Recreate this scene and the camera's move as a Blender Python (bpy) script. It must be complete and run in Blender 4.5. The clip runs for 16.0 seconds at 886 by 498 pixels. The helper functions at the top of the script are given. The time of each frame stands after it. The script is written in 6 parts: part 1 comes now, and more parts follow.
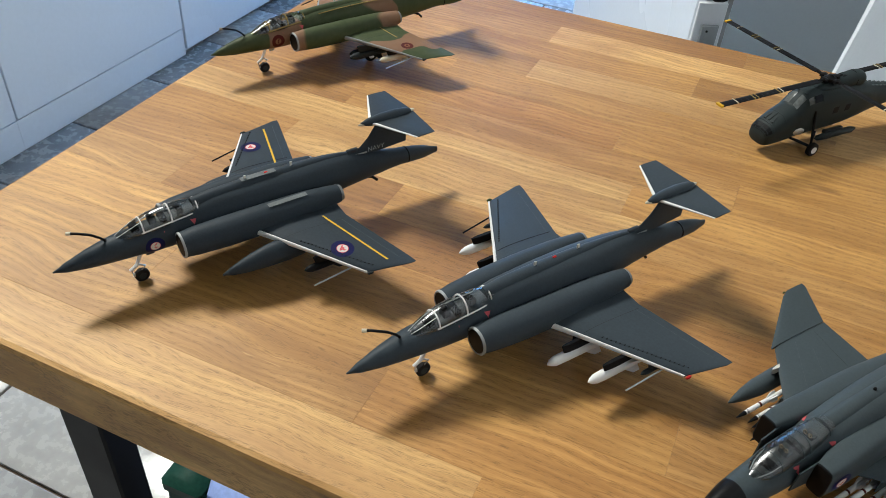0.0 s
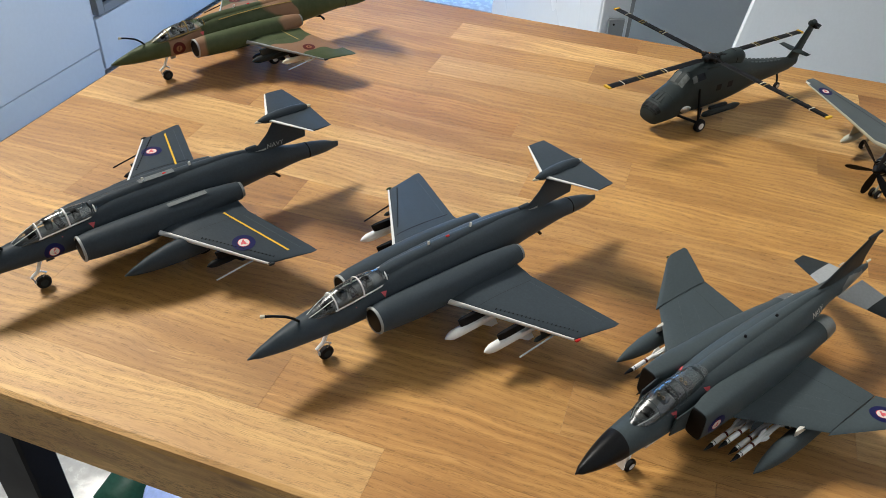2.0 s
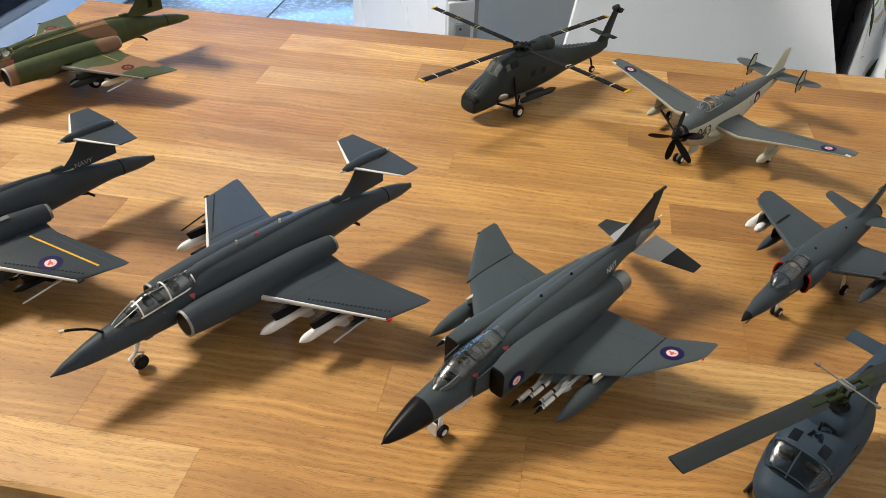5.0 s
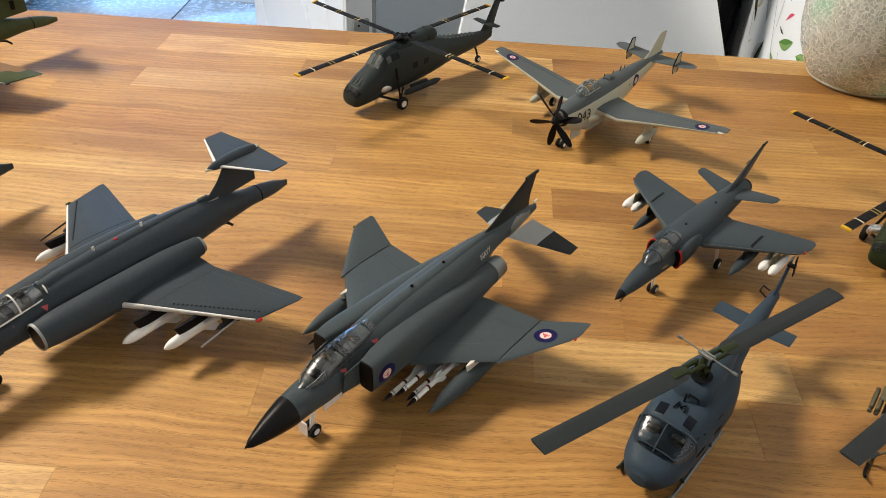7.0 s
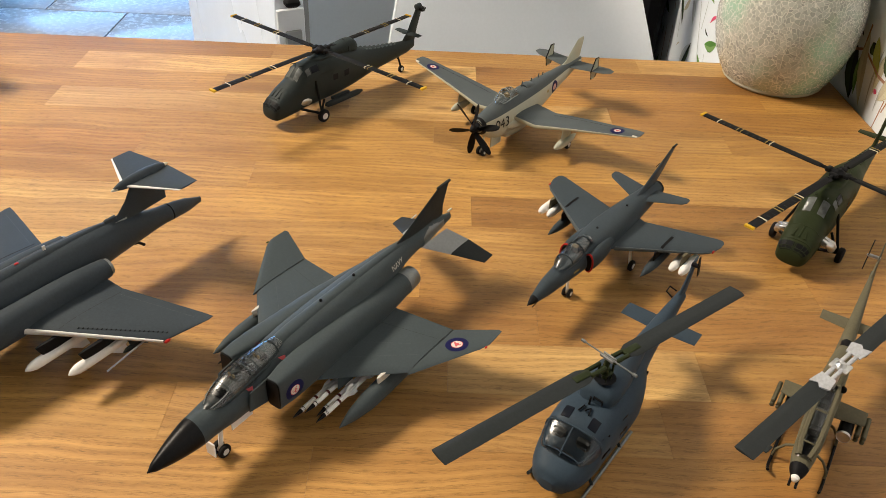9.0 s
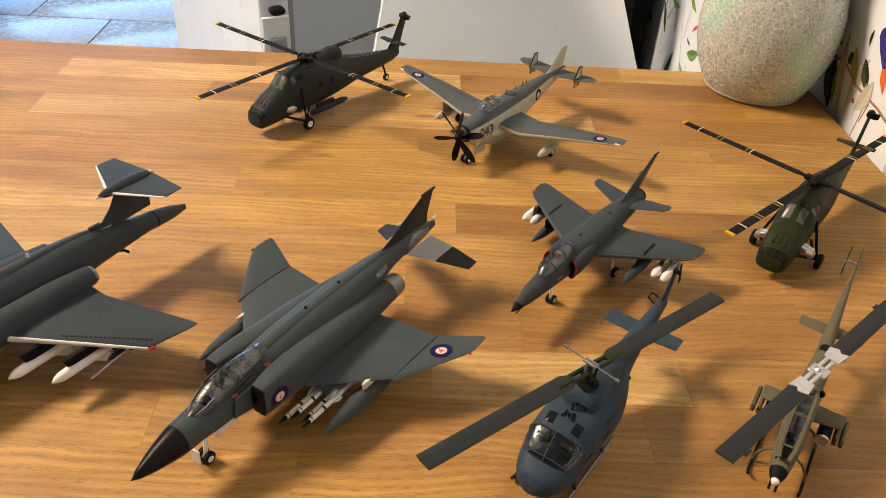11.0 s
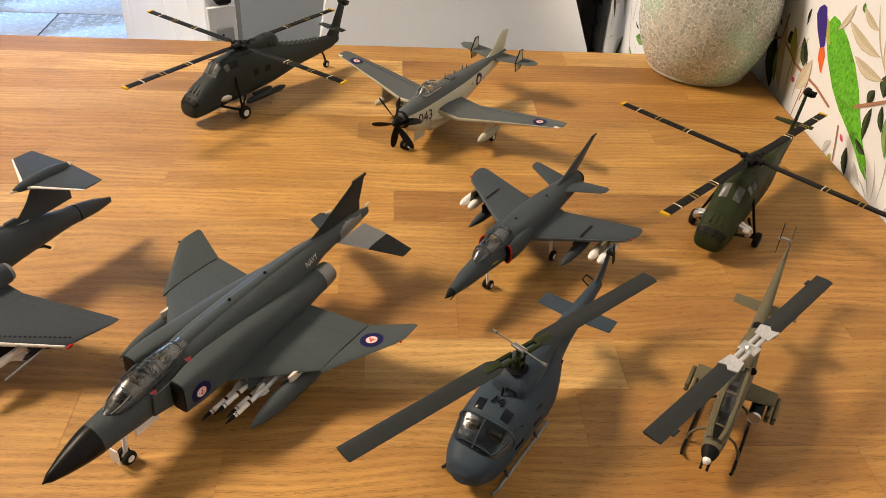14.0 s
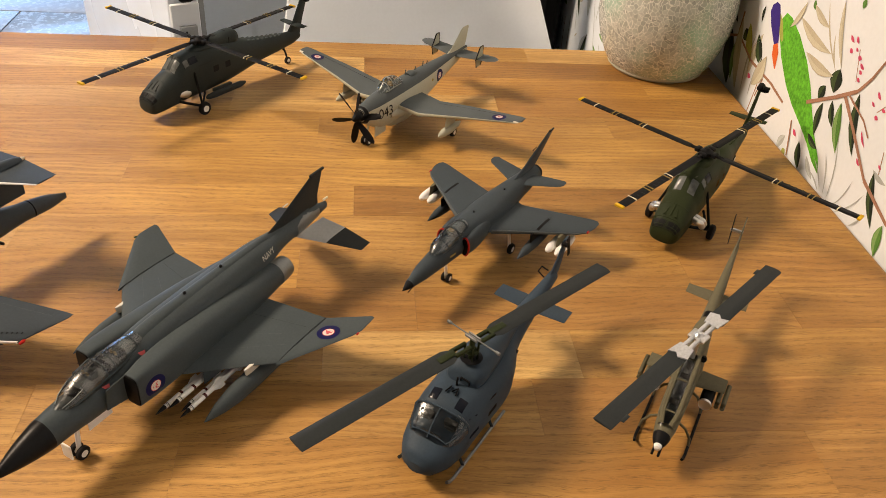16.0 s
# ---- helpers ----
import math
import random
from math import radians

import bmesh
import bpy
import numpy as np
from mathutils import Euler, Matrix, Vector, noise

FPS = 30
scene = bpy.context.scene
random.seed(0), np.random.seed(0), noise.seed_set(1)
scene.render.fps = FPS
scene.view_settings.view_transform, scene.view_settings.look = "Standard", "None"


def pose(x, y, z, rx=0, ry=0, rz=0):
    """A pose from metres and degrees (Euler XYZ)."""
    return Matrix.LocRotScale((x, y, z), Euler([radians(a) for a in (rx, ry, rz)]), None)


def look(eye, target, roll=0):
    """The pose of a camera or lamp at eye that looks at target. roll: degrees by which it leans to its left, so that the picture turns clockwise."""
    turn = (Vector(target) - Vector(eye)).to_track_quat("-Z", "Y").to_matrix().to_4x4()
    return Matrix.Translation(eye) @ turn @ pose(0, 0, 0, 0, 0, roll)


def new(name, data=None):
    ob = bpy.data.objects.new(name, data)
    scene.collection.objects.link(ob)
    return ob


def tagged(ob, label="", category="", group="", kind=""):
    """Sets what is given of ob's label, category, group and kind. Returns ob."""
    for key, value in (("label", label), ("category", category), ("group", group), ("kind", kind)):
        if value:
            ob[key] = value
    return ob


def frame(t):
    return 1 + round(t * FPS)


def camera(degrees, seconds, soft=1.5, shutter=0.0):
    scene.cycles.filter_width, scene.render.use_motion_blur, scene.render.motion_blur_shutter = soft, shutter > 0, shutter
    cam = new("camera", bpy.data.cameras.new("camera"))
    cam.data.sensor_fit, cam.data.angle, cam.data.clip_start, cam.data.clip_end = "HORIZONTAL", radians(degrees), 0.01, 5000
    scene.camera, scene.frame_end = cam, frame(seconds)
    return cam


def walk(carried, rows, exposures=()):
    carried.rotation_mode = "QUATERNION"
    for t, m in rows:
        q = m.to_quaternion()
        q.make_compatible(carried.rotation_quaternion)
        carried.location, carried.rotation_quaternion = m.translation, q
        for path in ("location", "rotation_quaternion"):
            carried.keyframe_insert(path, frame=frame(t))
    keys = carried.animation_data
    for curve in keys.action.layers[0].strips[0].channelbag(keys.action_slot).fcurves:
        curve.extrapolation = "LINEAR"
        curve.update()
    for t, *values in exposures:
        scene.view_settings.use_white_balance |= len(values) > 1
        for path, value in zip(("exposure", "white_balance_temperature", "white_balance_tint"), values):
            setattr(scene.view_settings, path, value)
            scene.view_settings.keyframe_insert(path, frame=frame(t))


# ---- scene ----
cam = camera(57.8, 16.0, soft=0.65)
PATH = [
    (0, (0.171, 0.146, 1.102), (-0.412, 1.582, -0.163), 4.0),
    (0.5, (0.173, 0.146, 1.1), (-0.399, 1.592, -0.157), 3.8),
    (1, (0.178, 0.145, 1.103), (-0.371, 1.599, -0.156), 3.7),
    (1.5, (0.19, 0.141, 1.103), (-0.318, 1.615, -0.149), 3.6),
    (2, (0.208, 0.136, 1.102), (-0.257, 1.634, -0.139), 3.3),
    (2.5, (0.225, 0.133, 1.102), (-0.192, 1.655, -0.126), 3.1),
    (3, (0.239, 0.134, 1.099), (-0.134, 1.676, -0.119), 2.9),
    (3.5, (0.251, 0.132, 1.093), (-0.079, 1.693, -0.113), 3.0),
    (4, (0.258, 0.129, 1.096), (-0.041, 1.701, -0.104), 3.0),
    (4.2, (0.26, 0.129, 1.096), (-0.033, 1.707, -0.098), 2.8),
    (6.3, (0.295, 0.138, 1.096), (0.159, 1.734, -0.101), 2.5),
    (6.5, (0.298, 0.139, 1.091), (0.181, 1.743, -0.098), 2.7),
    (7, (0.307, 0.14, 1.088), (0.228, 1.746, -0.101), 2.7),
    (7.5, (0.314, 0.139, 1.088), (0.271, 1.746, -0.101), 2.6),
    (8, (0.323, 0.142, 1.089), (0.306, 1.752, -0.098), 2.6),
    (8.5, (0.331, 0.145, 1.089), (0.338, 1.758, -0.092), 2.7),
    (9, (0.335, 0.142, 1.092), (0.361, 1.763, -0.08), 2.8),
    (11.5, (0.336, 0.139, 1.094), (0.408, 1.77, -0.061), 3.5),
    (12, (0.34, 0.14, 1.092), (0.427, 1.769, -0.065), 3.5),
    (12.5, (0.345, 0.141, 1.091), (0.447, 1.767, -0.069), 3.6),
    (13, (0.35, 0.143, 1.088), (0.464, 1.766, -0.075), 3.6),
    (13.5, (0.354, 0.145, 1.087), (0.479, 1.764, -0.08), 3.6),
    (14, (0.359, 0.145, 1.087), (0.499, 1.761, -0.083), 3.6),
    (14.5, (0.361, 0.145, 1.087), (0.52, 1.757, -0.086), 3.8),
    (15, (0.365, 0.141, 1.089), (0.544, 1.751, -0.084), 4.1),
    (15.5, (0.366, 0.14, 1.087), (0.565, 1.749, -0.084), 4.4),
    (16, (0.368, 0.139, 1.086), (0.577, 1.75, -0.08), 4.6),
]
walk(cam, [(t, look(eye, target, roll)) for t, eye, target, roll in PATH],
     exposures=[(0.0, -0.24, 5800, 5), (4.0, -0.08, 6300, 10), (7.0, 0.0, 6600, 10), (9.0, 0.03, 7000, 11), (12.0, 0.03, 7900, 17), (16.0, 0.0, 8000, 17)])

# ---------------------------------------------------------------- light
world = bpy.data.worlds.new("sky")
scene.world = world
world.use_nodes = True
sky = world.node_tree.nodes.new("ShaderNodeTexSky")
sky.sky_type, sky.sun_disc = "NISHITA", False
sky.sun_elevation, sky.sun_rotation = radians(35), radians(200)
world.node_tree.links.new(sky.outputs[0], world.node_tree.nodes["Background"].inputs[0])
world.node_tree.nodes["Background"].inputs[1].default_value = 0.06


def area_lamp(name, m, sx, sy, power, color):
    d = bpy.data.lights.new(name, "AREA")
    d.shape, d.size, d.size_y, d.energy, d.color = "RECTANGLE", sx, sy, power, color
    ob = new(name, d)
    ob.matrix_world = m
    return ob


# the kitchen's ceiling lamp and daylight through the garden door
area_lamp("ceiling_lamp_light", look((-1.74, 1.16, 2.98), (0.1, 0.55, 0.75)), 0.80, 0.80, 216, (1.0, 0.91, 0.78))
area_lamp("garden_door_daylight", look((-1.2, 4.15, 1.15), (-1.2, 3.0, 0.7)), 1.5, 2.0, 58, (0.18, 0.47, 1.0))


# ---------------------------------------------------------------- materials
def nodes_of(name, rough=0.5, metallic=0.0):
    m = bpy.data.materials.new(name)
    m.use_nodes = True
    b = m.node_tree.nodes["Principled BSDF"]
    b.inputs["Roughness"].default_value, b.inputs["Metallic"].default_value = rough, metallic
    return m, m.node_tree, b


def link(tree, a, b):
    tree.links.new(a, b)


def mix(tree, fac, a, b, blend="MIX"):
    n = tree.nodes.new("ShaderNodeMix")
    n.data_type, n.blend_type = "RGBA", blend
    for sock, v in ((n.inputs[0], fac), (n.inputs[6], a), (n.inputs[7], b)):
        if hasattr(v, "links"):
            link(tree, v, sock)
        elif isinstance(v, (int, float)):
            sock.default_value = v
        else:
            sock.default_value = (*v, 1)
    return n.outputs[2]


def noise_tex(tree, scale, vec=None, detail=3.0, rough=0.55, distort=0.0):
    n = tree.nodes.new("ShaderNodeTexNoise")
    n.inputs["Scale"].default_value, n.inputs["Detail"].default_value = scale, detail
    n.inputs["Roughness"].default_value, n.inputs["Distortion"].default_value = rough, distort
    if vec is not None:
        link(tree, vec, n.inputs["Vector"])
    return n.outputs["Fac"]


def ramp(tree, fac, stops):
    n = tree.nodes.new("ShaderNodeValToRGB")
    e = n.color_ramp.elements
    while len(e) < len(stops):
        e.new(0.5)
    for el, (p, c) in zip(e, stops):
        el.position, el.color = p, (*c, 1) if not isinstance(c, float) else (c, c, c, 1)
    link(tree, fac, n.inputs[0])
    return n.outputs[0]


def coords(tree, scale=(1, 1, 1), kind="Object", spread=0.0):
    tc = tree.nodes.new("ShaderNodeTexCoord")
    out = tc.outputs[kind]
    if spread:
        info = tree.nodes.new("ShaderNodeObjectInfo")
        v = tree.nodes.new("ShaderNodeVectorMath")
        v.operation = "MULTIPLY_ADD"
        v.inputs[1].default_value = (spread, spread * 0.7, spread * 1.3)
        link(tree, info.outputs["Random"], v.inputs[0])
        link(tree, out, v.inputs[2])
        out = v.outputs[0]
    mp = tree.nodes.new("ShaderNodeMapping")
    mp.inputs["Scale"].default_value = scale
    link(tree, out, mp.inputs[0])
    return mp.outputs[0]


def bump(tree, b, height, strength, dist):
    n = tree.nodes.new("ShaderNodeBump")
    n.inputs["Strength"].default_value, n.inputs["Distance"].default_value = strength, dist
    link(tree, height, n.inputs["Height"])
    link(tree, n.outputs[0], b.inputs["Normal"])


def paint(name, rgb, rough=0.5, vary=0.16, metallic=0.0, big=45, fine=700, relief=0.12):
    """Hand-brushed or sprayed model paint: two scales of tone and a fine tooth."""
    m, t, b = nodes_of(name, rough, metallic)
    c = coords(t)
    n1, n2 = noise_tex(t, big, c), noise_tex(t, fine, c, 2)
    lo, hi = [v * (1 - vary) for v in rgb], [min(1, v * (1 + vary)) for v in rgb]
    col = mix(t, n1, lo, hi)
    col = mix(t, 0.35, col, ramp(t, n2, [(0.3, tuple(v * (1 - vary * 1.2) for v in rgb)), (0.7, tuple(min(1, v * (1 + vary * 1.2)) for v in rgb))]))
    b.inputs["Specular IOR Level"].default_value = 0.1
    link(t, col, b.inputs["Base Color"])
    link(t, ramp(t, n1, [(0.25, max(0.0, rough - 0.08)), (0.75, min(1.0, rough + 0.1))]), b.inputs["Roughness"])
    bump(t, b, n2, relief, 0.0002)
    return m


def camouflage(name, green, brown, pale, unit):
    """Broad wavy bands of two colours along the hull and across the wings, over a pale belly."""
    m, t, b = nodes_of(name, 0.5)
    c = coords(t, (1 / unit,) * 3)

    def calc(op, a, v, w=None):
        n = t.nodes.new("ShaderNodeMath")
        n.operation = op
        for k, q in enumerate((a, v, w)):
            if q is None:
                continue
            if hasattr(q, "links"):
                link(t, q, n.inputs[k])
            else:
                n.inputs[k].default_value = q
        return n.outputs[0]
    sep = t.nodes.new("ShaderNodeSeparateXYZ")
    link(t, c, sep.inputs[0])
    x, y, z = sep.outputs
    sway = calc("MULTIPLY_ADD", noise_tex(t, 0.45, c, 1, 0.4), 2.6, -1.3)
    along = calc("DIVIDE", calc("ADD", calc("MULTIPLY_ADD", z, 0.35, x), sway), 20.0)
    across = calc("DIVIDE", calc("ADD", calc("ADD", y, sway), 8.0), 16.0)
    off, on = 0.0, 1.0
    hull = ramp(t, along, [(0.0, off), (0.212, off), (0.216, on), (0.318, on), (0.322, off), (0.592, off), (0.596, on), (0.695, on), (0.70, off)])
    wings = ramp(t, across, [(0.0, off), (0.168, off), (0.172, on), (0.292, on), (0.296, off), (0.5, off), (0.504, on), (0.765, on), (0.77, off)])
    out = calc("GREATER_THAN", calc("ABSOLUTE", y, 0.0), 2.05)
    col = mix(t, mix(t, out, hull, wings), green, brown)
    col = mix(t, calc("LESS_THAN", z, 1.66), col, pale)
    col = mix(t, 0.2, col, mix(t, noise_tex(t, 2.3, c), (0.02, 0.02, 0.015), (0.2, 0.17, 0.12)))
    b.inputs["Specular IOR Level"].default_value = 0.12
    link(t, col, b.inputs["Base Color"])
    bump(t, b, noise_tex(t, 10, c, 2), 0.1, 0.0002)
    return m


def clear_plastic(name, tint, gloss=0.06, rough=0.15):
    """Thin moulded clear plastic: see-through, with a scuffed gloss that grows towards the edge."""
    m, t, b = nodes_of(name)
    see, shine, both = (t.nodes.new(k) for k in ("ShaderNodeBsdfTransparent", "ShaderNodeBsdfGlossy", "ShaderNodeMixShader"))
    see.inputs["Color"].default_value = (*tint, 1)
    n = noise_tex(t, 420, coords(t))
    link(t, ramp(t, n, [(0.3, rough * 0.5), (0.8, rough * 2.2)]), shine.inputs["Roughness"])
    fr = t.nodes.new("ShaderNodeFresnel")
    fr.inputs["IOR"].default_value = 1.5
    add = t.nodes.new("ShaderNodeMath")
    add.operation, add.use_clamp = "MULTIPLY_ADD", True
    add.inputs[1].default_value, add.inputs[2].default_value = 0.8, gloss
    link(t, fr.outputs[0], add.inputs[0])
    link(t, add.outputs[0], both.inputs[0])
    link(t, see.outputs[0], both.inputs[1])
    link(t, shine.outputs[0], both.inputs[2])
    link(t, both.outputs[0], t.nodes["Material Output"].inputs["Surface"])
    return m


def oak(name):
    """Oiled oak: long grain along x, open pores, each stave with its own tone."""
    m, t, b = nodes_of(name, 0.42)
    info = t.nodes.new("ShaderNodeObjectInfo")
    c = coords(t, (1, 1, 1), spread=37.0)

    def scaled(s):
        mp = t.nodes.new("ShaderNodeMapping")
        mp.inputs["Scale"].default_value = s
        link(t, c, mp.inputs[0])
        return mp.outputs[0]
    # slow meander of the grain, so that no streak runs dead straight
    drift = t.nodes.new("ShaderNodeVectorMath")
    drift.operation = "MULTIPLY_ADD"
    sway = t.nodes.new("ShaderNodeTexNoise")
    sway.inputs["Scale"].default_value = 1.0
    link(t, scaled((7, 11, 11)), sway.inputs["Vector"])
    link(t, sway.outputs["Color"], drift.inputs[0])
    drift.inputs[1].default_value = (0.0, 0.03, 0.0)
    link(t, c, drift.inputs[2])

    def grained(s):
        mp = t.nodes.new("ShaderNodeMapping")
        mp.inputs["Scale"].default_value = s
        link(t, drift.outputs[0], mp.inputs[0])
        return mp.outputs[0]
    streak = noise_tex(t, 1.0, grained((9, 210, 90)), 5, 0.62, 0.5)
    broad = noise_tex(t, 1.0, grained((3.5, 34, 20)), 3, 0.5, 0.8)
    wave = t.nodes.new("ShaderNodeTexWave")
    wave.wave_type, wave.bands_direction = "BANDS", "Y"
    wave.inputs["Scale"].default_value, wave.inputs["Distortion"].default_value = 1.0, 7.0
    wave.inputs["Detail"].default_value, wave.inputs["Detail Scale"].default_value = 2.0, 0.7
    link(t, grained((3.2, 52, 30)), wave.inputs["Vector"])
    tone = info.outputs["Color"]
    col = mix(t, ramp(t, streak, [(0.34, 0.0), (0.68, 1.0)]), mix(t, 1.0, tone, (0.82, 0.77, 0.70), "MULTIPLY"), mix(t, 1.0, tone, (1.20, 1.24, 1.28), "MULTIPLY"))
    cloud = noise_tex(t, 1.0, scaled((9, 26, 20)), 3, 0.55)
    col = mix(t, ramp(t, cloud, [(0.3, 0.0), (0.7, 1.0)]), mix(t, 1.0, col, (0.75, 0.69, 0.60), "MULTIPLY"), mix(t, 1.0, col, (1.19, 1.24, 1.28), "MULTIPLY"))
    fleck = ramp(t, noise_tex(t, 1.0, scaled((38, 210, 150)), 3, 0.6, 1.5), [(0.24, 1.0), (0.36, 0.0)])
    col = mix(t, mix(t, 0.55, (0, 0, 0), fleck), col, mix(t, 1.0, tone, (0.55, 0.42, 0.30), "MULTIPLY"))
    dark = ramp(t, broad, [(0.25, 1.0), (0.58, 0.0)])
    col = mix(t, mix(t, 0.5, (0, 0, 0), dark), col, mix(t, 1.0, tone, (0.66, 0.55, 0.44), "MULTIPLY"))
    col = mix(t, mix(t, 0.3, (0, 0, 0), wave.outputs["Color"]), col, mix(t, 1.0, tone, (0.72, 0.63, 0.54), "MULTIPLY"))
    # open pores: short dark dashes, closer together in the late wood
    zone = ramp(t, mix(t, 0.5, noise_tex(t, 1.0, grained((9, 70, 40)), 2), wave.outputs["Color"]), [(0.28, 0.25), (0.6, 1.0)])
    long_pore = ramp(t, noise_tex(t, 1.0, grained((150, 2100, 800)), 2, 0.5), [(0.40, 1.0), (0.47, 0.0)])
    fine_pore = ramp(t, noise_tex(t, 1.0, grained((260, 3800, 1400)), 2, 0.5), [(0.37, 1.0), (0.46, 0.0)])
    pore = mix(t, 1.0, mix(t, 0.42, long_pore, fine_pore), zone, "MULTIPLY")
    col = mix(t, mix(t, 0.72, (0, 0, 0), pore), col, mix(t, 1.0, tone, (0.26, 0.24, 0.17), "MULTIPLY"))
    # pale rays across the grain
    ray = mix(t, 1.0, ramp(t, noise_tex(t, 1.0, scaled((28, 420, 200)), 2, 0.5, 1.2), [(0.66, 0.0), (0.72, 1.0)]), ramp(t, broad, [(0.5, 0.0), (0.62, 1.0)]), "MULTIPLY")
    col = mix(t, mix(t, 0.6, (0, 0, 0), ray), col, mix(t, 1.0, tone, (1.35, 1.45, 1.6), "MULTIPLY"))
    # a few small knots and flecks
    v = t.nodes.new("ShaderNodeTexVoronoi")
    v.inputs["Scale"].default_value = 1.0
    link(t, scaled((5, 14, 14)), v.inputs["Vector"])
    col = mix(t, mix(t, 0.6, (0, 0, 0), ramp(t, v.outputs["Distance"], [(0.03, 1.0), (0.075, 0.0)])), col, (0.14, 0.06, 0.02))
    link(t, col, b.inputs["Base Color"])
    link(t, ramp(t, streak, [(0.2, 0.50), (0.8, 0.64)]), b.inputs["Roughness"])
    bump(t, b, mix(t, 0.5, streak, pore, "SUBTRACT"), 0.25, 0.0004)
    return m


def tile_stone(name, base):
    m, t, b = nodes_of(name, 0.38)
    c = coords(t, spread=11.0)
    n1, n2 = noise_tex(t, 5, c, 6, 0.65), noise_tex(t, 55, c, 4)
    col = ramp(t, n1, [(0.25, tuple(v * 0.74 for v in base)), (0.5, base), (0.78, tuple(min(1, v * 1.16) for v in base))])
    col = mix(t, 0.3, col, ramp(t, n2, [(0.35, tuple(v * 0.5 for v in base)), (0.6, base)]))
    link(t, col, b.inputs["Base Color"])
    link(t, ramp(t, n2, [(0.3, 0.16), (0.7, 0.34)]), b.inputs["Roughness"])
    bump(t, b, n2, 0.2, 0.002)
    return m


def crackle(name):
    """Mosaic glass set in pale grout, patches of green behind it."""
    m, t, b = nodes_of(name, 0.2)
    c = coords(t)
    warp = t.nodes.new("ShaderNodeVectorMath")
    warp.operation = "MULTIPLY_ADD"
    warp.inputs[1].default_value = (0.012, 0.012, 0.012)
    nt = t.nodes.new("ShaderNodeTexNoise")
    nt.inputs["Scale"].default_value = 60
    link(t, c, nt.inputs["Vector"])
    link(t, nt.outputs["Color"], warp.inputs[0])
    link(t, c, warp.inputs[2])
    v = t.nodes.new("ShaderNodeTexVoronoi")
    v.feature = "DISTANCE_TO_EDGE"
    v.inputs["Scale"].default_value = 235
    link(t, warp.outputs[0], v.inputs["Vector"])
    v2 = t.nodes.new("ShaderNodeTexVoronoi")
    v2.inputs["Scale"].default_value = 235
    link(t, warp.outputs[0], v2.inputs["Vector"])
    edge = ramp(t, v.outputs["Distance"], [(0.015, 1.0), (0.075, 0.0)])
    patch = ramp(t, noise_tex(t, 13, c, 2), [(0.46, 0.0), (0.6, 1.0)])
    body = mix(t, v2.outputs["Color"], (0.32, 0.345, 0.32), (0.58, 0.61, 0.565))
    body = mix(t, mix(t, 0.75, (0, 0, 0), patch), body, (0.34, 0.60, 0.45))
    link(t, mix(t, edge, body, (0.78, 0.78, 0.72)), b.inputs["Base Color"])
    link(t, ramp(t, edge, [(0.0, 0.16), (1.0, 0.6)]), b.inputs["Roughness"])
    bump(t, b, mix(t, 0.5, edge, v2.outputs["Color"]), 0.5, 0.0012)
    b.inputs["Coat Weight"].default_value = 0.4
    return m


OAK = oak("oiled_oak")
STEEL = paint("black_powder_coat", (0.012, 0.012, 0.013), 0.42, 0.2, 0.0, 12, 350)
WHITE_WALL = paint("white_emulsion", (0.78, 0.86, 0.93), 0.75, 0.03, 0, 3, 180)
# near-black for the unseen walls and ceiling, to hold down bounce light
LOWBOUNCE = paint("low_bounce_wall_paint", (0.10, 0.095, 0.085), 0.8, 0.05, 0, 3, 180)
PAPER = paint("wallpaper_ground", (0.74, 0.78, 0.83), 0.7, 0.04, 0, 6, 240)
CABINET = paint("white_lacquer", (0.76, 0.82, 0.90), 0.25, 0.03, 0, 2, 90, 0.03)
PLASTIC = paint("white_plastic", (0.80, 0.84, 0.89), 0.35, 0.03, 0, 5, 220, 0.04)
GREYPLATE = paint("grey_plastic", (0.30, 0.32, 0.34), 0.45, 0.08, 0, 9, 300)
DARKGLASS = paint("black_oven_glass", (0.01, 0.012, 0.018), 0.12, 0.1, 0, 4, 60, 0.0)
FLOORTILE = tile_stone("stone_look_tile", (0.40, 0.395, 0.38))
GROUT = paint("brown_grout", (0.16, 0.12, 0.09), 0.9, 0.2, 0, 20, 300)
CRACKLE = crackle("crackle_mosaic")
BLACKCLOTH = paint("black_cloth", (0.005, 0.005, 0.006), 0.85, 0.3, 0, 20, 500, 0.4)
GREENBAG = paint("dark_green_plastic", (0.015, 0.055, 0.04), 0.35, 0.3, 0, 18, 200)
BLUEBAG = paint("pale_blue_plastic", (0.30, 0.40, 0.75), 0.3, 0.2, 0, 14, 200)

SEAGREY = paint("sea_grey_paint", (0.043, 0.054, 0.064), 0.5, 0.14)
SEAGREY_DARK = paint("deep_sea_grey_paint", (0.034, 0.043, 0.052), 0.5, 0.16)
ATTACKGREY = paint("attack_grey_paint", (0.043, 0.056, 0.066), 0.5, 0.14)
LIGHTMETAL = paint("light_metal_paint", (0.32, 0.33, 0.33), 0.45, 0.14, 0.1)
BLUEGREY = paint("blue_grey_paint", (0.034, 0.052, 0.072), 0.5, 0.14)
PHANTOMGREY = paint("worn_sea_grey_paint", (0.054, 0.068, 0.074), 0.5, 0.14)
SLATE = paint("slate_paint", (0.024, 0.028, 0.029), 0.5, 0.16)
HELIGREY = paint("dark_slate_green_paint", (0.026, 0.034, 0.035), 0.5, 0.18)
OLIVE = paint("olive_green_paint", (0.023, 0.031, 0.013), 0.5, 0.16)
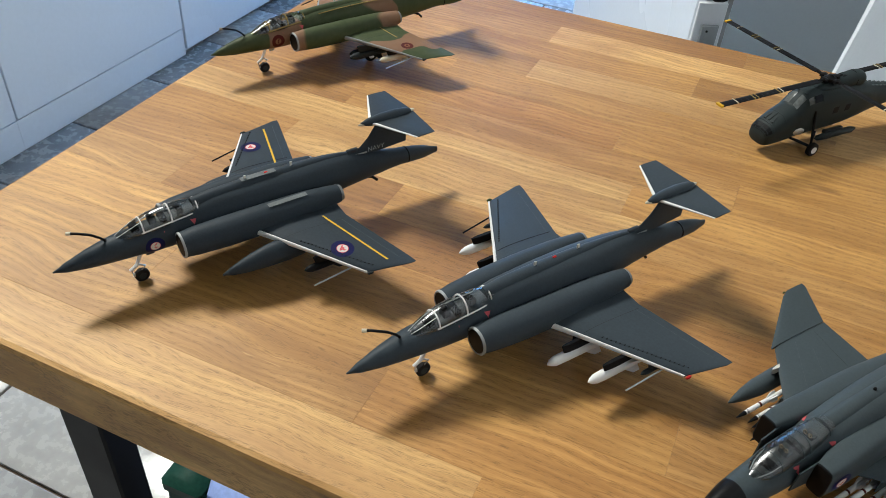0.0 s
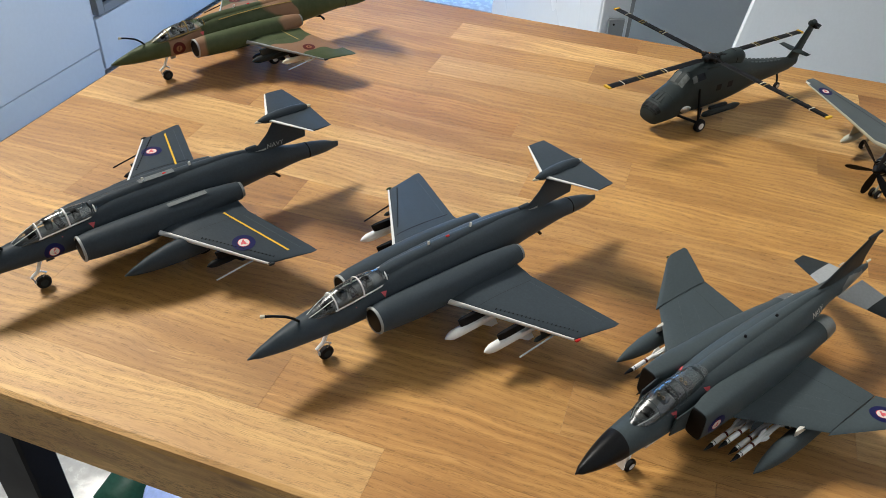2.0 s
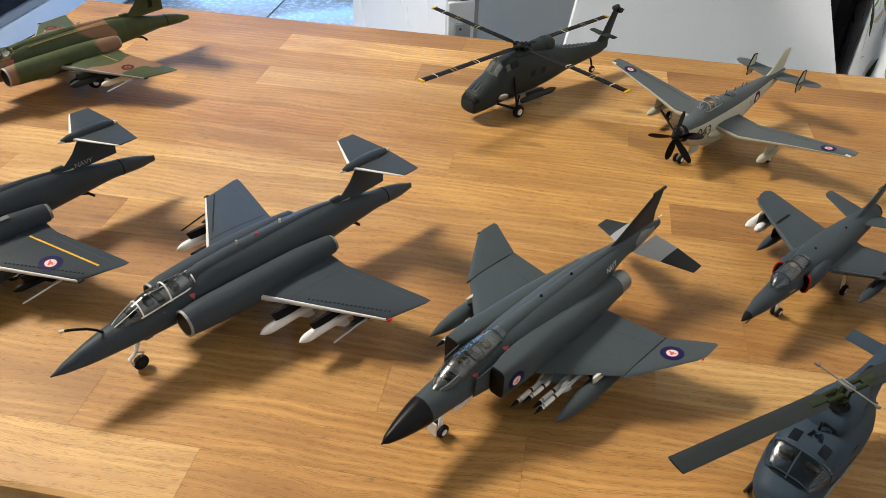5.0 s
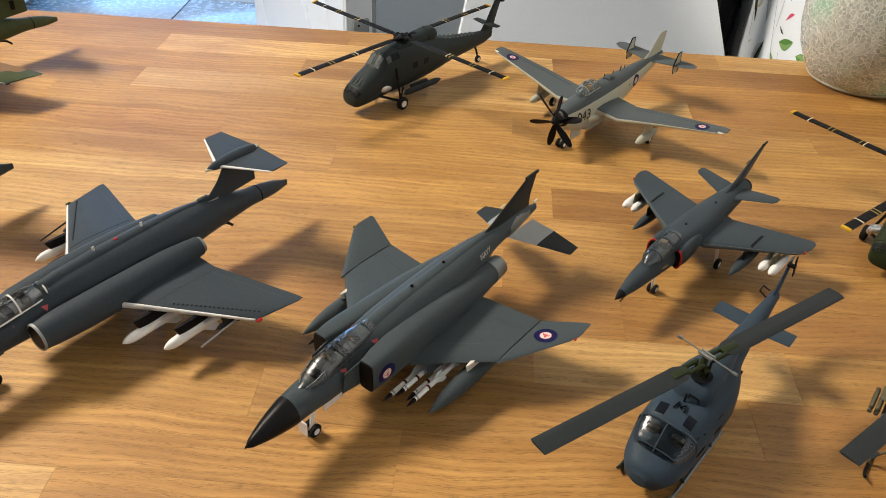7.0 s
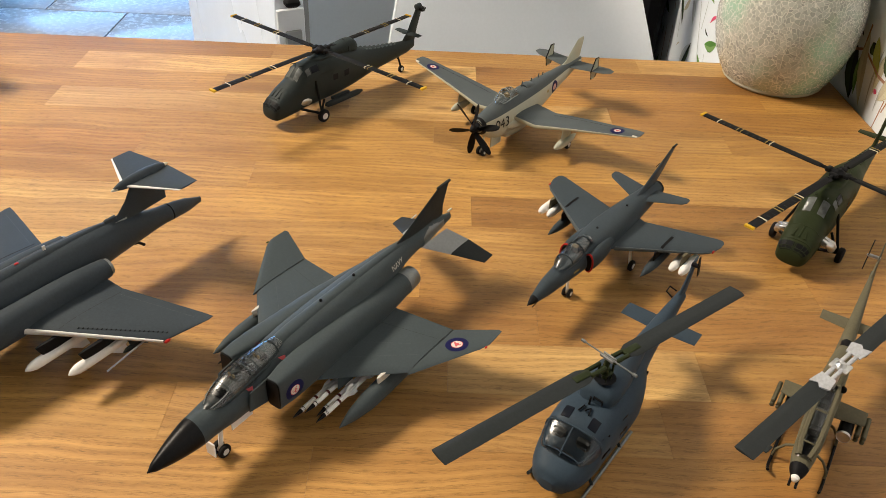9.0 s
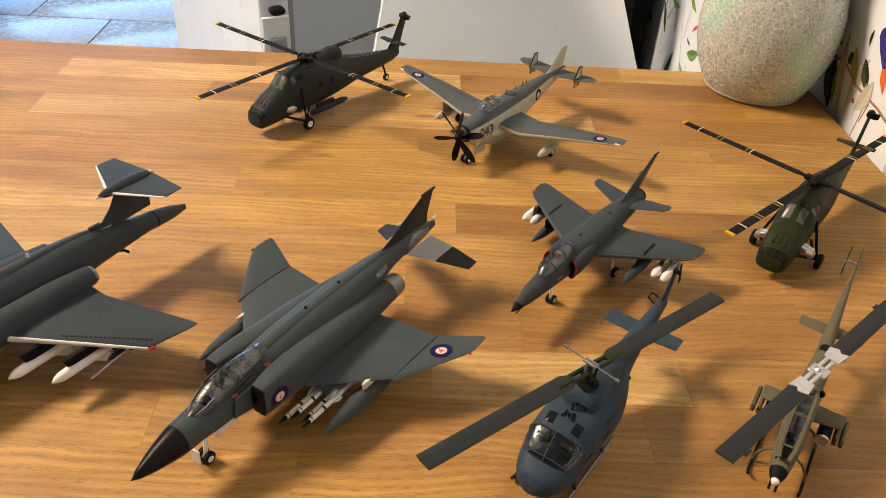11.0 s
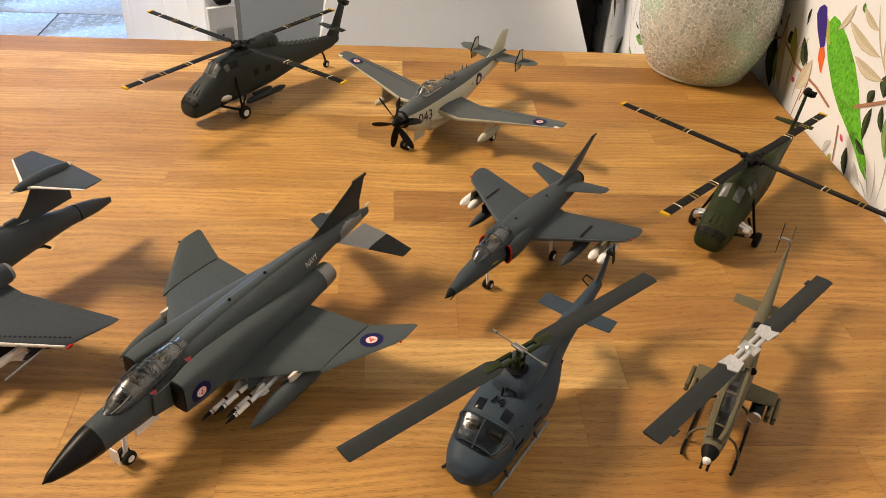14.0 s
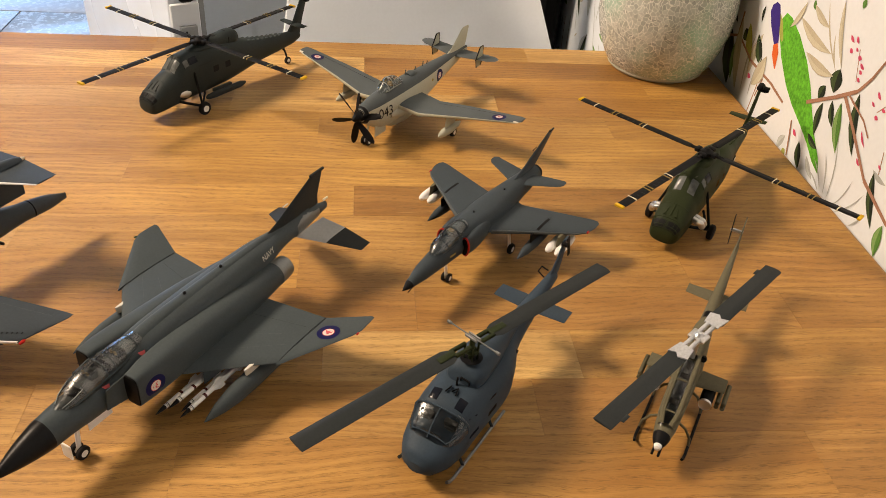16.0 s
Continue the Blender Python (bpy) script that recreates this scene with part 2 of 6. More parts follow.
DRAB = paint("tan_drab_paint", (0.120, 0.108, 0.070), 0.6, 0.16)
SKY = paint("pale_sky_paint", (0.44, 0.44, 0.36), 0.5, 0.08)
TOPGREY = paint("upper_grey_paint", (0.080, 0.094, 0.100), 0.5, 0.12)
WHITE = paint("white_paint", (0.76, 0.75, 0.73), 0.45, 0.06)
CREAM = paint("cream_paint", (0.66, 0.60, 0.46), 0.45, 0.08)
SILVER = paint("silver_paint", (0.55, 0.55, 0.55), 0.32, 0.12, 0.85)
BAREMETAL = paint("dull_metal_paint", (0.20, 0.21, 0.21), 0.38, 0.18, 0.6)
BLACK = paint("matt_black_paint", (0.007, 0.007, 0.008), 0.55, 0.25)
RADOME = paint("satin_black_paint", (0.010, 0.010, 0.011), 0.36, 0.25)
RUBBER = paint("rubber", (0.014, 0.013, 0.013), 0.7, 0.2)
RED = paint("red_paint", (0.45, 0.022, 0.018), 0.5, 0.1)
PINK = paint("pale_red_decal", (0.6, 0.11, 0.12), 0.5, 0.1)
NAVYBLUE = paint("navy_blue_decal", (0.009, 0.01, 0.06), 0.5, 0.1)
YELLOW = paint("yellow_paint", (0.62, 0.38, 0.03), 0.5, 0.1)
DIMYELLOW = paint("dull_yellow_decal", (0.30, 0.22, 0.07), 0.55, 0.15)
DECALWHITE = paint("off_white_decal", (0.60, 0.58, 0.53), 0.5, 0.08)
WORN = paint("worn_primer_patch", (0.135, 0.145, 0.148), 0.55, 0.3, 0.0, 160, 900)
DECALGREY = paint("pale_grey_decal", (0.30, 0.33, 0.33), 0.5, 0.1)
CAMOBROWN = paint("camouflage_brown", (0.20, 0.098, 0.05), 0.5, 0.14)
MAROON = paint("maroon_decal", (0.075, 0.014, 0.012), 0.5, 0.1)
CAMO = camouflage("green_brown_camouflage", (0.040, 0.062, 0.024), (0.23, 0.125, 0.072), (0.42, 0.40, 0.36), 0.01432)
CAMOGREEN = paint("camouflage_green", (0.036, 0.058, 0.022), 0.5, 0.16)
CANOPY = clear_plastic("clear_canopy", (0.92, 0.94, 0.94), 0.04, 0.16)
CUFF = paint("splashed_white_paint", (0.42, 0.43, 0.45), 0.4, 0.3, 0.0, 260, 900)
# pane colour lifted to grey to stand for reflected light on the glass
GLAREPANE = paint("window_with_glare", (0.11, 0.12, 0.12), 0.1, 0.5, 0.0, 60, 400, 0.0)
TINT = clear_plastic("smoked_canopy", (0.80, 0.83, 0.83), 0.06, 0.22)
SEATMAT = paint("cockpit_dark_grey", (0.06, 0.063, 0.064), 0.7, 0.3)
HARNESS = paint("tan_harness", (0.30, 0.22, 0.12), 0.7, 0.2)

# ---------------------------------------------------------------- geometry tools
UNIT = {}


def part(name, geo, material, parent=None, label="", crease=38, pick=None):
    """One mesh object under a thing or a part; pick(centre) chooses among several materials."""
    verts, faces = geo
    s = UNIT.get(parent.name, 1.0) if parent else 1.0
    me = bpy.data.meshes.new(name)
    me.from_pydata([(x * s, y * s, z * s) for x, y, z in verts], [], faces)
    mats = material if isinstance(material, (list, tuple)) else [material]
    for m in mats:
        me.materials.append(m)
    if pick:
        for p in me.polygons:
            p.material_index = pick(p.center / s)
    me.shade_smooth()
    me.set_sharp_from_angle(angle=radians(crease))
    ob = new(name, me)
    if parent:
        ob.parent = parent
        UNIT[ob.name] = s
    if label:
        tagged(ob, label)
    return ob


def thing(name, m, unit, label, category, group="", kind=""):
    ob = new(name)
    ob.empty_display_size = 0.02
    ob.matrix_world = m
    UNIT[ob.name] = unit
    return tagged(ob, label, category, group, kind)


def join(*geos):
    v, f = [], []
    for gv, gf in geos:
        k = len(v)
        v += list(gv)
        f += [tuple(i + k for i in q) for q in gf]
    return v, f


def mirror(geo):
    return [(x, -y, z) for x, y, z in geo[0]], [tuple(reversed(q)) for q in geo[1]]


def shift(geo, x=0, y=0, z=0):
    return [(a + x, b + y, c + z) for a, b, c in geo[0]], geo[1]


def turned(geo, m):
    return [tuple(m @ Vector(p)) for p in geo[0]], geo[1]


def loft(rings, closed=True, caps=True):
    n = len(rings[0])
    v = [p for r in rings for p in r]
    f = []
    for i in range(len(rings) - 1):
        for j in range(n if closed else n - 1):
            k = (j + 1) % n
            f.append((i * n + j, i * n + k, (i + 1) * n + k, (i + 1) * n + j))
    if caps:
        f.append(tuple(reversed(range(n))))
        f.append(tuple((len(rings) - 1) * n + j for j in range(n)))
    return v, f


def oval(x, zc, hw, hh, p=2.0, yc=0.0, n=24):
    out = []
    for i in range(n):
        a = 2 * math.pi * i / n
        c, s = math.cos(a), math.sin(a)
        out.append((x, yc + hw * math.copysign(abs(c) ** (2 / p), c), zc + hh * math.copysign(abs(s) ** (2 / p), s)))
    return out


def smooth_spec(spec, steps=3):
    """Extra stations between those given, on a Catmull-Rom curve."""
    a = [np.array(s, float) for s in spec]
    out = []
    for i in range(len(a) - 1):
        p0, p1, p2, p3 = a[max(0, i - 1)], a[i], a[i + 1], a[min(len(a) - 1, i + 2)]
        for k in range(steps):
            u = k / steps
            q = 0.5 * (2 * p1 + (p2 - p0) * u + (2 * p0 - 5 * p1 + 4 * p2 - p3) * u * u + (3 * p1 - p0 - 3 * p2 + p3) * u ** 3)
            q[0] = p1[0] + (p2[0] - p1[0]) * u
            q[2:4] = np.maximum(q[2:4], np.minimum(p1[2:4], p2[2:4]) * 0.9)
            out.append(tuple(q))
    return out + [tuple(a[-1])]


def body(spec, n=24, yc=0.0):
    """A hull along x from stations (x, centre height, half width, half height, squareness[, sideways])."""
    full = smooth_spec([s if len(s) > 5 else (*s, yc) for s in spec])
    return loft([oval(x, z, w, h, p, y, n) for x, z, w, h, p, y in full])


def at_station(spec, x):
    spec = smooth_spec([tuple(s) for s in spec])
    for a, b in zip(spec, spec[1:]):
        if a[0] <= x <= b[0]:
            u = (x - a[0]) / (b[0] - a[0] + 1e-9)
            return [p + (q - p) * u for p, q in zip(a, b)]
    return spec[-1] if x > spec[0][0] else spec[0]


def side_y(spec, x, z):
    """How far out the hull's side stands at a station and height."""
    _, zc, hw, hh, p = at_station(spec, x)[:5]
    d = min(0.97, abs(z - zc) / hh)
    return hw * (1 - d ** p) ** (1 / p)


def top_z(spec, x, y):
    _, zc, hw, hh, p = at_station(spec, x)[:5]
    d = min(0.97, abs(y) / hw)
    return zc + hh * (1 - d ** p) ** (1 / p)


FOIL = (0.0, 0.03, 0.12, 0.3, 0.55, 0.8, 1.0)
THICK = (0.0, 0.42, 0.8, 1.0, 0.82, 0.42, 0.07)


def wing(secs, upright=False):
    """A lens-shaped surface through sections (leading edge x, y, z, chord, thickness)."""
    rings = []
    for x, y, z, c, th in secs:
        up = [(x + c * f, th / 2 * k) for f, k in zip(FOIL, THICK)]
        low = [(x + c * f, -th / 2 * k) for f, k in reversed(list(zip(FOIL, THICK))[1:])]
        rings.append([(a, y + b, z) if upright else (a, y, z + b) for a, b in up + low])
    return loft(rings)


def wing_top(secs, x, y):
    for a, b in zip(secs, secs[1:]):
        if min(a[1], b[1]) - 1e-6 <= y <= max(a[1], b[1]) + 1e-6:
            u = (y - a[1]) / (b[1] - a[1])
            xl, _, z, c, th = [p + (q - p) * u for p, q in zip(a, b)]
            return z + th / 2 * float(np.interp((x - xl) / c, FOIL, THICK))
    return secs[-1][2]


def leading_strip(secs, width=0.03, grow=1.12, extra=0.02):
    return wing([(x - extra, y, z, c * width * 2.2 + extra, th * grow * 0.62) for x, y, z, c, th in secs])


def lathe(profile, n=20, axis="x", at=(0, 0, 0)):
    """A turned form; the profile gives (place on the axis, radius)."""
    rings = []
    for p, r in profile:
        ring = []
        for i in range(n):
            a = 2 * math.pi * i / n
            c, s = r * math.cos(a), r * math.sin(a)
            ring.append({"x": (p, c, s), "y": (s, p, c), "z": (c, s, p)}[axis])
        rings.append(ring)
    return shift(loft(rings), *at)


def rod(points, r, n=8, taper=1.0):
    pts = [Vector(p) for p in points]
    rings = []
    for i, p in enumerate(pts):
        d = (pts[min(i + 1, len(pts) - 1)] - pts[max(i - 1, 0)]).normalized()
        q = d.to_track_quat("Z", "Y")
        k = r * (1 + (taper - 1) * i / max(1, len(pts) - 1))
        rings.append([tuple(p + q @ Vector((k * math.cos(2 * math.pi * j / n), k * math.sin(2 * math.pi * j / n), 0))) for j in range(n)])
    return loft(rings)


def block(x0, x1, y0, y1, z0, z1, ch=0.0):
    """A box with chamfered edges."""
    if ch <= 0:
        ch = 0.08 * min(x1 - x0, y1 - y0, z1 - z0)

    def ring(z, k):
        a, b, c, d = x0 + k, x1 - k, y0 + k, y1 - k
        e = ch * 0.7
        return [(a + e, c, z), (b - e, c, z), (b, c + e, z), (b, d - e, z), (b - e, d, z), (a + e, d, z), (a, d - e, z), (a, c + e, z)]
    return loft([ring(z0, ch), ring(z0 + ch, 0), ring(z1 - ch, 0), ring(z1, ch)])


def slab(poly, z0, z1):
    """A flat plate with the outline poly, in x and y."""
    return loft([[(x, y, z0) for x, y in poly], [(x, y, z1) for x, y in poly]])


def wheel_parts(parent, x, y, r, w, hub=WHITE, name="wheel"):
    p = part(name, lathe([(-w, r * 0.55), (-w, r * 0.82), (-w * 0.7, r * 0.97), (0, r), (w * 0.7, r * 0.97), (w, r * 0.82), (w, r * 0.55)], 22, "y", (x, y, r)), RUBBER, parent)
    part("hub", lathe([(-w * 1.12, r * 0.1), (-w * 1.1, r * 0.5), (w * 1.1, r * 0.5), (w * 1.12, r * 0.1)], 16, "y", (x, y, r)), hub, p)
    return p


def ring_faces(r0, r1, n=28):
    v = [(r0 * math.cos(2 * math.pi * i / n), r0 * math.sin(2 * math.pi * i / n)) for i in range(n)]
    v += [(r1 * math.cos(2 * math.pi * i / n), r1 * math.sin(2 * math.pi * i / n)) for i in range(n)]
    return v, [(i, (i + 1) % n, n + (i + 1) % n, n + i) for i in range(n)]


def draped(flat, place):
    """Lays a flat figure (u, v) on a surface through place(u, v)."""
    return [place(u, v) for u, v in flat[0]], flat[1]


def roundel(parent, r, place, outer=NAVYBLUE, inner=DECALWHITE, mark=PINK):
    geo = join(*[([(u, v, 0) for u, v in g[0]], g[1]) for g in (ring_faces(r, r * 0.78), ring_faces(r * 0.78, r * 0.52), ring_faces(r * 0.52, r * 0.47), ring_faces(r * 0.47, 0.02))])
    flat = [(u, v) for u, v, _ in geo[0]], geo[1]
    ob = part("roundel", draped(flat, place), [outer, inner, mark], parent, "navy and white round decal", 80)
    k = 28
    for i, p in enumerate(ob.data.polygons):
        band = i // k
        p.material_index = 0 if band < 2 else 2 if band == 2 else 1
    hop = [(-0.32, -0.04), (-0.12, 0.12), (0.04, 0.30), (0.16, 0.36), (0.21, 0.25), (0.11, 0.17), (0.15, 0.0), (0.24, -0.06), (0.11, -0.10), (0.07, -0.2), (0.26, -0.31), (-0.02, -0.31), (-0.1, -0.14), (-0.27, -0.18)]
    lift = lambda u, v: tuple(p + q for p, q in zip(place(u, v), (0, 0, 0.004)))
    part("centre_mark", draped(([(u * r * 1.05, v * r * 1.05) for u, v in hop], [tuple(range(len(hop)))]), lift), mark, ob)
    return ob


def letters(text, height):
    cu = bpy.data.curves.new("letters", "FONT")
    cu.body, cu.size = text, height / 0.69
    cu.align_x, cu.align_y = "CENTER", "CENTER"
    ob = bpy.data.objects.new("letters", cu)
    scene.collection.objects.link(ob)
    me = bpy.data.meshes.new_from_object(ob.evaluated_get(bpy.context.evaluated_depsgraph_get()))
    out = [(v.co.x, v.co.y) for v in me.vertices], [tuple(p.vertices) for p in me.polygons]
    bpy.data.objects.remove(ob)
    bpy.data.curves.remove(cu)
    bpy.data.meshes.remove(me)
    return out


def side_place(spec, cx, cz, sign, lift=0.02, flip=1):
    return lambda u, v: (cx + flip * u, sign * (side_y(spec, cx + flip * u, cz + v) + lift), cz + v)


def wing_place(secs, cx, cy, lift=0.015):
    return lambda u, v: (cx + u, cy + v, wing_top(secs, cx + u, cy + v) + lift)


def strip_on_wing(secs, x0, y0, x1, y1, w, lift=0.018, n=10):
    v, f = [], []
    for i in range(n + 1):
        x, y = x0 + (x1 - x0) * i / n, y0 + (y1 - y0) * i / n
        for d in (-w / 2, w / 2):
            v.append((x + d, y, wing_top(secs, x + d, y) + lift))
    f = [(2 * i, 2 * i + 1, 2 * i + 3, 2 * i + 2) for i in range(n)]
    return v, f


def chord_line(secs, y, x0, x1, w, lift=0.012, n=12):
    """A thin line along the chord of a wing."""
    v = []
    for i in range(n + 1):
        x = x0 + (x1 - x0) * i / n
        v += [(x, y - w / 2, wing_top(secs, x, y - w / 2) + lift), (x, y + w / 2, wing_top(secs, x, y + w / 2) + lift)]
    return v, [(2 * i, 2 * i + 2, 2 * i + 3, 2 * i + 1) for i in range(n)]


def flip_y(secs):
    return [(x, -y, z, c, t) for x, y, z, c, t in secs]


def hoop(spec, x, lift, r, start=8, stop=172, lean=0.0):
    """A frame strip over a canopy at one station."""
    _, zc, hw, hh, p = at_station(spec, x)[:5]
    pts = []
    for i in range(13):
        a = radians(start + (stop - start) * i / 12)
        c, s = math.cos(a), math.sin(a)
        pts.append((x + lean * s, (hw + lift) * math.copysign(abs(c) ** (2 / p), c), zc + (hh + lift) * abs(s) ** (2 / p)))
    return rod(pts, r, 6)


def rail(spec, x0, x1, angle, lift, r, sign, n=9):
    pts = []
    for i in range(n):
        x = x0 + (x1 - x0) * i / (n - 1)
        _, zc, hw, hh, p = at_station(spec, x)[:5]
        a = radians(angle)
        pts.append((x, sign * (hw + lift) * math.cos(a) ** (2 / p), zc + (hh + lift) * math.sin(a) ** (2 / p)))
    return rod(pts, r, 6)


def patch(spec, x0, x1, a0, a1, sign, lift=0.012, nu=5, nv=5):
    """A thin skin piece on a hull, between two stations and two angles."""
    verts, faces = [], []
    for layer in (lift, lift - 0.03):
        for i in range(nu + 1):
            x = x0 + (x1 - x0) * i / nu
            _, zc, hw, hh, p = at_station(spec, x)[:5]
            for j in range(nv + 1):
                a = radians(a0 + (a1 - a0) * j / nv)
                c, s = math.cos(a), math.sin(a)
                verts.append((x - (lift if layer == lift else 0) * 0.3, sign * (hw + layer) * math.copysign(abs(c) ** (2 / p), c), zc + (hh + layer) * abs(s) ** (2 / p)))
    w, top = nv + 1, (nu + 1) * (nv + 1)
    for i in range(nu):
        for j in range(nv):
            q = (i * w + j, (i + 1) * w + j, (i + 1) * w + j + 1, i * w + j + 1)
            faces.append(q if sign > 0 else q[::-1])
            faces.append(tuple(top + k for k in (q[::-1] if sign > 0 else q)))
    rim = [i * w for i in range(nu + 1)] + [nu * w + j for j in range(1, w)] + [i * w + nv for i in range(nu - 1, -1, -1)] + [j for j in range(nv - 1, 0, -1)]
    for a, b in zip(rim, rim[1:] + rim[:1]):
        faces.append((a, top + a, top + b, b) if sign > 0 else (b, top + b, top + a, a))
    return verts, faces


def base(nose, heading):
    return pose(nose[0], nose[1], 0.75, 0, 0, heading)


# ---------------------------------------------------------------- room
def structure(name, geo, material, label, category):
    return tagged(part(name, geo, material), label, category, kind="structure")


floor = structure("floor", block(-3.6, 0.9, -4.2, 4.3, -0.08, -0.006, 0.004), GROUT, "stone-look tiled kitchen floor with dark grout", "floor")
# unseen ceiling, west and south walls: dark so that they add little fill
structure("ceiling", block(-3.6, 0.9, -4.2, 4.3, 3.05, 3.15, 0.004), LOWBOUNCE, "unseen ceiling, darkened to cut bounce light", "ceiling")
structure("wall_west", block(-3.7, -3.6, -4.2, 4.3, 0, 3.05, 0.004), LOWBOUNCE, "unseen kitchen wall, darkened to cut bounce light", "wall")
structure("wall_south", block(-3.6, 0.9, -4.3, -4.2, 0, 3.05, 0.004), LOWBOUNCE, "unseen wall, darkened to cut bounce light", "wall")
WALLX = 0.762
wall_east = structure("wall_east", block(WALLX, WALLX + 0.12, -4.2, 1.9, 0, 3.05, 0.002), PAPER, "cream wall papered with leaves and branches", "wall")
structure("wall_north", join(block(-3.6, -1.95, 4.2, 4.3, 0, 3.05, 0.004), block(-0.45, 0.9, 4.2, 4.3, 0, 3.05, 0.004), block(-1.95, -0.45, 4.2, 4.3, 2.1, 3.05, 0.004)), WHITE_WALL, "white wall round the garden door opening", "wall")
structure("wall_partition", block(-0.07, 0.882, 1.9, 2.02, 0, 3.05, 0.003), WHITE_WALL, "pale grey-white partition wall", "wall")
structure("wall_return", block(0.16, 0.26, 2.02, 4.2, 0, 3.05, 0.003), WHITE_WALL, "pale partition wall", "wall")
# ---------------------------------------------------------------- kitchen things
def cupboard(y0, y1, z_low, z_high, label):
    t = thing("kitchen_cabinet", pose(-1.38, 0, 0), 1, label, "cabinet", "kitchen units along the wall")
    part("body", block(-0.58, -0.02, y0 + 0.001, y1 - 0.001, 0.005, z_high, 0.002), CABINET, t)
    part("door", block(-0.0195, 0.0, y0 + 0.002, y1 - 0.002, z_low, z_high, 0.002), CABINET, t, "smooth white slab door")
    part("plinth", block(-0.019, -0.004, y0, y1, 0.004, z_low - 0.004, 0.001), CABINET, t)
    return t


for k in range(-4, 1):
    y = 1.254 + 0.602 * k
    cupboard(y, y + 0.602, 0.087, 0.86, "glossy white handleless base cabinet on a white plinth")
oven = thing("built_in_oven", pose(-1.38, 0, 0), 1, "white built-in oven unit with black glass front", "oven")
part("body", block(-0.58, -0.02, 1.861, 3.05, 0.005, 0.86, 0.002), CABINET, oven)
part("lower_panel", block(-0.0195, 0.0, 1.861, 3.05, 0.02, 0.17, 0.002), CABINET, oven)
part("frame", join(block(-0.0195, 0.004, 1.9, 3.0, 0.174, 0.2, 0.002), block(-0.0195, 0.004, 1.875, 1.9, 0.174, 0.84, 0.002), block(-0.0195, 0.004, 3.0, 3.02, 0.174, 0.84, 0.002)), GREYPLATE, oven, "grey metal oven trim")
part("glass", block(-0.0195, -0.002, 1.902, 2.998, 0.202, 0.84, 0.002), DARKGLASS, oven, "black oven glass")

# an open white door, its edge with the lock towards the table
a, bpt = Vector((0.04, 1.53)), Vector((-0.372, 2.347))
ang = math.degrees(math.atan2(bpt.y - a.y, bpt.x - a.x))
door = tagged(thing("door_1", pose(0.04, 1.53, 0, 0, 0, ang), 1, "open white plastic door with a grey lock plate", "door"), kind="structure")
part("leaf", block(0.0, 0.91, -0.054, 0.0, 0.006, 2.0, 0.003), CABINET, door)
part("edge_cover", block(-0.008, -0.001, -0.052, -0.002, 0.3, 0.594, 0.002), PLASTIC, door)
part("lock_plate", block(-0.014, -0.0085, -0.044, -0.014, 0.42, 0.556, 0.002), GREYPLATE, door, "grey lock plate with a keyhole")
part("keyhole", lathe([(-0.0148, 0.002), (-0.0142, 0.0022)], 10, "x", (0, -0.024, 0.545)), BLACK, door)
part("handle", block(-0.03, -0.0085, -0.04, -0.014, 0.602, 0.616, 0.004), BLACK, door, "black door handle")
part("seal", block(0.004, 0.016, -0.064, -0.0545, 0.01, 2.0, 0.002), GREYPLATE, door)

# moulded white chair behind the table
chair = thing("shell_chair", pose(0.47, 1.33, 0, 0, 0, 27), 1, "white moulded plastic shell chair behind the table", "chair")
rows = []
for i in range(15):
    u = i / 14
    z = 0.44 + 0.44 * u
    w = 0.290 - 0.13 * u
    lean = 0.03 + 0.10 * u
    ring = []
    for k in range(17):
        v = -1 + 2 * k / 16
        ring.append((w * math.sin(v * 1.25) / math.sin(1.25), lean - 0.14 * (1 - math.cos(v * 1.25)) + 0.03, z))
    back = [(x * 0.985, y + 0.012, zz) for x, y, zz in reversed(ring)]
    rows.append(ring + back)
part("backrest", loft(rows), PLASTIC, chair, crease=60)
seat = []
for i in range(9):
    u = i / 8
    y = -0.36 + 0.42 * u
    w = 0.20 + 0.03 * math.sin(u * 3)
    up = [(w * v / 8, y, 0.435 + 0.03 * (abs(v) / 8) ** 3 - 0.012 * u) for v in range(-8, 9)]
    seat.append(up + [(x, yy, z - 0.012) for x, yy, z in reversed(up)])
part("seat", loft(seat), PLASTIC, chair, crease=60)
for sx in (-1, 1):
    for y0, y1 in ((-0.28, -0.33), (0.02, 0.08)):
        part("leg", rod([(sx * 0.15, y0, 0.42), (sx * 0.19, y1, 0.0)], 0.013, 10), PLASTIC, chair)

bag = thing("black_bag", pose(0.716, 1.69, 0), 1, "tall black cloth bag slumped against the papered wall", "bag")
part("sack", loft([[(0.0 + w * math.cos(a) * 0.9, 0.125 * math.sin(a), z) for a in [2 * math.pi * i / 14 for i in range(14)]] for z, w in ((0, 0.036), (0.15, 0.045), (0.4, 0.04), (0.6, 0.045), (0.64, 0.05), (0.75, 0.038), (0.85, 0.02))]), BLACKCLOTH, bag, crease=25)

# things under the table
crate = thing("recycling_bag", pose(-0.31, 0.53, 0, 0, 0, 2), 1, "dark green plastic recycling bag standing under the table", "bag")
part("bag", loft([[(x0, y0, 0.003), (x1, y0, 0.003), (x1, y1, 0.003), (x0, y1, 0.003)] if z == 0 else [(x0, y0, z), (x1, y0, z + 0.01), (x1, y1, z), (x0, y1, z - 0.006)] for z, x0, x1, y0, y1 in ((0, 0.01, 0.3, 0.0, 0.2), (0.15, 0, 0.31, -0.01, 0.21), (0.285, 0.0, 0.3, 0.0, 0.2))]), GREENBAG, crate)
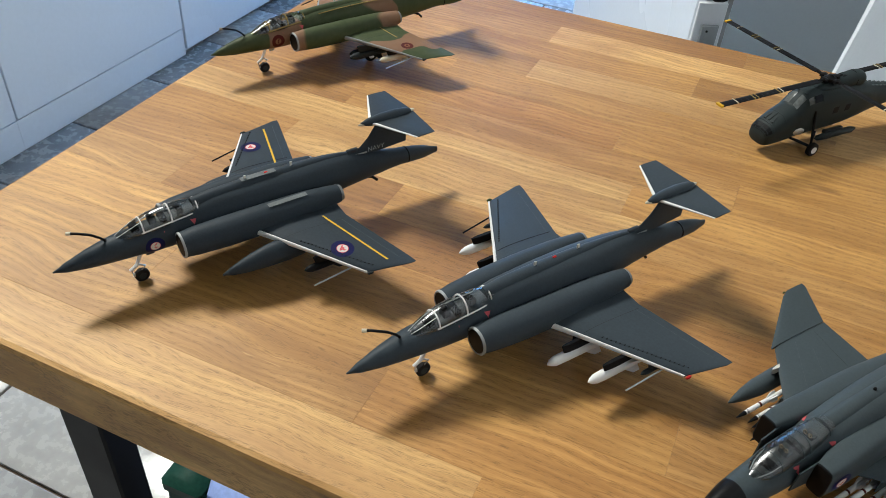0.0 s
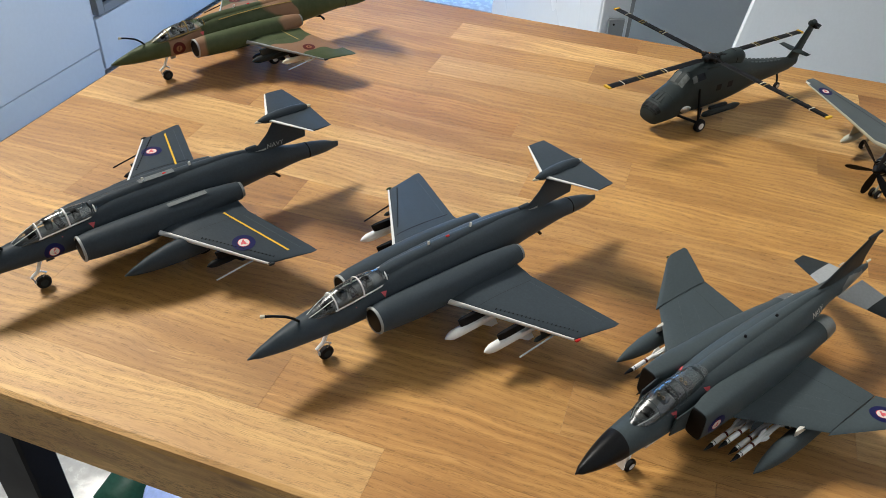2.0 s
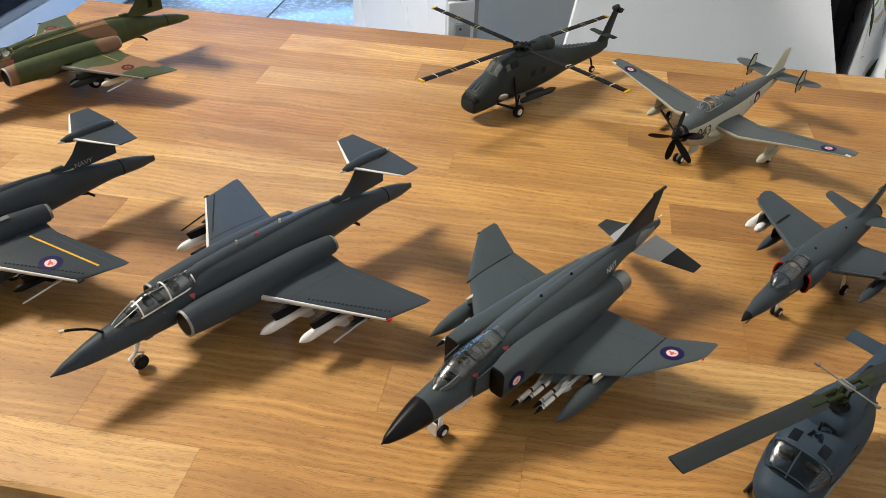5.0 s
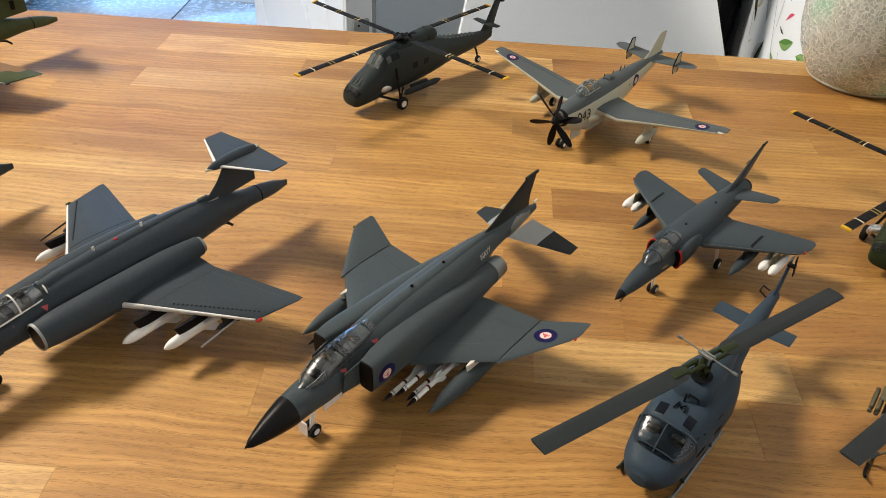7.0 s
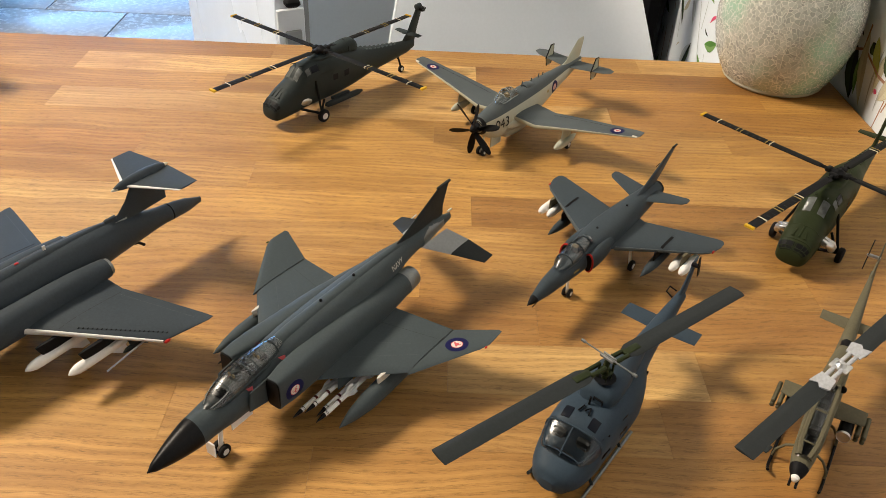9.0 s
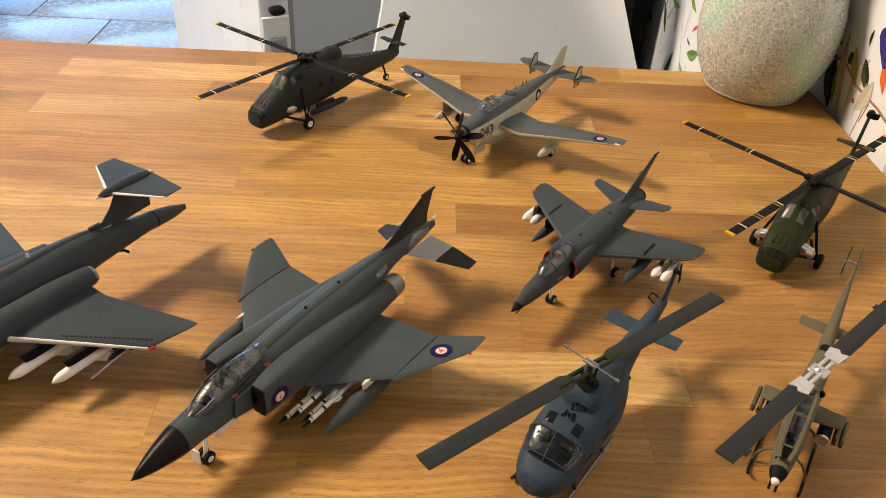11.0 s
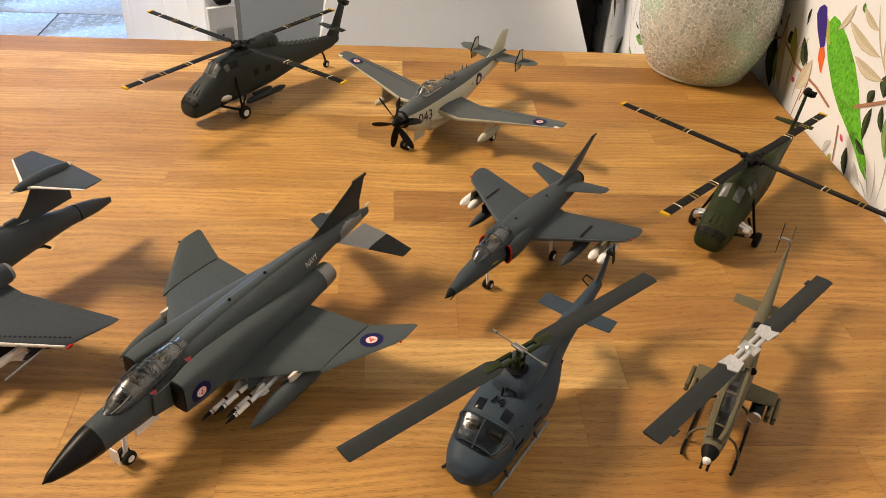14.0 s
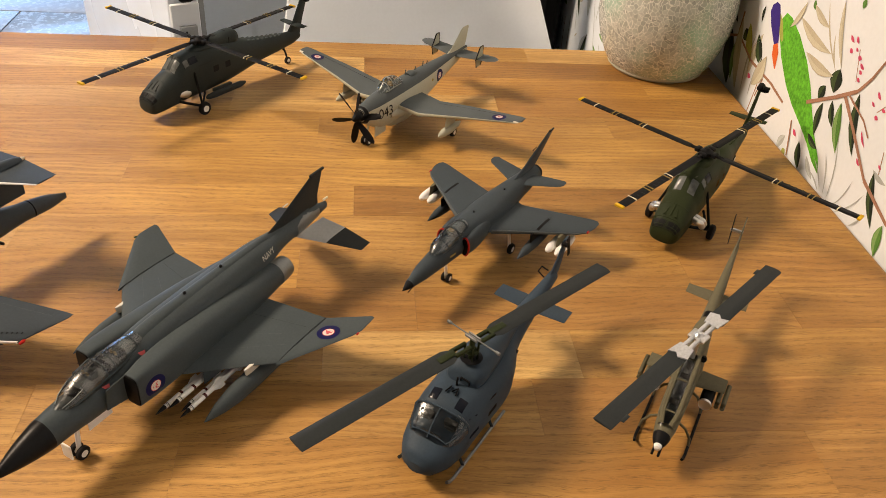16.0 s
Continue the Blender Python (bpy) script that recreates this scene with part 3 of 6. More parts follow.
part("folded_rim", block(-0.006, 0.05, -0.006, 0.205, 0.272, 0.3, 0.008), GREENBAG, crate)
pack = thing("plastic_pack", pose(-0.252, 0.535, 0.289, 2, 0, 4), 1, "pale blue plastic pack lying on the green bag", "packaging")
part("wrapper", loft([oval(x, 0.022, 0.085 * k, 0.02 * k, 3.0, 0.06, 18) for x, k in ((0, 0.6), (0.01, 0.9), (0.06, 1.0), (0.14, 0.95), (0.2, 0.9), (0.215, 0.5))]), BLUEBAG, pack)

# ceiling lamp shells
for x, y in ((-1.74, 1.16),):
    lamp = thing("ceiling_light", pose(x, y, 3.05), 1, "square white ceiling lamp", "lamp")
    part("housing", join(block(-0.50, -0.485, -0.50, 0.50, -0.05, 0, 0.002), block(0.485, 0.50, -0.50, 0.50, -0.05, 0, 0.002), block(-0.485, 0.485, -0.50, -0.485, -0.05, 0, 0.002), block(-0.485, 0.485, 0.485, 0.50, -0.05, 0, 0.002)), PLASTIC, lamp)

# ---------------------------------------------------------------- vase
vase = thing("mosaic_vase", pose(0.690, 0.950, 0.75), 1, "round crackle-glass mosaic vase, grey-green with pale grout", "vase")
prof = [(0.0, 0.047), (0.003, 0.050), (0.012, 0.0565), (0.03, 0.0645), (0.05, 0.0695), (0.07, 0.071), (0.09, 0.0695), (0.115, 0.064), (0.14, 0.052), (0.155, 0.042), (0.165, 0.040), (0.172, 0.043), (0.1715, 0.0405), (0.164, 0.037), (0.14, 0.048), (0.1, 0.064), (0.05, 0.065), (0.008, 0.045)]
part("body", lathe(prof, 64, "z"), CRACKLE, vase)
part("base_ring", lathe([(0.0005, 0.044), (0.0, 0.048), (0.003, 0.0515), (0.005, 0.0518)], 48, "z"), SKY, vase, "pale unglazed base ring")

# ---------------------------------------------------------------- table
table = thing("dining_table", pose(0, 0, 0), 1, "oiled oak stave table top on black steel legs", "table")
TX0, TX1, TY0, PITCH, TOP, THICKNESS = -0.305, 0.755, 0.343, 0.0432, 0.75, 0.040
part("leg", block(-0.262, -0.219, 0.41, 0.44, 0.004, 0.7095, 0.003), STEEL, table, "square black steel leg")
part("leg", block(-0.262, -0.219, 0.89, 0.92, 0.004, 0.7095, 0.003), STEEL, table)
part("leg", block(0.60, 0.66, 0.372, 0.452, 0.004, 0.7095, 0.003), STEEL, table)
part("leg", block(0.60, 0.66, 0.88, 0.96, 0.004, 0.7095, 0.003), STEEL, table)
JOINTS = {0: (0.104, 0.56), 1: (0.027, 0.275, 0.62), 2: (-0.15, 0.19, 0.47), 3: (-0.08, 0.347, 0.502), 4: (-0.21, 0.06, 0.405, 0.66), 5: (-0.05, 0.327, 0.6), 6: (-0.17, 0.13, 0.44), 7: (0.108, 0.364, 0.64),
          8: (-0.153, 0.184, 0.52), 9: (0.079, 0.42), 10: (-0.1, 0.332, 0.6), 11: (-0.03, 0.25, 0.5), 12: (-0.19, 0.12, 0.43, 0.66), 13: (-0.036, 0.373), 14: (-0.25, 0.155, 0.55)}
TONES = {"l": (0.59, 0.352, 0.125), "m": (0.46, 0.246, 0.070), "h": (0.49, 0.262, 0.070), "b": (0.40, 0.200, 0.053), "d": (0.32, 0.154, 0.042), "o": (0.44, 0.222, 0.056)}
# right-end staves of rows 0-2 are toned darker for the shade falling there
STAVE_TONE = {(0, 0): "l", (0, 1): "o", (0, 2): "b", (1, 0): "m", (1, 1): "o", (1, 2): "o", (1, 3): "b", (2, 1): "h", (2, 2): "m", (2, 3): "b", (3, 1): "h", (3, 2): "l", (3, 3): "h", (4, 0): "m", (4, 1): "b", (4, 2): "b", (4, 3): "b", (4, 4): "b", (5, 0): "b", (5, 1): "h", (5, 2): "m", (5, 3): "b", (6, 0): "o", (6, 1): "l", (6, 3): "o", (7, 0): "l", (7, 1): "h", (7, 2): "b", (7, 3): "b", (8, 0): "b", (8, 1): "m", (8, 2): "h", (9, 0): "o", (10, 1): "h", (10, 2): "m", (11, 0): "m", (12, 1): "h", (13, 0): "m", (13, 1): "l", (13, 2): "d", (14, 0): "b", (14, 1): "b", (14, 2): "m"}
rng_wood = random.Random(11)
for row in range(15):
    y0, y1 = TY0 + PITCH * row, TY0 + PITCH * (row + 1)
    xs = [TX0, *JOINTS[row], TX1]
    for x0, x1 in zip(xs, xs[1:]):
        cx, cy = (x0 + x1) / 2, (y0 + y1) / 2
        hl, hw, g = (x1 - x0) / 2 - 0.00003, PITCH / 2 - 0.00003, 0.00012
        f = 0.004 if row == 0 else g
        bk = 0.004 if row == 14 else g
        el, er = (0.004 if x0 == TX0 else g), (0.004 if x1 == TX1 else g)

        def ring(x, k):
            return [(x, -hw, -THICKNESS), (x, -hw, -f - k), (x, -hw + f * 0.3, -f * 0.3 - k), (x, -hw + f, -k), (x, hw - bk, -k), (x, hw - bk * 0.3, -bk * 0.3 - k), (x, hw, -bk - k), (x, hw, -THICKNESS)]
        st = part("stave", loft([ring(-hl, el), ring(-hl + el * 0.3, el * 0.3), ring(-hl + el, 0), ring(hl - er, 0), ring(hl - er * 0.3, er * 0.3), ring(hl, er)]), OAK, table, crease=4)
        st.location = (cx, cy, TOP)
        r, g2, b2 = TONES[STAVE_TONE.get((row, xs.index(x0)), rng_wood.choice("mmhhlbo"))]
        k = rng_wood.uniform(0.92, 1.08)
        st.color = (r * k, g2 * k, b2 * k, 1)


# ---------------------------------------------------------------- strike jets with a T tail
JET = [(0, 1.96, 0.03, 0.03, 2), (0.5, 2.0, 0.2, 0.2, 2), (1.5, 2.1, 0.42, 0.42, 2), (2.6, 2.2, 0.58, 0.56, 2.1), (3.3, 2.22, 0.63, 0.60, 2.2), (4.0, 2.24, 0.68, 0.66, 2.3), (5.5, 2.30, 0.74, 0.74, 2.3), (6.2, 2.42, 0.78, 0.88, 2.2), (7.0, 2.5, 0.82, 0.98, 2.2), (9.0, 2.52, 0.92, 1.02, 2.2), (11.0, 2.52, 0.95, 1.02, 2.2), (12.8, 2.5, 0.84, 0.98, 2.2), (14.2, 2.46, 0.66, 0.86, 2.1), (15.6, 2.36, 0.52, 0.66, 2.1), (16.7, 2.26, 0.44, 0.46, 2.1), (17.3, 2.2, 0.42, 0.42, 2.1), (18.4, 2.06, 0.28, 0.34, 2.2), (19.27, 1.93, 0.06, 0.16, 2.2)]
NAC = [(5.05, 2.18, 0.56, 0.58, 2, -1.22), (5.6, 2.2, 0.62, 0.64, 2, -1.25), (7.0, 2.22, 0.66, 0.68, 2.1, -1.32), (9.0, 2.26, 0.64, 0.68, 2.1, -1.38), (11.0, 2.30, 0.58, 0.62, 2.1, -1.40), (12.2, 2.33, 0.47, 0.50, 2, -1.42), (12.6, 2.34, 0.42, 0.45, 2, -1.43)]
HOOD = [(2.45, 2.60, 0.12, 0.05, 2), (3.0, 2.70, 0.34, 0.22, 2), (3.6, 2.80, 0.46, 0.42, 2), (4.2, 2.88, 0.51, 0.56, 2), (5.0, 2.95, 0.51, 0.60, 2), (5.8, 3.0, 0.48, 0.54, 2), (6.4, 3.05, 0.40, 0.40, 2)]
JWING = [(7.7, -1.2, 2.12, 4.6, 0.46), (8.75, -2.75, 2.02, 3.55, 0.34), (11.15, -6.5, 1.80, 2.2, 0.15), (12.2, -6.74, 1.79, 1.2, 0.08), (13.1, -6.95, 1.785, 0.34, 0.03)]
JTAIL = [(15.15, 0.0, 4.68, 2.5, 0.16), (16.4, -2.28, 4.72, 1.05, 0.07)]


def missile(parent, x, y, z, length, r, mat, fins=True, name="missile", pylon=None):
    m = part(name, lathe([(x, 0.02), (x + r * 0.8, r * 0.62), (x + r * 1.8, r * 0.93), (x + r * 3, r), (x + length - r * 1.5, r), (x + length, r * 0.7)], 16, "x", (0, y, z)), mat, parent)
    if fins:
        for k in range(4):
            d = pose(0, y, z, 45 + 90 * k)
            for fx, fl, fs in ((x + length * 0.45, length * 0.18, 2.1), (x + length * 0.84, length * 0.13, 2.0)):
                part("missile_fin", turned(slab([(fx, r * 0.8), (fx + fl, r * 0.8), (fx + fl, r * fs), (fx + fl * 0.55, r * fs)], -0.02, 0.02), d), mat, m)
    if pylon:
        part("pylon", wing([(x + length * 0.2, y, z + r * 0.8, length * 0.6, 0.14), (x + length * 0.15, y, pylon, length * 0.65, 0.16)], True), BLACK if mat in (WHITE, CREAM) else mat, parent)
    return m


def strike_jet(nose, heading, s, paint_up, label, edge=WHITE, variant="plain", hood_frame=WHITE):
    t = thing("model_jet", base(nose, heading), s, label, "model aircraft", "model aircraft on the table")
    part("fuselage", body(JET, 28), paint_up, t)
    spine = [(6.1, 3.1, 0.30, 0.42, 2), (7.0, 3.2, 0.36, 0.42, 2), (9, 3.28, 0.36, 0.40, 2), (11.5, 3.26, 0.3, 0.38, 2), (13.5, 3.1, 0.2, 0.4, 2), (14.6, 3.0, 0.12, 0.3, 2)]
    part("spine", body(spine, 18), paint_up, t)
    for sign in (1, -1):
        g = body(NAC, 26)
        g = g if sign == 1 else mirror(g)
        nac = part("nacelle", g, paint_up, t)
        part("intake_lip", lathe([(5.02, 0.515), (4.985, 0.56), (5.03, 0.598), (5.09, 0.602)], 26, "x", (0, -sign * 1.22, 2.18)), LIGHTMETAL, nac, "bare silver intake ring")
        part("intake_throat", lathe([(5.03, 0.505), (5.0, 0.50), (4.995, 0.2), (4.995, 0.01)], 22, "x", (0, -sign * 1.22, 2.18)), BLACK, nac)
        part("exhaust", lathe([(12.5, 0.40), (12.75, 0.38), (12.74, 0.33), (12.62, 0.02)], 20, "x", (0, -sign * 1.43, 2.34)), BAREMETAL, nac)
        secs = JWING if sign == 1 else flip_y(JWING)
        g = wing(JWING) if sign == 1 else mirror(wing(JWING))
        w = part("wing", g, paint_up, t)
        strip = leading_strip(JWING[:3], 0.027, 1.12)
        part("leading_edge", strip if sign == 1 else mirror(strip), edge, w, "pale painted leading edge")
        tip = lathe([(11.15, 0.02), (11.2, 0.06), (11.36, 0.07), (11.45, 0.02)], 8, "x", (0, -sign * 6.62, 1.80))
        part("tip_light", tip, (RED if sign == 1 else CAMOGREEN) if variant == "plain" else SLATE, w, "small wing-tip light")
        part("flap_line", strip_on_wing(secs, 11.95, -sign * 3.0, 12.9, -sign * 6.4, 0.012, 0.008), TOPGREY, w)
        part("fold_line", chord_line(secs, -sign * 2.95, 9.1, 12.1, 0.045 if sign == -1 else 0.016), BLACK if sign == -1 else SLATE, w, "dark wing-fold line")
        # rows of vortex generators
        for k in range(20 if variant != "camo" else 0):
            x, y = 9.55 + 0.105 * k, -sign * (3.5 + 0.148 * k)
            zt = wing_top(secs, x + 0.05, y)
            part("vortex_generator", block(x, x + 0.08, y - 0.014, y + 0.014, zt - 0.02, zt + 0.035, 0.004), BLACK, w)
        g = wing(JTAIL)
        g = g if sign == 1 else mirror(g)
        tp = part("tailplane", g, paint_up, t)
        ls = leading_strip(JTAIL, 0.045, 1.2)
        part("leading_edge", ls if sign == 1 else mirror(ls), edge, tp, "pale painted leading edge")
        # stores under the wing
        y_in, y_out = -sign * 2.95, -sign * 4.5
        if variant == "yellow":
            part("slipper_tank", body([(6.1, 1.28, 0.04, 0.04, 2), (6.5, 1.31, 0.17, 0.19, 2), (7.2, 1.38, 0.32, 0.36, 2), (8.2, 1.47, 0.43, 0.52, 2), (9.6, 1.52, 0.46, 0.56, 2), (11.2, 1.6, 0.32, 0.4, 2), (12.6, 1.72, 0.05, 0.08, 2)], 18, y_in), paint_up, t, "dark streamlined wing tank")
            missile(t, 9.2, y_out, 1.28, 2.9, 0.18, BLACK, True, "rocket_pod", 1.85)
        elif variant == "camo":
            missile(t, 7.9, y_in - 0.2, 1.25, 3.6, 0.23, SLATE, True, "bomb", 1.9)
            missile(t, 8.2, y_in + 0.35, 1.2, 3.4, 0.2, SLATE, True, "bomb")
            missile(t, 9.3, y_out, 1.3, 3.2, 0.2, CREAM, True, "missile", 1.85)
        else:
            missile(t, 7.35, y_in, 1.2, 4.2, 0.22, WHITE, True, "missile", 1.9)
            missile(t, 8.15, y_out, 1.22, 4.0, 0.22, WHITE, True, "missile", 1.85)
            missile(t, 10.1, -sign * 5.35, 1.4, 1.9, 0.11, SLATE, True, "rocket", 1.82)
        part("pitot", rod([(9.1, -sign * 5.6, 1.3), (11.6, -sign * 5.75, 1.75)], 0.038, 8), SILVER if sign == 1 else BLACK, w, "thin bare metal probe")
        part("undercarriage_leg", rod([(10.2, -sign * 1.65, 1.9), (10.2, -sign * 1.8, 0.5)], 0.1, 8), WHITE, t)
        wheel_parts(t, 10.2, -sign * 1.95, 0.45, 0.16)
    # fin, bullet and tail brake
    fin = [(13.3, 0, 3.05, 4.0, 0.3), (14.6, 0, 3.45, 2.7, 0.24), (15.1, 0, 3.9, 2.2, 0.2), (15.6, 0, 4.62, 1.9, 0.16)]
    f = part("fin", wing(fin, True), paint_up, t)
    part("intake_scoop", block(13.9, 14.5, -0.08, 0.08, 3.25, 3.52, 0.04), paint_up, f)
    bul = part("tail_bullet", lathe([(14.62, 0.01), (14.75, 0.08), (15.1, 0.19), (15.8, 0.27), (16.6, 0.28), (17.2, 0.22), (17.5, 0.12)], 18, "x", (0, 0, 4.72)), paint_up, t)
    part("bullet_tip", lathe([(14.55, 0.01), (14.62, 0.05), (14.85, 0.115)], 14, "x", (0, 0, 4.7)), CREAM, bul, "cream bullet tip")
    part("rear_tip", lathe([(17.35, 0.14), (17.6, 0.09), (17.75, 0.02)], 14, "x", (0, 0, 4.72)), CREAM, bul, "cream rear fairing")
    part("airbrake_line", lathe([(17.25, 0.43), (17.32, 0.44)], 22, "x", (0, 0, 2.2)), BLACK, t)
    part("arrestor_hook", rod([(14.7, 0, 1.72), (15.35, 0, 1.5), (15.55, 0, 1.3), (15.62, 0, 1.22)], 0.075, 7), BLACK, t)
    # cockpit
    hood = part("canopy", body(HOOD, 24), CANOPY, t, "clear two-seat canopy")
    part("cockpit_floor", body([(3.1, 2.62, 0.36, 0.2, 2), (3.9, 2.72, 0.46, 0.24, 2), (5.5, 2.86, 0.46, 0.22, 2), (6.3, 2.92, 0.36, 0.3, 2)], 16), SEATMAT, t)
    part("instrument_coaming", join(block(3.35, 3.7, -0.3, 0.3, 2.85, 3.06, 0.05), block(4.6, 4.9, -0.32, 0.32, 2.9, 3.16, 0.05)), BLACK, t)
    for x in (4.15, 5.35):
        st = part("seat", block(x, x + 0.3, -0.2, 0.2, 2.9, 3.36, 0.05), SEATMAT, t)
        part("headrest", block(x - 0.04, x + 0.2, -0.14, 0.14, 3.28, 3.44, 0.04), BLACK, st)
    frame_geo = join(hoop(HOOD, 3.8, 0.002, 0.036, 0, 180), hoop(HOOD, 5.05, 0.002, 0.04, 0, 180), hoop(HOOD, 6.25, 0.002, 0.036, 0, 180), *[rail(HOOD, 3.7, 6.3, 4, 0.004, 0.034, sg) for sg in (1, -1)], *[rail(HOOD, 2.7, 3.8, 62, 0.004, 0.016, sg) for sg in (1, -1)])
    part("canopy_frame", frame_geo, hood_frame, hood, "pale canopy framing")
    part("refuelling_probe", rod([(2.3, 0, 2.72), (2.1, 0.02, 2.95), (1.8, 0.1, 3.16), (1.35, 0.35, 3.24), (1.1, 0.5, 3.24)], 0.055, 8), BLACK, t, "bent black refuelling probe")
    part("probe_tip", rod([(1.13, 0.48, 3.24), (0.98, 0.58, 3.23)], 0.075, 8), CREAM, t)
    # nose leg
    nl = part("nose_leg", rod([(3.6, 0, 1.6), (3.3, 0, 0.95), (3.0, 0, 0.75), (3.1, 0, 0.42), (3.35, 0, 0.36)], 0.085, 8), WHITE, t, "white nose leg")
    part("leg_door", block(3.75, 4.1, -0.2, -0.16, 1.42, 1.66, 0.01), paint_up, nl)
    part("torque_link", rod([(3.35, -0.06, 1.0), (3.62, -0.06, 0.82), (3.42, -0.06, 0.6)], 0.045, 6), SILVER, nl)
    wheel_parts(t, 3.42, 0.0, 0.33, 0.12, SLATE)
    # dorsal fittings
    for x in (8.6, 10.9):
        part("aerial", block(x, x + 0.12, -0.03, 0.03, 3.6, 3.85, 0.01), DECALWHITE, t)
    part("dorsal_light", block(9.6, 9.78, -0.05, 0.05, 3.62, 3.72, 0.02), RED, t)
    # markings
    L, R = JWING, flip_y(JWING)
    if variant == "yellow":
        for secs, sg in ((L, 1), (R, -1)):
            part("walkway_line", strip_on_wing(secs, 11.25, -sg * 2.4, 12.35, -sg * 6.3, 0.10), YELLOW, t, "yellow wing walkway line")
            roundel(t, 0.52, wing_place(secs, 10.95, -sg * 4.8))
            roundel(t, 0.42, side_place(JET, 4.1, 2.15, -sg))
        part("worn_panel", strip_on_wing([(9.0, -2.2, 2.89, 4, 0.01), (9.0, -1.0, 2.97, 4, 0.01)], 10.0, -1.35, 10.0, -1.62, 1.9, 0.03), WORN, t, "worn pale patch")
        part("spine_panel", strip_on_wing([(6, -0.6, 3.68, 6, 0.01), (6, 0.6, 3.68, 6, 0.01)], 9.3, -0.16, 9.3, 0.16, 1.7, 0.01), WORN, t, "worn pale patch")
    elif variant == "camo":
        for secs, sg in ((L, 1), (R, -1)):
            part("walkway_line", strip_on_wing(secs, 10.9, -sg * 2.0, 11.2, -sg * 3.6, 0.09), DIMYELLOW, t)
            roundel(t, 0.4, wing_place(secs, 11.2, -sg * 4.8), MAROON, CAMOBROWN, MAROON)
            roundel(t, 0.42, side_place(JET, 4.2, 2.2, -sg), MAROON, CAMOBROWN, MAROON)
            pts = [(7.2 + 0.5 * k, -sg * 0.52, top_z(JET, 7.2 + 0.5 * k, 0.52) + 0.03) for k in range(12)]
            part("dorsal_line", rod(pts, 0.03, 5), DIMYELLOW, t)
            part("number_bar", draped(([(-0.16, -0.3), (0.16, -0.3), (0.16, 0.3), (-0.16, 0.3)], [(0, 1, 2, 3)]), lambda u, v, q=sg: (16.3 + u, -q * 0.16, 3.75 + v)), BLACK, t)
    if variant in ("yellow", "plain"):
        for sg in (1, -1):
            if variant == "yellow":
                part("lettering", draped(letters("NAVY", 0.25), lambda u, v, q=sg: (15.45 + q * u, -q * (side_y(JET, 15.45 + u, 2.75 + v) * 0 + 0.175), 3.3 + v)), DECALGREY, t, "pale stencilled word on the fin root")
            part("number_bar", draped(([(-0.42, -0.05), (0.42, -0.05), (0.42, 0.05), (-0.42, 0.05)], [(0, 1, 2, 3)]), lambda u, v, q=sg: (14.5 + u, -q * 0.19, 3.22 + v)), DECALGREY, t)
    for x in (4.6, 5.9):
        for sg in (1, -1):
            tri = ([(-0.13, 0.12), (0.13, 0.12), (0.0, -0.13)], [(0, 1, 2)])
            part("warning_triangle", draped(tri, side_place(JET, x, 2.78, sg)), PINK, t, "red warning triangle")
    return t


strike_jet((0.020, 0.394), 57.6, 0.01428, SEAGREY, "dark sea-grey twin-engine model jet carrying white missiles")
strike_jet((-0.173, 0.383), 59.4, 0.01432, SEAGREY_DARK, "dark sea-grey model jet with yellow wing lines and roundels", variant="yellow")
strike_jet((-0.269, 0.660), 60.2, 0.01432, CAMO, "green and brown camouflaged twin-engine model jet", DECALGREY, "camo", DIMYELLOW)


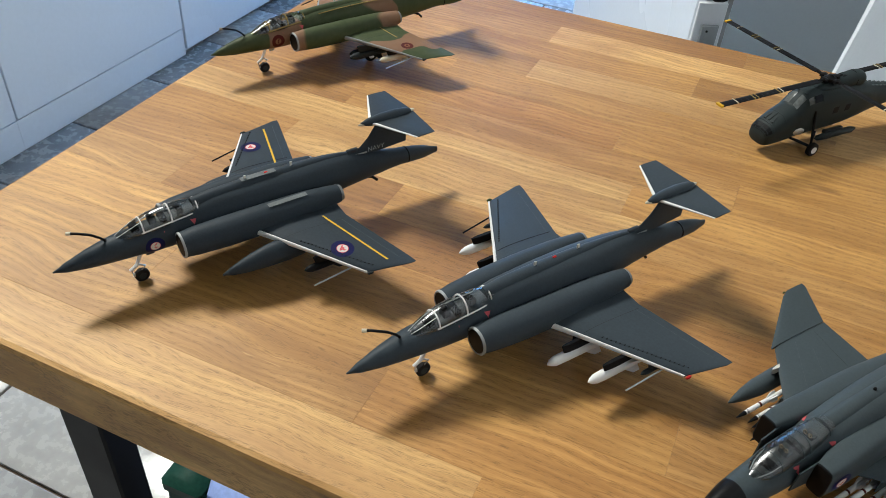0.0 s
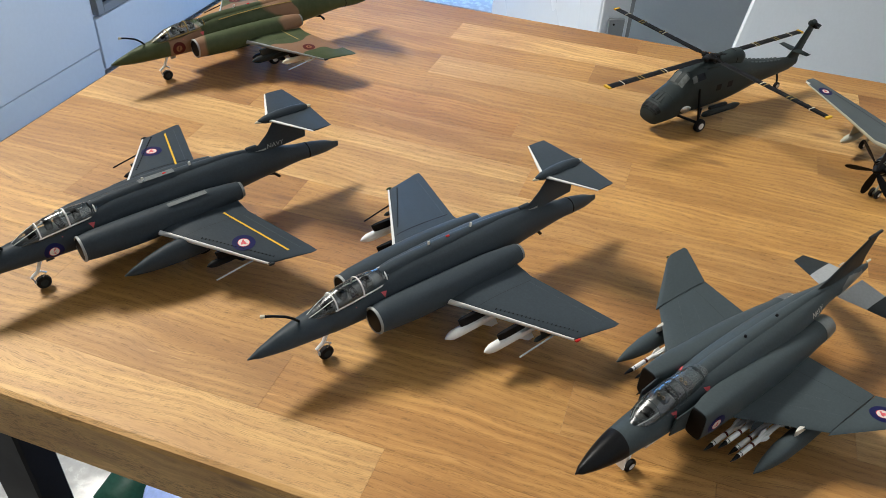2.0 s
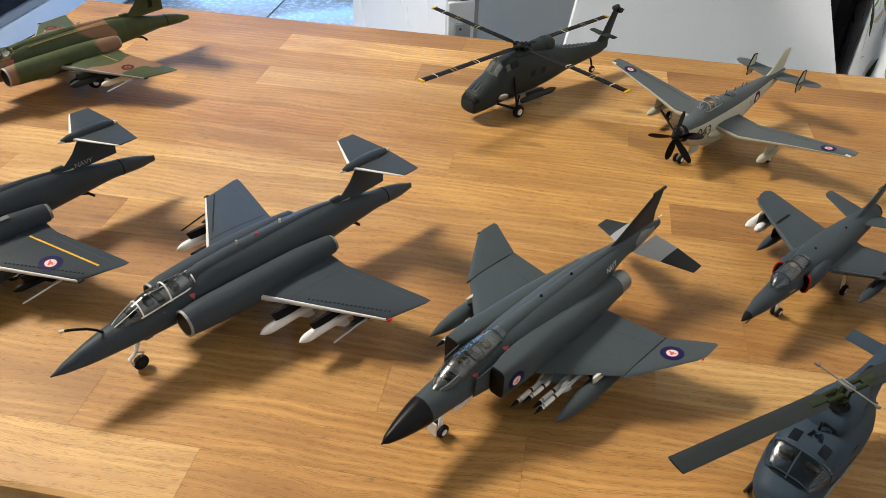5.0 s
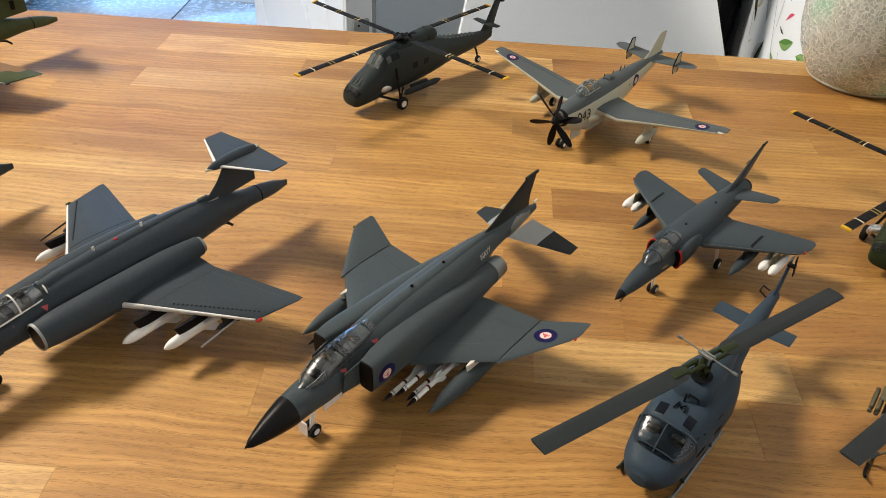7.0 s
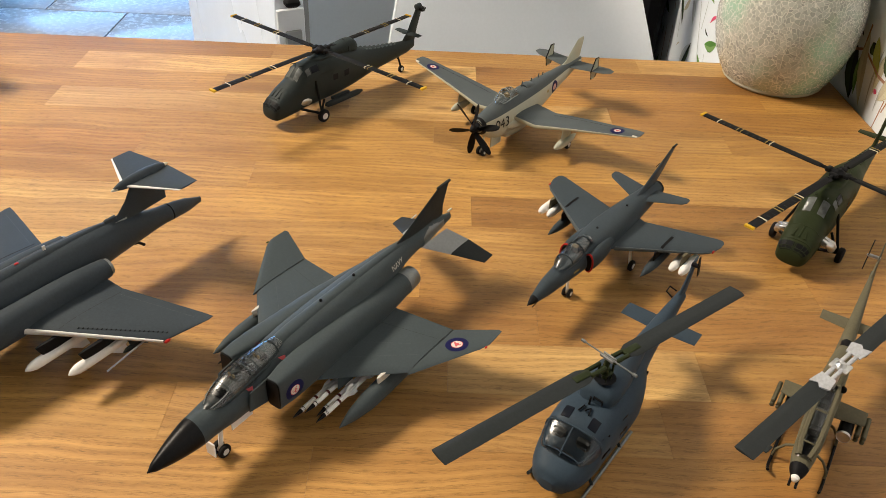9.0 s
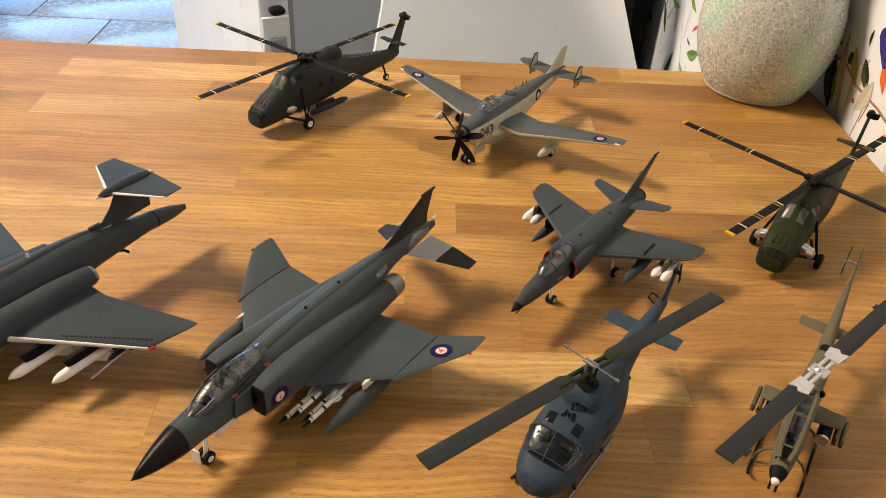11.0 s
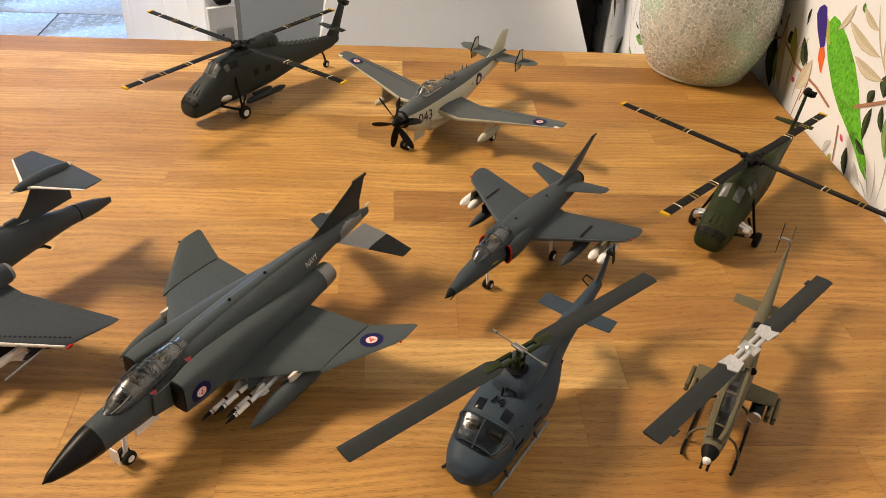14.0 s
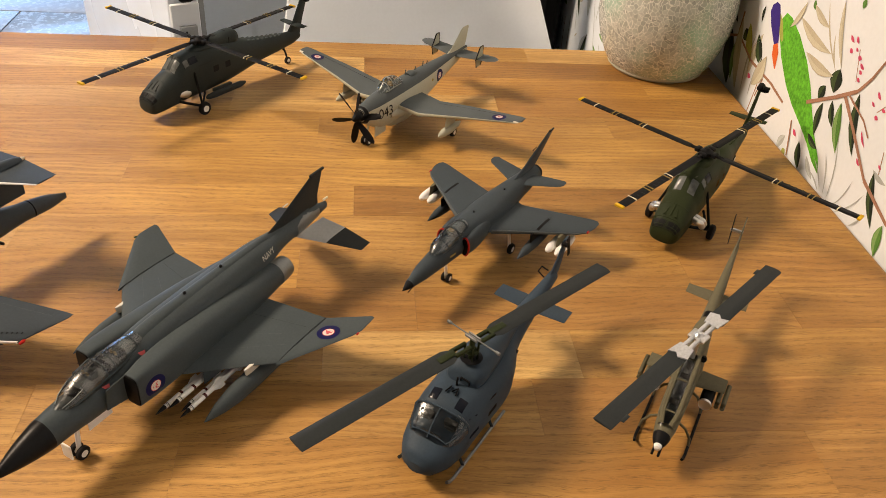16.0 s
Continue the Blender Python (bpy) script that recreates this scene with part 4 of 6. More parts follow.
# ---------------------------------------------------------------- big-nosed two-seat fighter
def naval_fighter(nose, heading, s):
    t = thing("model_jet", base(nose, heading), s, "sea-grey model fighter with black nose and drooped grey tailplanes", "model aircraft", "model aircraft on the table")
    spec = [(0, 1.9, 0.02, 0.02, 2), (0.5, 1.93, 0.25, 0.26, 2), (1.95, 2.05, 0.56, 0.58, 2), (2.7, 2.1, 0.62, 0.58, 2.1), (3.4, 2.1, 0.68, 0.60, 2.2), (5, 2.18, 0.75, 0.70, 2.2), (5.9, 2.36, 0.80, 0.84, 2.2), (7, 2.45, 0.84, 0.88, 2.2), (9, 2.52, 0.86, 0.86, 2.2), (11, 2.58, 0.8, 0.8, 2.2), (12.8, 2.68, 0.62, 0.66, 2.2), (14, 2.76, 0.42, 0.5, 2.1), (15.5, 2.76, 0.3, 0.42, 2.1), (17, 2.72, 0.18, 0.3, 2), (17.6, 2.66, 0.09, 0.2, 2)]
    part("fuselage", body(spec[2:], 28), PHANTOMGREY, t)
    part("radome", body([(0, 1.9, 0.02, 0.02, 2), (0.25, 1.915, 0.16, 0.165, 2), (0.8, 1.96, 0.33, 0.345, 2), (1.4, 2.01, 0.47, 0.49, 2), (1.98, 2.05, 0.565, 0.585, 2)], 28), RADOME, t, "satin black nose cone")
    part("spine", body([(5.9, 2.95, 0.34, 0.40, 2), (7, 3.05, 0.36, 0.38, 2), (10, 3.1, 0.34, 0.36, 2), (12.5, 3.1, 0.26, 0.32, 2), (14.5, 3.05, 0.16, 0.28, 2), (16.3, 3.0, 0.1, 0.2, 2)], 18), PHANTOMGREY, t)
    part("tail_boom", body([(15.1, 2.70, 0.36, 0.44, 2.1), (15.7, 2.72, 0.32, 0.43, 2.1), (16.9, 2.70, 0.2, 0.32, 2)], 22), BAREMETAL, t, "bare metal heat-stained tail")
    wsec = [(6.1, -1.0, 1.72, 5.5, 0.44), (8.95, -4.0, 1.66, 3.05, 0.2)]
    osec = [(8.75, -4.02, 1.67, 3.25, 0.2), (11.35, -5.7, 2.02, 1.4, 0.08), (11.75, -5.85, 2.05, 0.95, 0.04)]
    ssec = [(15.0, -0.3, 2.42, 1.95, 0.14), (15.75, -1.35, 2.08, 1.5, 0.1)]
    sout = [(15.75, -1.35, 2.08, 1.5, 0.1), (16.65, -2.6, 1.65, 0.75, 0.05)]
    trunk = [(4.7, 2.32, 0.34, 0.66, 5, -1.14), (5.4, 2.32, 0.45, 0.72, 4.2, -1.1), (7.0, 2.26, 0.58, 0.76, 2.8, -1.0), (9.5, 2.16, 0.66, 0.74, 2.5, -0.9), (11.5, 2.06, 0.62, 0.64, 2.2, -0.82), (12.9, 2.02, 0.52, 0.52, 2, -0.8)]
    for sg in (1, -1):
        def two(g):
            return g if sg == 1 else mirror(g)
        tr = part("intake_trunk", two(body(trunk, 26)), PHANTOMGREY, t)
        part("intake_mouth", two(body([(4.66, 2.32, 0.30, 0.61, 5, -1.14), (4.69, 2.32, 0.32, 0.635, 5, -1.14)], 22)), BLACK, tr)
        part("splitter_plate", two(loft([[(3.85, -0.74, 1.9), (3.95, -0.76, 2.75), (4.9, -0.80, 2.86), (4.9, -0.80, 1.74)], [(3.85, -0.79, 1.9), (3.95, -0.81, 2.75), (4.9, -0.85, 2.86), (4.9, -0.85, 1.74)]])), PHANTOMGREY, tr)
        ex = part("exhaust", lathe([(12.8, 0.54), (13.3, 0.5), (13.55, 0.46), (13.53, 0.41), (13.2, 0.38), (13.15, 0.02)], 22, "x", (0, -sg * 0.8, 2.02)), BAREMETAL, t, "dull metal jet nozzle")
        w = part("wing", two(wing(wsec)), PHANTOMGREY, t)
        part("outer_wing", two(wing(osec)), PHANTOMGREY, w)
        part("hinge_line", two(rod([(9.0, -4.0, 1.74), (10, -4.0, 1.79), (11, -4.0, 1.77), (11.95, -4.0, 1.70)], 0.010, 5)), SLATE, w)
        secs = wsec if sg == 1 else flip_y(wsec)
        part("flap_line", strip_on_wing(secs, 10.5, -sg * 1.5, 11.1, -sg * 3.8, 0.014, 0.010), SLATE, w)
        part("panel_line", strip_on_wing(secs, 8.0, -sg * 1.7, 9.9, -sg * 3.8, 0.012, 0.012), TOPGREY, w)
        part("panel_line", strip_on_wing(secs, 9.0, -sg * 1.6, 10.2, -sg * 3.2, 0.012, 0.012), TOPGREY, w)
        osecs = osec if sg == 1 else flip_y(osec)
        if sg == 1:
            roundel(t, 0.46, wing_place(osecs, 11.15, -sg * 4.72))
        tipl = lathe([(11.45, 0.01), (11.49, 0.04), (11.58, 0.04), (11.62, 0.01)], 8, "x", (0, -sg * 5.82, 2.05))
        part("tip_light", tipl, RED if sg == 1 else CAMOGREEN, w)
        sp = part("tailplane", two(wing(ssec)), LIGHTMETAL, t, "light grey metal tailplane root")
        part("tailplane_tip", two(wing(sout)), SLATE, sp, "dark grey tailplane tip")
        # stores
        tk = part("drop_tank", lathe([(5.7, 0.01), (5.95, 0.1), (6.5, 0.24), (7.3, 0.35), (8.4, 0.38), (9.6, 0.36), (10.6, 0.24), (11.2, 0.08), (11.3, 0.01)], 20, "x", (0, -sg * 3.25, 1.02)), PHANTOMGREY, t, "grey drop tank")
        part("pylon", two(wing([(8.0, -3.25, 1.3, 1.7, 0.12), (7.9, -3.25, 1.72, 1.9, 0.14)], True)), DECALWHITE, tk)
        py = part("pylon", two(wing([(7.0, -2.1, 1.2, 2.2, 0.14), (7.0, -2.1, 1.72, 2.3, 0.16)], True)), PHANTOMGREY, t)
        for dx, dy, dz in ((0.0, -0.42, 1.2), (0.35, -0.12, 1.02), (0.1, 0.2, 1.22), (-0.25, 0.5, 1.05)):
            x0, yy = 5.6 + dx, -sg * (2.1 - dy)
            m = missile(t, x0, yy, dz, 3.0, 0.095, WHITE, True, "missile")
            part("seeker", lathe([(x0 - 0.3, 0.01), (x0 - 0.1, 0.05), (x0 + 0.15, 0.085), (x0 + 0.3, 0.098)], 12, "x", (0, yy, dz)), BLACK, m)
            part("band", lathe([(x0 + 0.9, 0.098), (x0 + 0.96, 0.101), (x0 + 1.0, 0.098)], 12, "x", (0, yy, dz)), MAROON, m)
        side = [(x, z, w_ + abs(y), h, p) for x, z, w_, h, p, y in trunk]
        roundel(t, 0.42, side_place(side, 5.35, 2.25, -sg))
        part("lettering", draped(letters("NAVY", 0.22), side_place(spec, 12.75, 2.98, -sg, 0.05, sg)), DECALWHITE, t, "pale stencilled word on the spine")
        for x, z in ((4.2, 2.56), (5.8, 2.9)):
            part("warning_triangle", draped(([(-0.13, 0.09), (0.13, 0.09), (0.0, -0.17)], [(0, 1, 2)]), side_place(spec, x, z, -sg, 0.03)), PINK, t, "red warning triangle")
        part("undercarriage_leg", rod([(9.6, -sg * 2.0, 1.7), (9.6, -sg * 2.3, 0.4)], 0.09, 8), WHITE, t)
        wheel_parts(t, 9.6, -sg * 2.45, 0.40, 0.13)
        part("wheel_door", block(9.0, 10.1, -sg * 2.66 - 0.03, -sg * 2.66 + 0.03, 0.6, 1.5, 0.01), WHITE, t)
        wheel_parts(t, 2.95, -sg * 0.17, 0.27, 0.09)
    fin = [(12.4, 0, 3.05, 4.6, 0.22), (14.0, 0, 3.55, 3.0, 0.18), (16.45, 0, 4.62, 0.95, 0.08)]
    f = part("fin", wing(fin, True), SLATE, t, "dark grey swept fin")
    part("fin_tip", block(16.5, 17.5, -0.06, 0.06, 4.6, 4.74, 0.03), SLATE, f)
    part("fin_probe", rod([(14.9, 0, 4.12), (14.55, 0, 4.12)], 0.03, 6), SILVER, f)
    part("tail_light", lathe([(17.45, 0.05), (17.75, 0.05), (17.8, 0.01)], 8, "x", (0, 0, 2.98)), CREAM, t)
    hood = [(2.5, 2.58, 0.12, 0.06, 2), (3.0, 2.68, 0.40, 0.27, 2), (3.6, 2.80, 0.50, 0.46, 2), (4.6, 2.90, 0.50, 0.49, 2), (5.4, 2.98, 0.46, 0.44, 2), (6.15, 3.06, 0.34, 0.30, 2)]
    h = part("canopy", body(hood, 22), TINT, t, "smoky two-seat canopy")
    part("cockpit_floor", body([(2.9, 2.5, 0.38, 0.2, 2), (4, 2.58, 0.46, 0.24, 2), (5.8, 2.85, 0.4, 0.26, 2)], 16), SEATMAT, t)
    part("instrument_coaming", join(block(3.15, 3.5, -0.28, 0.28, 2.72, 2.92, 0.05), block(4.5, 4.75, -0.3, 0.3, 2.8, 3.08, 0.05)), BLACK, t)
    for x in (3.95, 5.15):
        st = part("seat", block(x, x + 0.3, -0.2, 0.2, 2.85, 3.2, 0.05), SEATMAT, t)
        part("headrest", block(x - 0.03, x + 0.18, -0.16, 0.16, 3.13, 3.27, 0.04), SEATMAT, st)
        for hy in (-0.1, 0.1):
            part("harness", rod([(x - 0.05, hy + 0.06 * math.cos(a), 3.22 + 0.07 * math.sin(a)) for a in [k * math.pi / 5 for k in range(11)]], 0.02, 5), HARNESS, st, "tan harness loop")
    part("canopy_frame", join(hoop(hood, 3.45, 0.004, 0.018, 0, 180), hoop(hood, 4.4, 0.004, 0.022, 0, 180), hoop(hood, 4.75, 0.004, 0.022, 0, 180), hoop(hood, 5.85, 0.004, 0.026, 0, 180), *[rail(hood, 3.0, 5.9, 4, 0.01, 0.03, sg) for sg in (1, -1)]), PHANTOMGREY, h)
    part("windscreen_frame", join(*[rail(hood, 2.7, 3.45, 42, 0.006, 0.014, sg) for sg in (1, -1)]), DECALGREY, h)
    nl = part("nose_leg", rod([(3.1, 0, 1.5), (2.95, 0, 0.3)], 0.09, 8), WHITE, t, "white nose leg")
    part("axle", rod([(2.95, -0.24, 0.27), (2.95, 0.24, 0.27)], 0.05, 8), SILVER, nl)
    part("leg_door", join(block(2.5, 2.56, -0.22, 0.22, 0.35, 1.0, 0.01), block(3.3, 4.3, -0.36, -0.31, 1.15, 1.6, 0.01)), WHITE, nl, "white gear door")
    for x in (8.6, 10.6):
        part("dorsal_light", lathe([(3.38, 0.07), (3.52, 0.06), (3.56, 0.01)], 8, "z", (x, 0, 0)), BLACK, t)
    return t


naval_fighter((0.204, 0.386), 56.6, 0.0146)


# ---------------------------------------------------------------- small single-seat attack jet
def attack_jet(nose, heading, s):
    t = thing("model_jet", base(nose, heading), s, "small blue-grey swept-wing model jet with red intakes", "model aircraft", "model aircraft on the table")
    spec = [(0.5, 1.72, 0.2, 0.2, 2), (1.4, 1.82, 0.36, 0.38, 2), (2.6, 1.86, 0.48, 0.46, 2), (3.8, 1.92, 0.58, 0.56, 2.1), (4.4, 2.0, 0.66, 0.66, 2.2), (5.0, 2.06, 0.72, 0.74, 2.3), (6.5, 2.1, 0.8, 0.72, 2.3), (8.0, 2.12, 0.72, 0.68, 2.2), (9.6, 2.14, 0.58, 0.6, 2.1), (10.8, 2.14, 0.50, 0.54, 2), (11.7, 2.14, 0.43, 0.45, 2)]
    part("fuselage", body(spec, 26), ATTACKGREY, t)
    part("nose_cone", body([(0, 1.68, 0.02, 0.02, 2), (0.2, 1.69, 0.1, 0.1, 2), (0.52, 1.72, 0.205, 0.205, 2)], 20), RADOME, t, "black nose cone")
    part("tail_pipe", lathe([(11.5, 0.44), (11.9, 0.41), (11.88, 0.36), (11.6, 0.02)], 20, "x", (0, 0, 2.14)), BLACK, t)
    wsec = [(5.3, -0.5, 2.02, 3.6, 0.36), (5.75, -0.95, 2.0, 3.0, 0.32), (8.35, -4.2, 1.88, 1.6, 0.13), (8.75, -4.5, 1.87, 1.25, 0.09), (9.3, -4.64, 1.87, 0.5, 0.04)]
    ssec = [(9.6, -0.3, 2.5, 1.4, 0.12), (10.55, -1.95, 2.56, 0.75, 0.06), (10.8, -2.1, 2.565, 0.4, 0.03)]
    for sg in (1, -1):
        def two(g):
            return g if sg == 1 else mirror(g)
        secs = wsec if sg == 1 else flip_y(wsec)
        w = part("wing", two(wing(wsec)), ATTACKGREY, t)
        part("leading_edge", two(leading_strip(wsec[1:4], 0.028, 1.1)), TOPGREY, w, "lighter grey leading edge")
        part("wing_slot", chord_line(secs, -sg * 2.6, 7.25, 8.45, 0.13, 0.02), BLACK, w, "dark wing slot")
        part("tip_light", lathe([(8.7, 0.01), (8.74, 0.05), (8.9, 0.05), (8.95, 0.01)], 8, "x", (0, -sg * 4.5, 1.87)), RED, w)
        part("tailplane", two(wing(ssec)), ATTACKGREY, t)
        part("intake", two(body([(3.95, 2.0, 0.2, 0.44, 2.2, -0.62), (4.4, 2.02, 0.28, 0.5, 2.2, -0.62), (5.2, 2.05, 0.3, 0.52, 2.2, -0.58), (6.2, 2.08, 0.2, 0.45, 2.2, -0.55)], 20)), ATTACKGREY, t)
        lip = [(3.93 + 0.25 * (1 - math.cos(a)) * 0.2, -sg * (0.62 + 0.22 * math.cos(a)), 2.0 + 0.46 * math.sin(a)) for a in [2 * math.pi * k / 20 for k in range(21)]]
        part("intake_lip", rod(lip, 0.045, 6), RED, t, "red painted intake lip")
        part("intake_mouth", two(body([(3.91, 2.0, 0.17, 0.40, 2.2, -0.62), (3.94, 2.0, 0.19, 0.43, 2.2, -0.62)], 18)), BLACK, t)
        part("drop_tank", lathe([(5.6, 0.01), (5.9, 0.1), (6.4, 0.2), (7.2, 0.26), (8.2, 0.24), (9.0, 0.12), (9.4, 0.01)], 18, "x", (0, -sg * 2.5, 1.25)), ATTACKGREY, t, "blue-grey drop tank")
        part("pylon", two(wing([(6.8, -2.5, 1.42, 1.6, 0.1), (6.7, -2.5, 1.95, 1.7, 0.12)], True)), BLACK, t)
        for dy in (-0.24, 0.24):
            part("bomb", lathe([(6.9, 0.03), (7.0, 0.14), (7.3, 0.21), (8.3, 0.21), (8.7, 0.16), (8.75, 0.02)], 16, "x", (0, -sg * 3.6 + dy, 1.34)), WHITE, t, "white rounded store")
        part("pylon", two(wing([(7.4, -3.6, 1.4, 1.2, 0.2), (7.4, -3.6, 1.92, 1.3, 0.14)], True)), DRAB, t)
        part("undercarriage_leg", rod([(7.4, -sg * 1.0, 1.9), (7.4, -sg * 1.2, 0.3)], 0.08, 8), WHITE, t)
        wheel_parts(t, 7.4, -sg * 1.3, 0.28, 0.1)
    f = part("fin", wing([(9.0, 0, 2.62, 2.6, 0.22), (10.2, 0, 2.95, 1.9, 0.18), (12.6, 0, 4.0, 0.75, 0.08), (12.95, 0, 4.12, 0.4, 0.06)], True), SEAGREY, t, "dark grey swept fin")
    part("fin_fairing", lathe([(12.8, 0.02), (12.95, 0.06), (13.4, 0.05), (13.45, 0.01)], 8, "x", (0, 0, 4.06)), BLACK, f)
    part("fin_probe", rod([(11.6, 0, 3.7), (11.2, 0, 3.66)], 0.025, 5), BLACK, f)
    hood = [(2.2, 2.34, 0.12, 0.06, 2), (2.6, 2.4, 0.36, 0.26, 2), (3.2, 2.46, 0.42, 0.42, 2), (4.0, 2.54, 0.42, 0.40, 2), (4.7, 2.62, 0.34, 0.24, 2)]
    h = part("canopy", body(hood, 20), TINT, t, "smoky canopy")
    st = part("seat", block(3.6, 3.9, -0.18, 0.18, 2.5, 2.84, 0.04), SEATMAT, t)
    part("headrest", block(3.56, 3.75, -0.13, 0.13, 2.78, 2.9, 0.03), HARNESS, st)
    part("canopy_frame", join(hoop(hood, 2.85, 0.008, 0.03, 0, 180), hoop(hood, 3.75, 0.008, 0.025, 0, 180), hoop(hood, 4.5, 0.008, 0.03, 0, 180), *[rail(hood, 2.4, 4.6, 4, 0.01, 0.03, sg) for sg in (1, -1)]), ATTACKGREY, h)
    part("nose_leg", rod([(3.4, 0, 1.5), (3.55, 0, 0.25)], 0.07, 8), WHITE, t)
    for y in (-0.13, 0.13):
        wheel_parts(t, 3.6, y, 0.23, 0.07)
    part("pitot", rod([(0.55, -0.12, 1.55), (0.25, -0.12, 1.5)], 0.025, 5), BLACK, t)
    for x, y in ((5.6, 0.0), (8.3, -0.1)):
        part("dorsal_light", lathe([(top_z(spec, x, 0) - 0.02, 0.06), (top_z(spec, x, 0) + 0.05, 0.05)], 8, "z", (x, y, 0)), BLACK, t)
    part("marking_bar", draped(([(-0.2, -0.04), (0.2, -0.04), (0.2, 0.04), (-0.2, 0.04)], [(0, 1, 2, 3)]), side_place(spec, 3.1, 2.0, -1)), DIMYELLOW, t)
    return t


attack_jet((0.395, 0.525), 52.0, 0.0146)


# ---------------------------------------------------------------- carrier turboprop
def turboprop(nose, heading, s):
    t = thing("model_propeller_plane", base(nose, heading), s, "grey and pale cream model propeller plane with folded-style fins", "model aircraft", "model aircraft on the table")
    spec = [(0.35, 2.15, 0.42, 0.45, 2), (0.8, 2.1, 0.56, 0.66, 2), (1.8, 1.9, 0.72, 1.05, 2.2), (3.2, 1.86, 0.80, 1.22, 2.3), (5.0, 1.9, 0.80, 1.22, 2.3), (7.0, 2.06, 0.7, 1.02, 2.2), (9.0, 2.3, 0.5, 0.74, 2.1), (11.0, 2.5, 0.3, 0.5, 2), (12.6, 2.65, 0.12, 0.25, 2)]

    def tone(c):
        _, zc, hw, hh, p = at_station(spec, c.x)[:5]
        return 0 if c.z > zc + hh * 0.56 else 1
    part("fuselage", body(spec, 32), [TOPGREY, SKY], t, pick=tone)
    part("belly_radome", body([(2.5, 0.98, 0.3, 0.2, 2), (3.2, 0.86, 0.62, 0.44, 2), (4.6, 0.82, 0.7, 0.5, 2), (5.6, 0.86, 0.56, 0.42, 2), (6.3, 0.98, 0.25, 0.2, 2)], 18), SKY, t)
    inner = [(3.2, -0.6, 1.95, 2.7, 0.42), (3.35, -2.2, 1.78, 2.5, 0.36)]
    outer = [(3.35, -2.2, 1.78, 2.5, 0.36), (3.9, -4.6, 2.15, 1.9, 0.24), (4.6, -8.0, 2.62, 1.05, 0.12), (4.85, -8.35, 2.66, 0.7, 0.07)]
    ssec = [(10.6, -0.15, 2.75, 1.55, 0.14), (11.15, -2.5, 2.8, 1.1, 0.09), (11.5, -2.95, 2.81, 0.5, 0.04)]
    for sg in (1, -1):
        def two(g):
            return g if sg == 1 else mirror(g)
        both = inner + outer[1:]
        secs = both if sg == 1 else flip_y(both)
        w = part("wing", two(wing(both)), TOPGREY, t)
        part("leading_edge", two(leading_strip(both, 0.018, 1.05)), SKY, w, "pale leading edge")
        roundel(t, 0.42, wing_place(secs, 4.9, -sg * 6.9))
        part("tip_patch", strip_on_wing(secs, 4.66, -sg * 7.95, 4.7, -sg * 8.25, 0.16, 0.02), DECALWHITE, w)
        part("flap_line", strip_on_wing(secs, 5.3, -sg * 2.4, 5.3, -sg * 6.9, 0.04, 0.012), BLACK, w)
        part("tailplane", two(wing(ssec)), TOPGREY, t)
        fl = part("finlet", join(two(wing([(11.1, -1.75, 2.2, 0.5, 0.06), (10.95, -1.75, 2.75, 0.95, 0.08), (11.45, -1.75, 3.55, 0.35, 0.05)], True))), SKY, t, "small pale fin on the tailplane")
        part("finlet_edge", two(rod([(11.1, -1.75, 2.2), (10.94, -1.75, 2.75), (11.44, -1.75, 3.56), (11.82, -1.75, 3.55), (11.9, -1.75, 2.75), (11.6, -1.75, 2.2)], 0.045, 5)), BLACK, fl)
        part("exhaust_fairing", two(body([(2.5, 1.6, 0.1, 0.15, 2, -0.72), (3.2, 1.55, 0.3, 0.32, 2, -0.78), (4.6, 1.5, 0.34, 0.34, 2, -0.82), (5.3, 1.48, 0.2, 0.22, 2, -0.9)], 16)), SKY, t)
        part("exhaust_pipe", lathe([(5.2, 0.2), (5.45, 0.2), (5.44, 0.15), (5.3, 0.01)], 14, "x", (0, -sg * 0.9, 1.48)), BLACK, t)
        tk = part("wing_tank", lathe([(3.0, 0.01), (3.2, 0.14), (3.6, 0.24), (4.3, 0.28), (5.1, 0.2), (5.6, 0.04)], 16, "x", (0, -sg * 3.9, 1.0)), SKY, t, "pale pod under the wing")
        part("pylon", two(wing([(3.7, -3.9, 1.2, 1.2, 0.1), (3.8, -3.9, 1.95, 1.4, 0.12)], True)), SKY, tk)
        part("undercarriage_leg", rod([(5.3, -sg * 3.3, 1.9), (5.3, -sg * 3.5, 0.34)], 0.08, 8), SKY, t)
        wheel_parts(t, 5.3, -sg * 3.62, 0.3, 0.11)
        wheel_parts(t, 1.0, -sg * 0.17, 0.27, 0.09)
        roundel(t, 0.42, side_place(spec, 8.3, 2.25, -sg))
        part("lettering", draped(letters("043", 0.62), side_place(spec, 2.0, 2.0, -sg, 0.03, sg)), BLACK, t, "black painted side number")
        part("hatch_disc", draped(([(0.1 * math.cos(a), 0.1 * math.sin(a)) for a in [k * math.pi / 6 for k in range(12)]], [tuple(range(12))]), side_place(spec, 7.3, 2.3, -sg)), DIMYELLOW, t)
    f = part("fin", wing([(9.4, 0, 2.75, 2.9, 0.24), (10.6, 0, 3.2, 1.9, 0.2), (11.75, 0, 4.2, 1.0, 0.1), (11.95, 0, 4.32, 0.7, 0.06)], True), SKY, t, "pale cream fin")
    # twin three-bladed airscrews on one axis
    sp = part("spinner", lathe([(-0.35, 0.01), (-0.3, 0.1), (-0.1, 0.22), (0.15, 0.3), (0.42, 0.34)], 20, "x", (0, 0, 2.15)), BLACK, t, "black spinner")
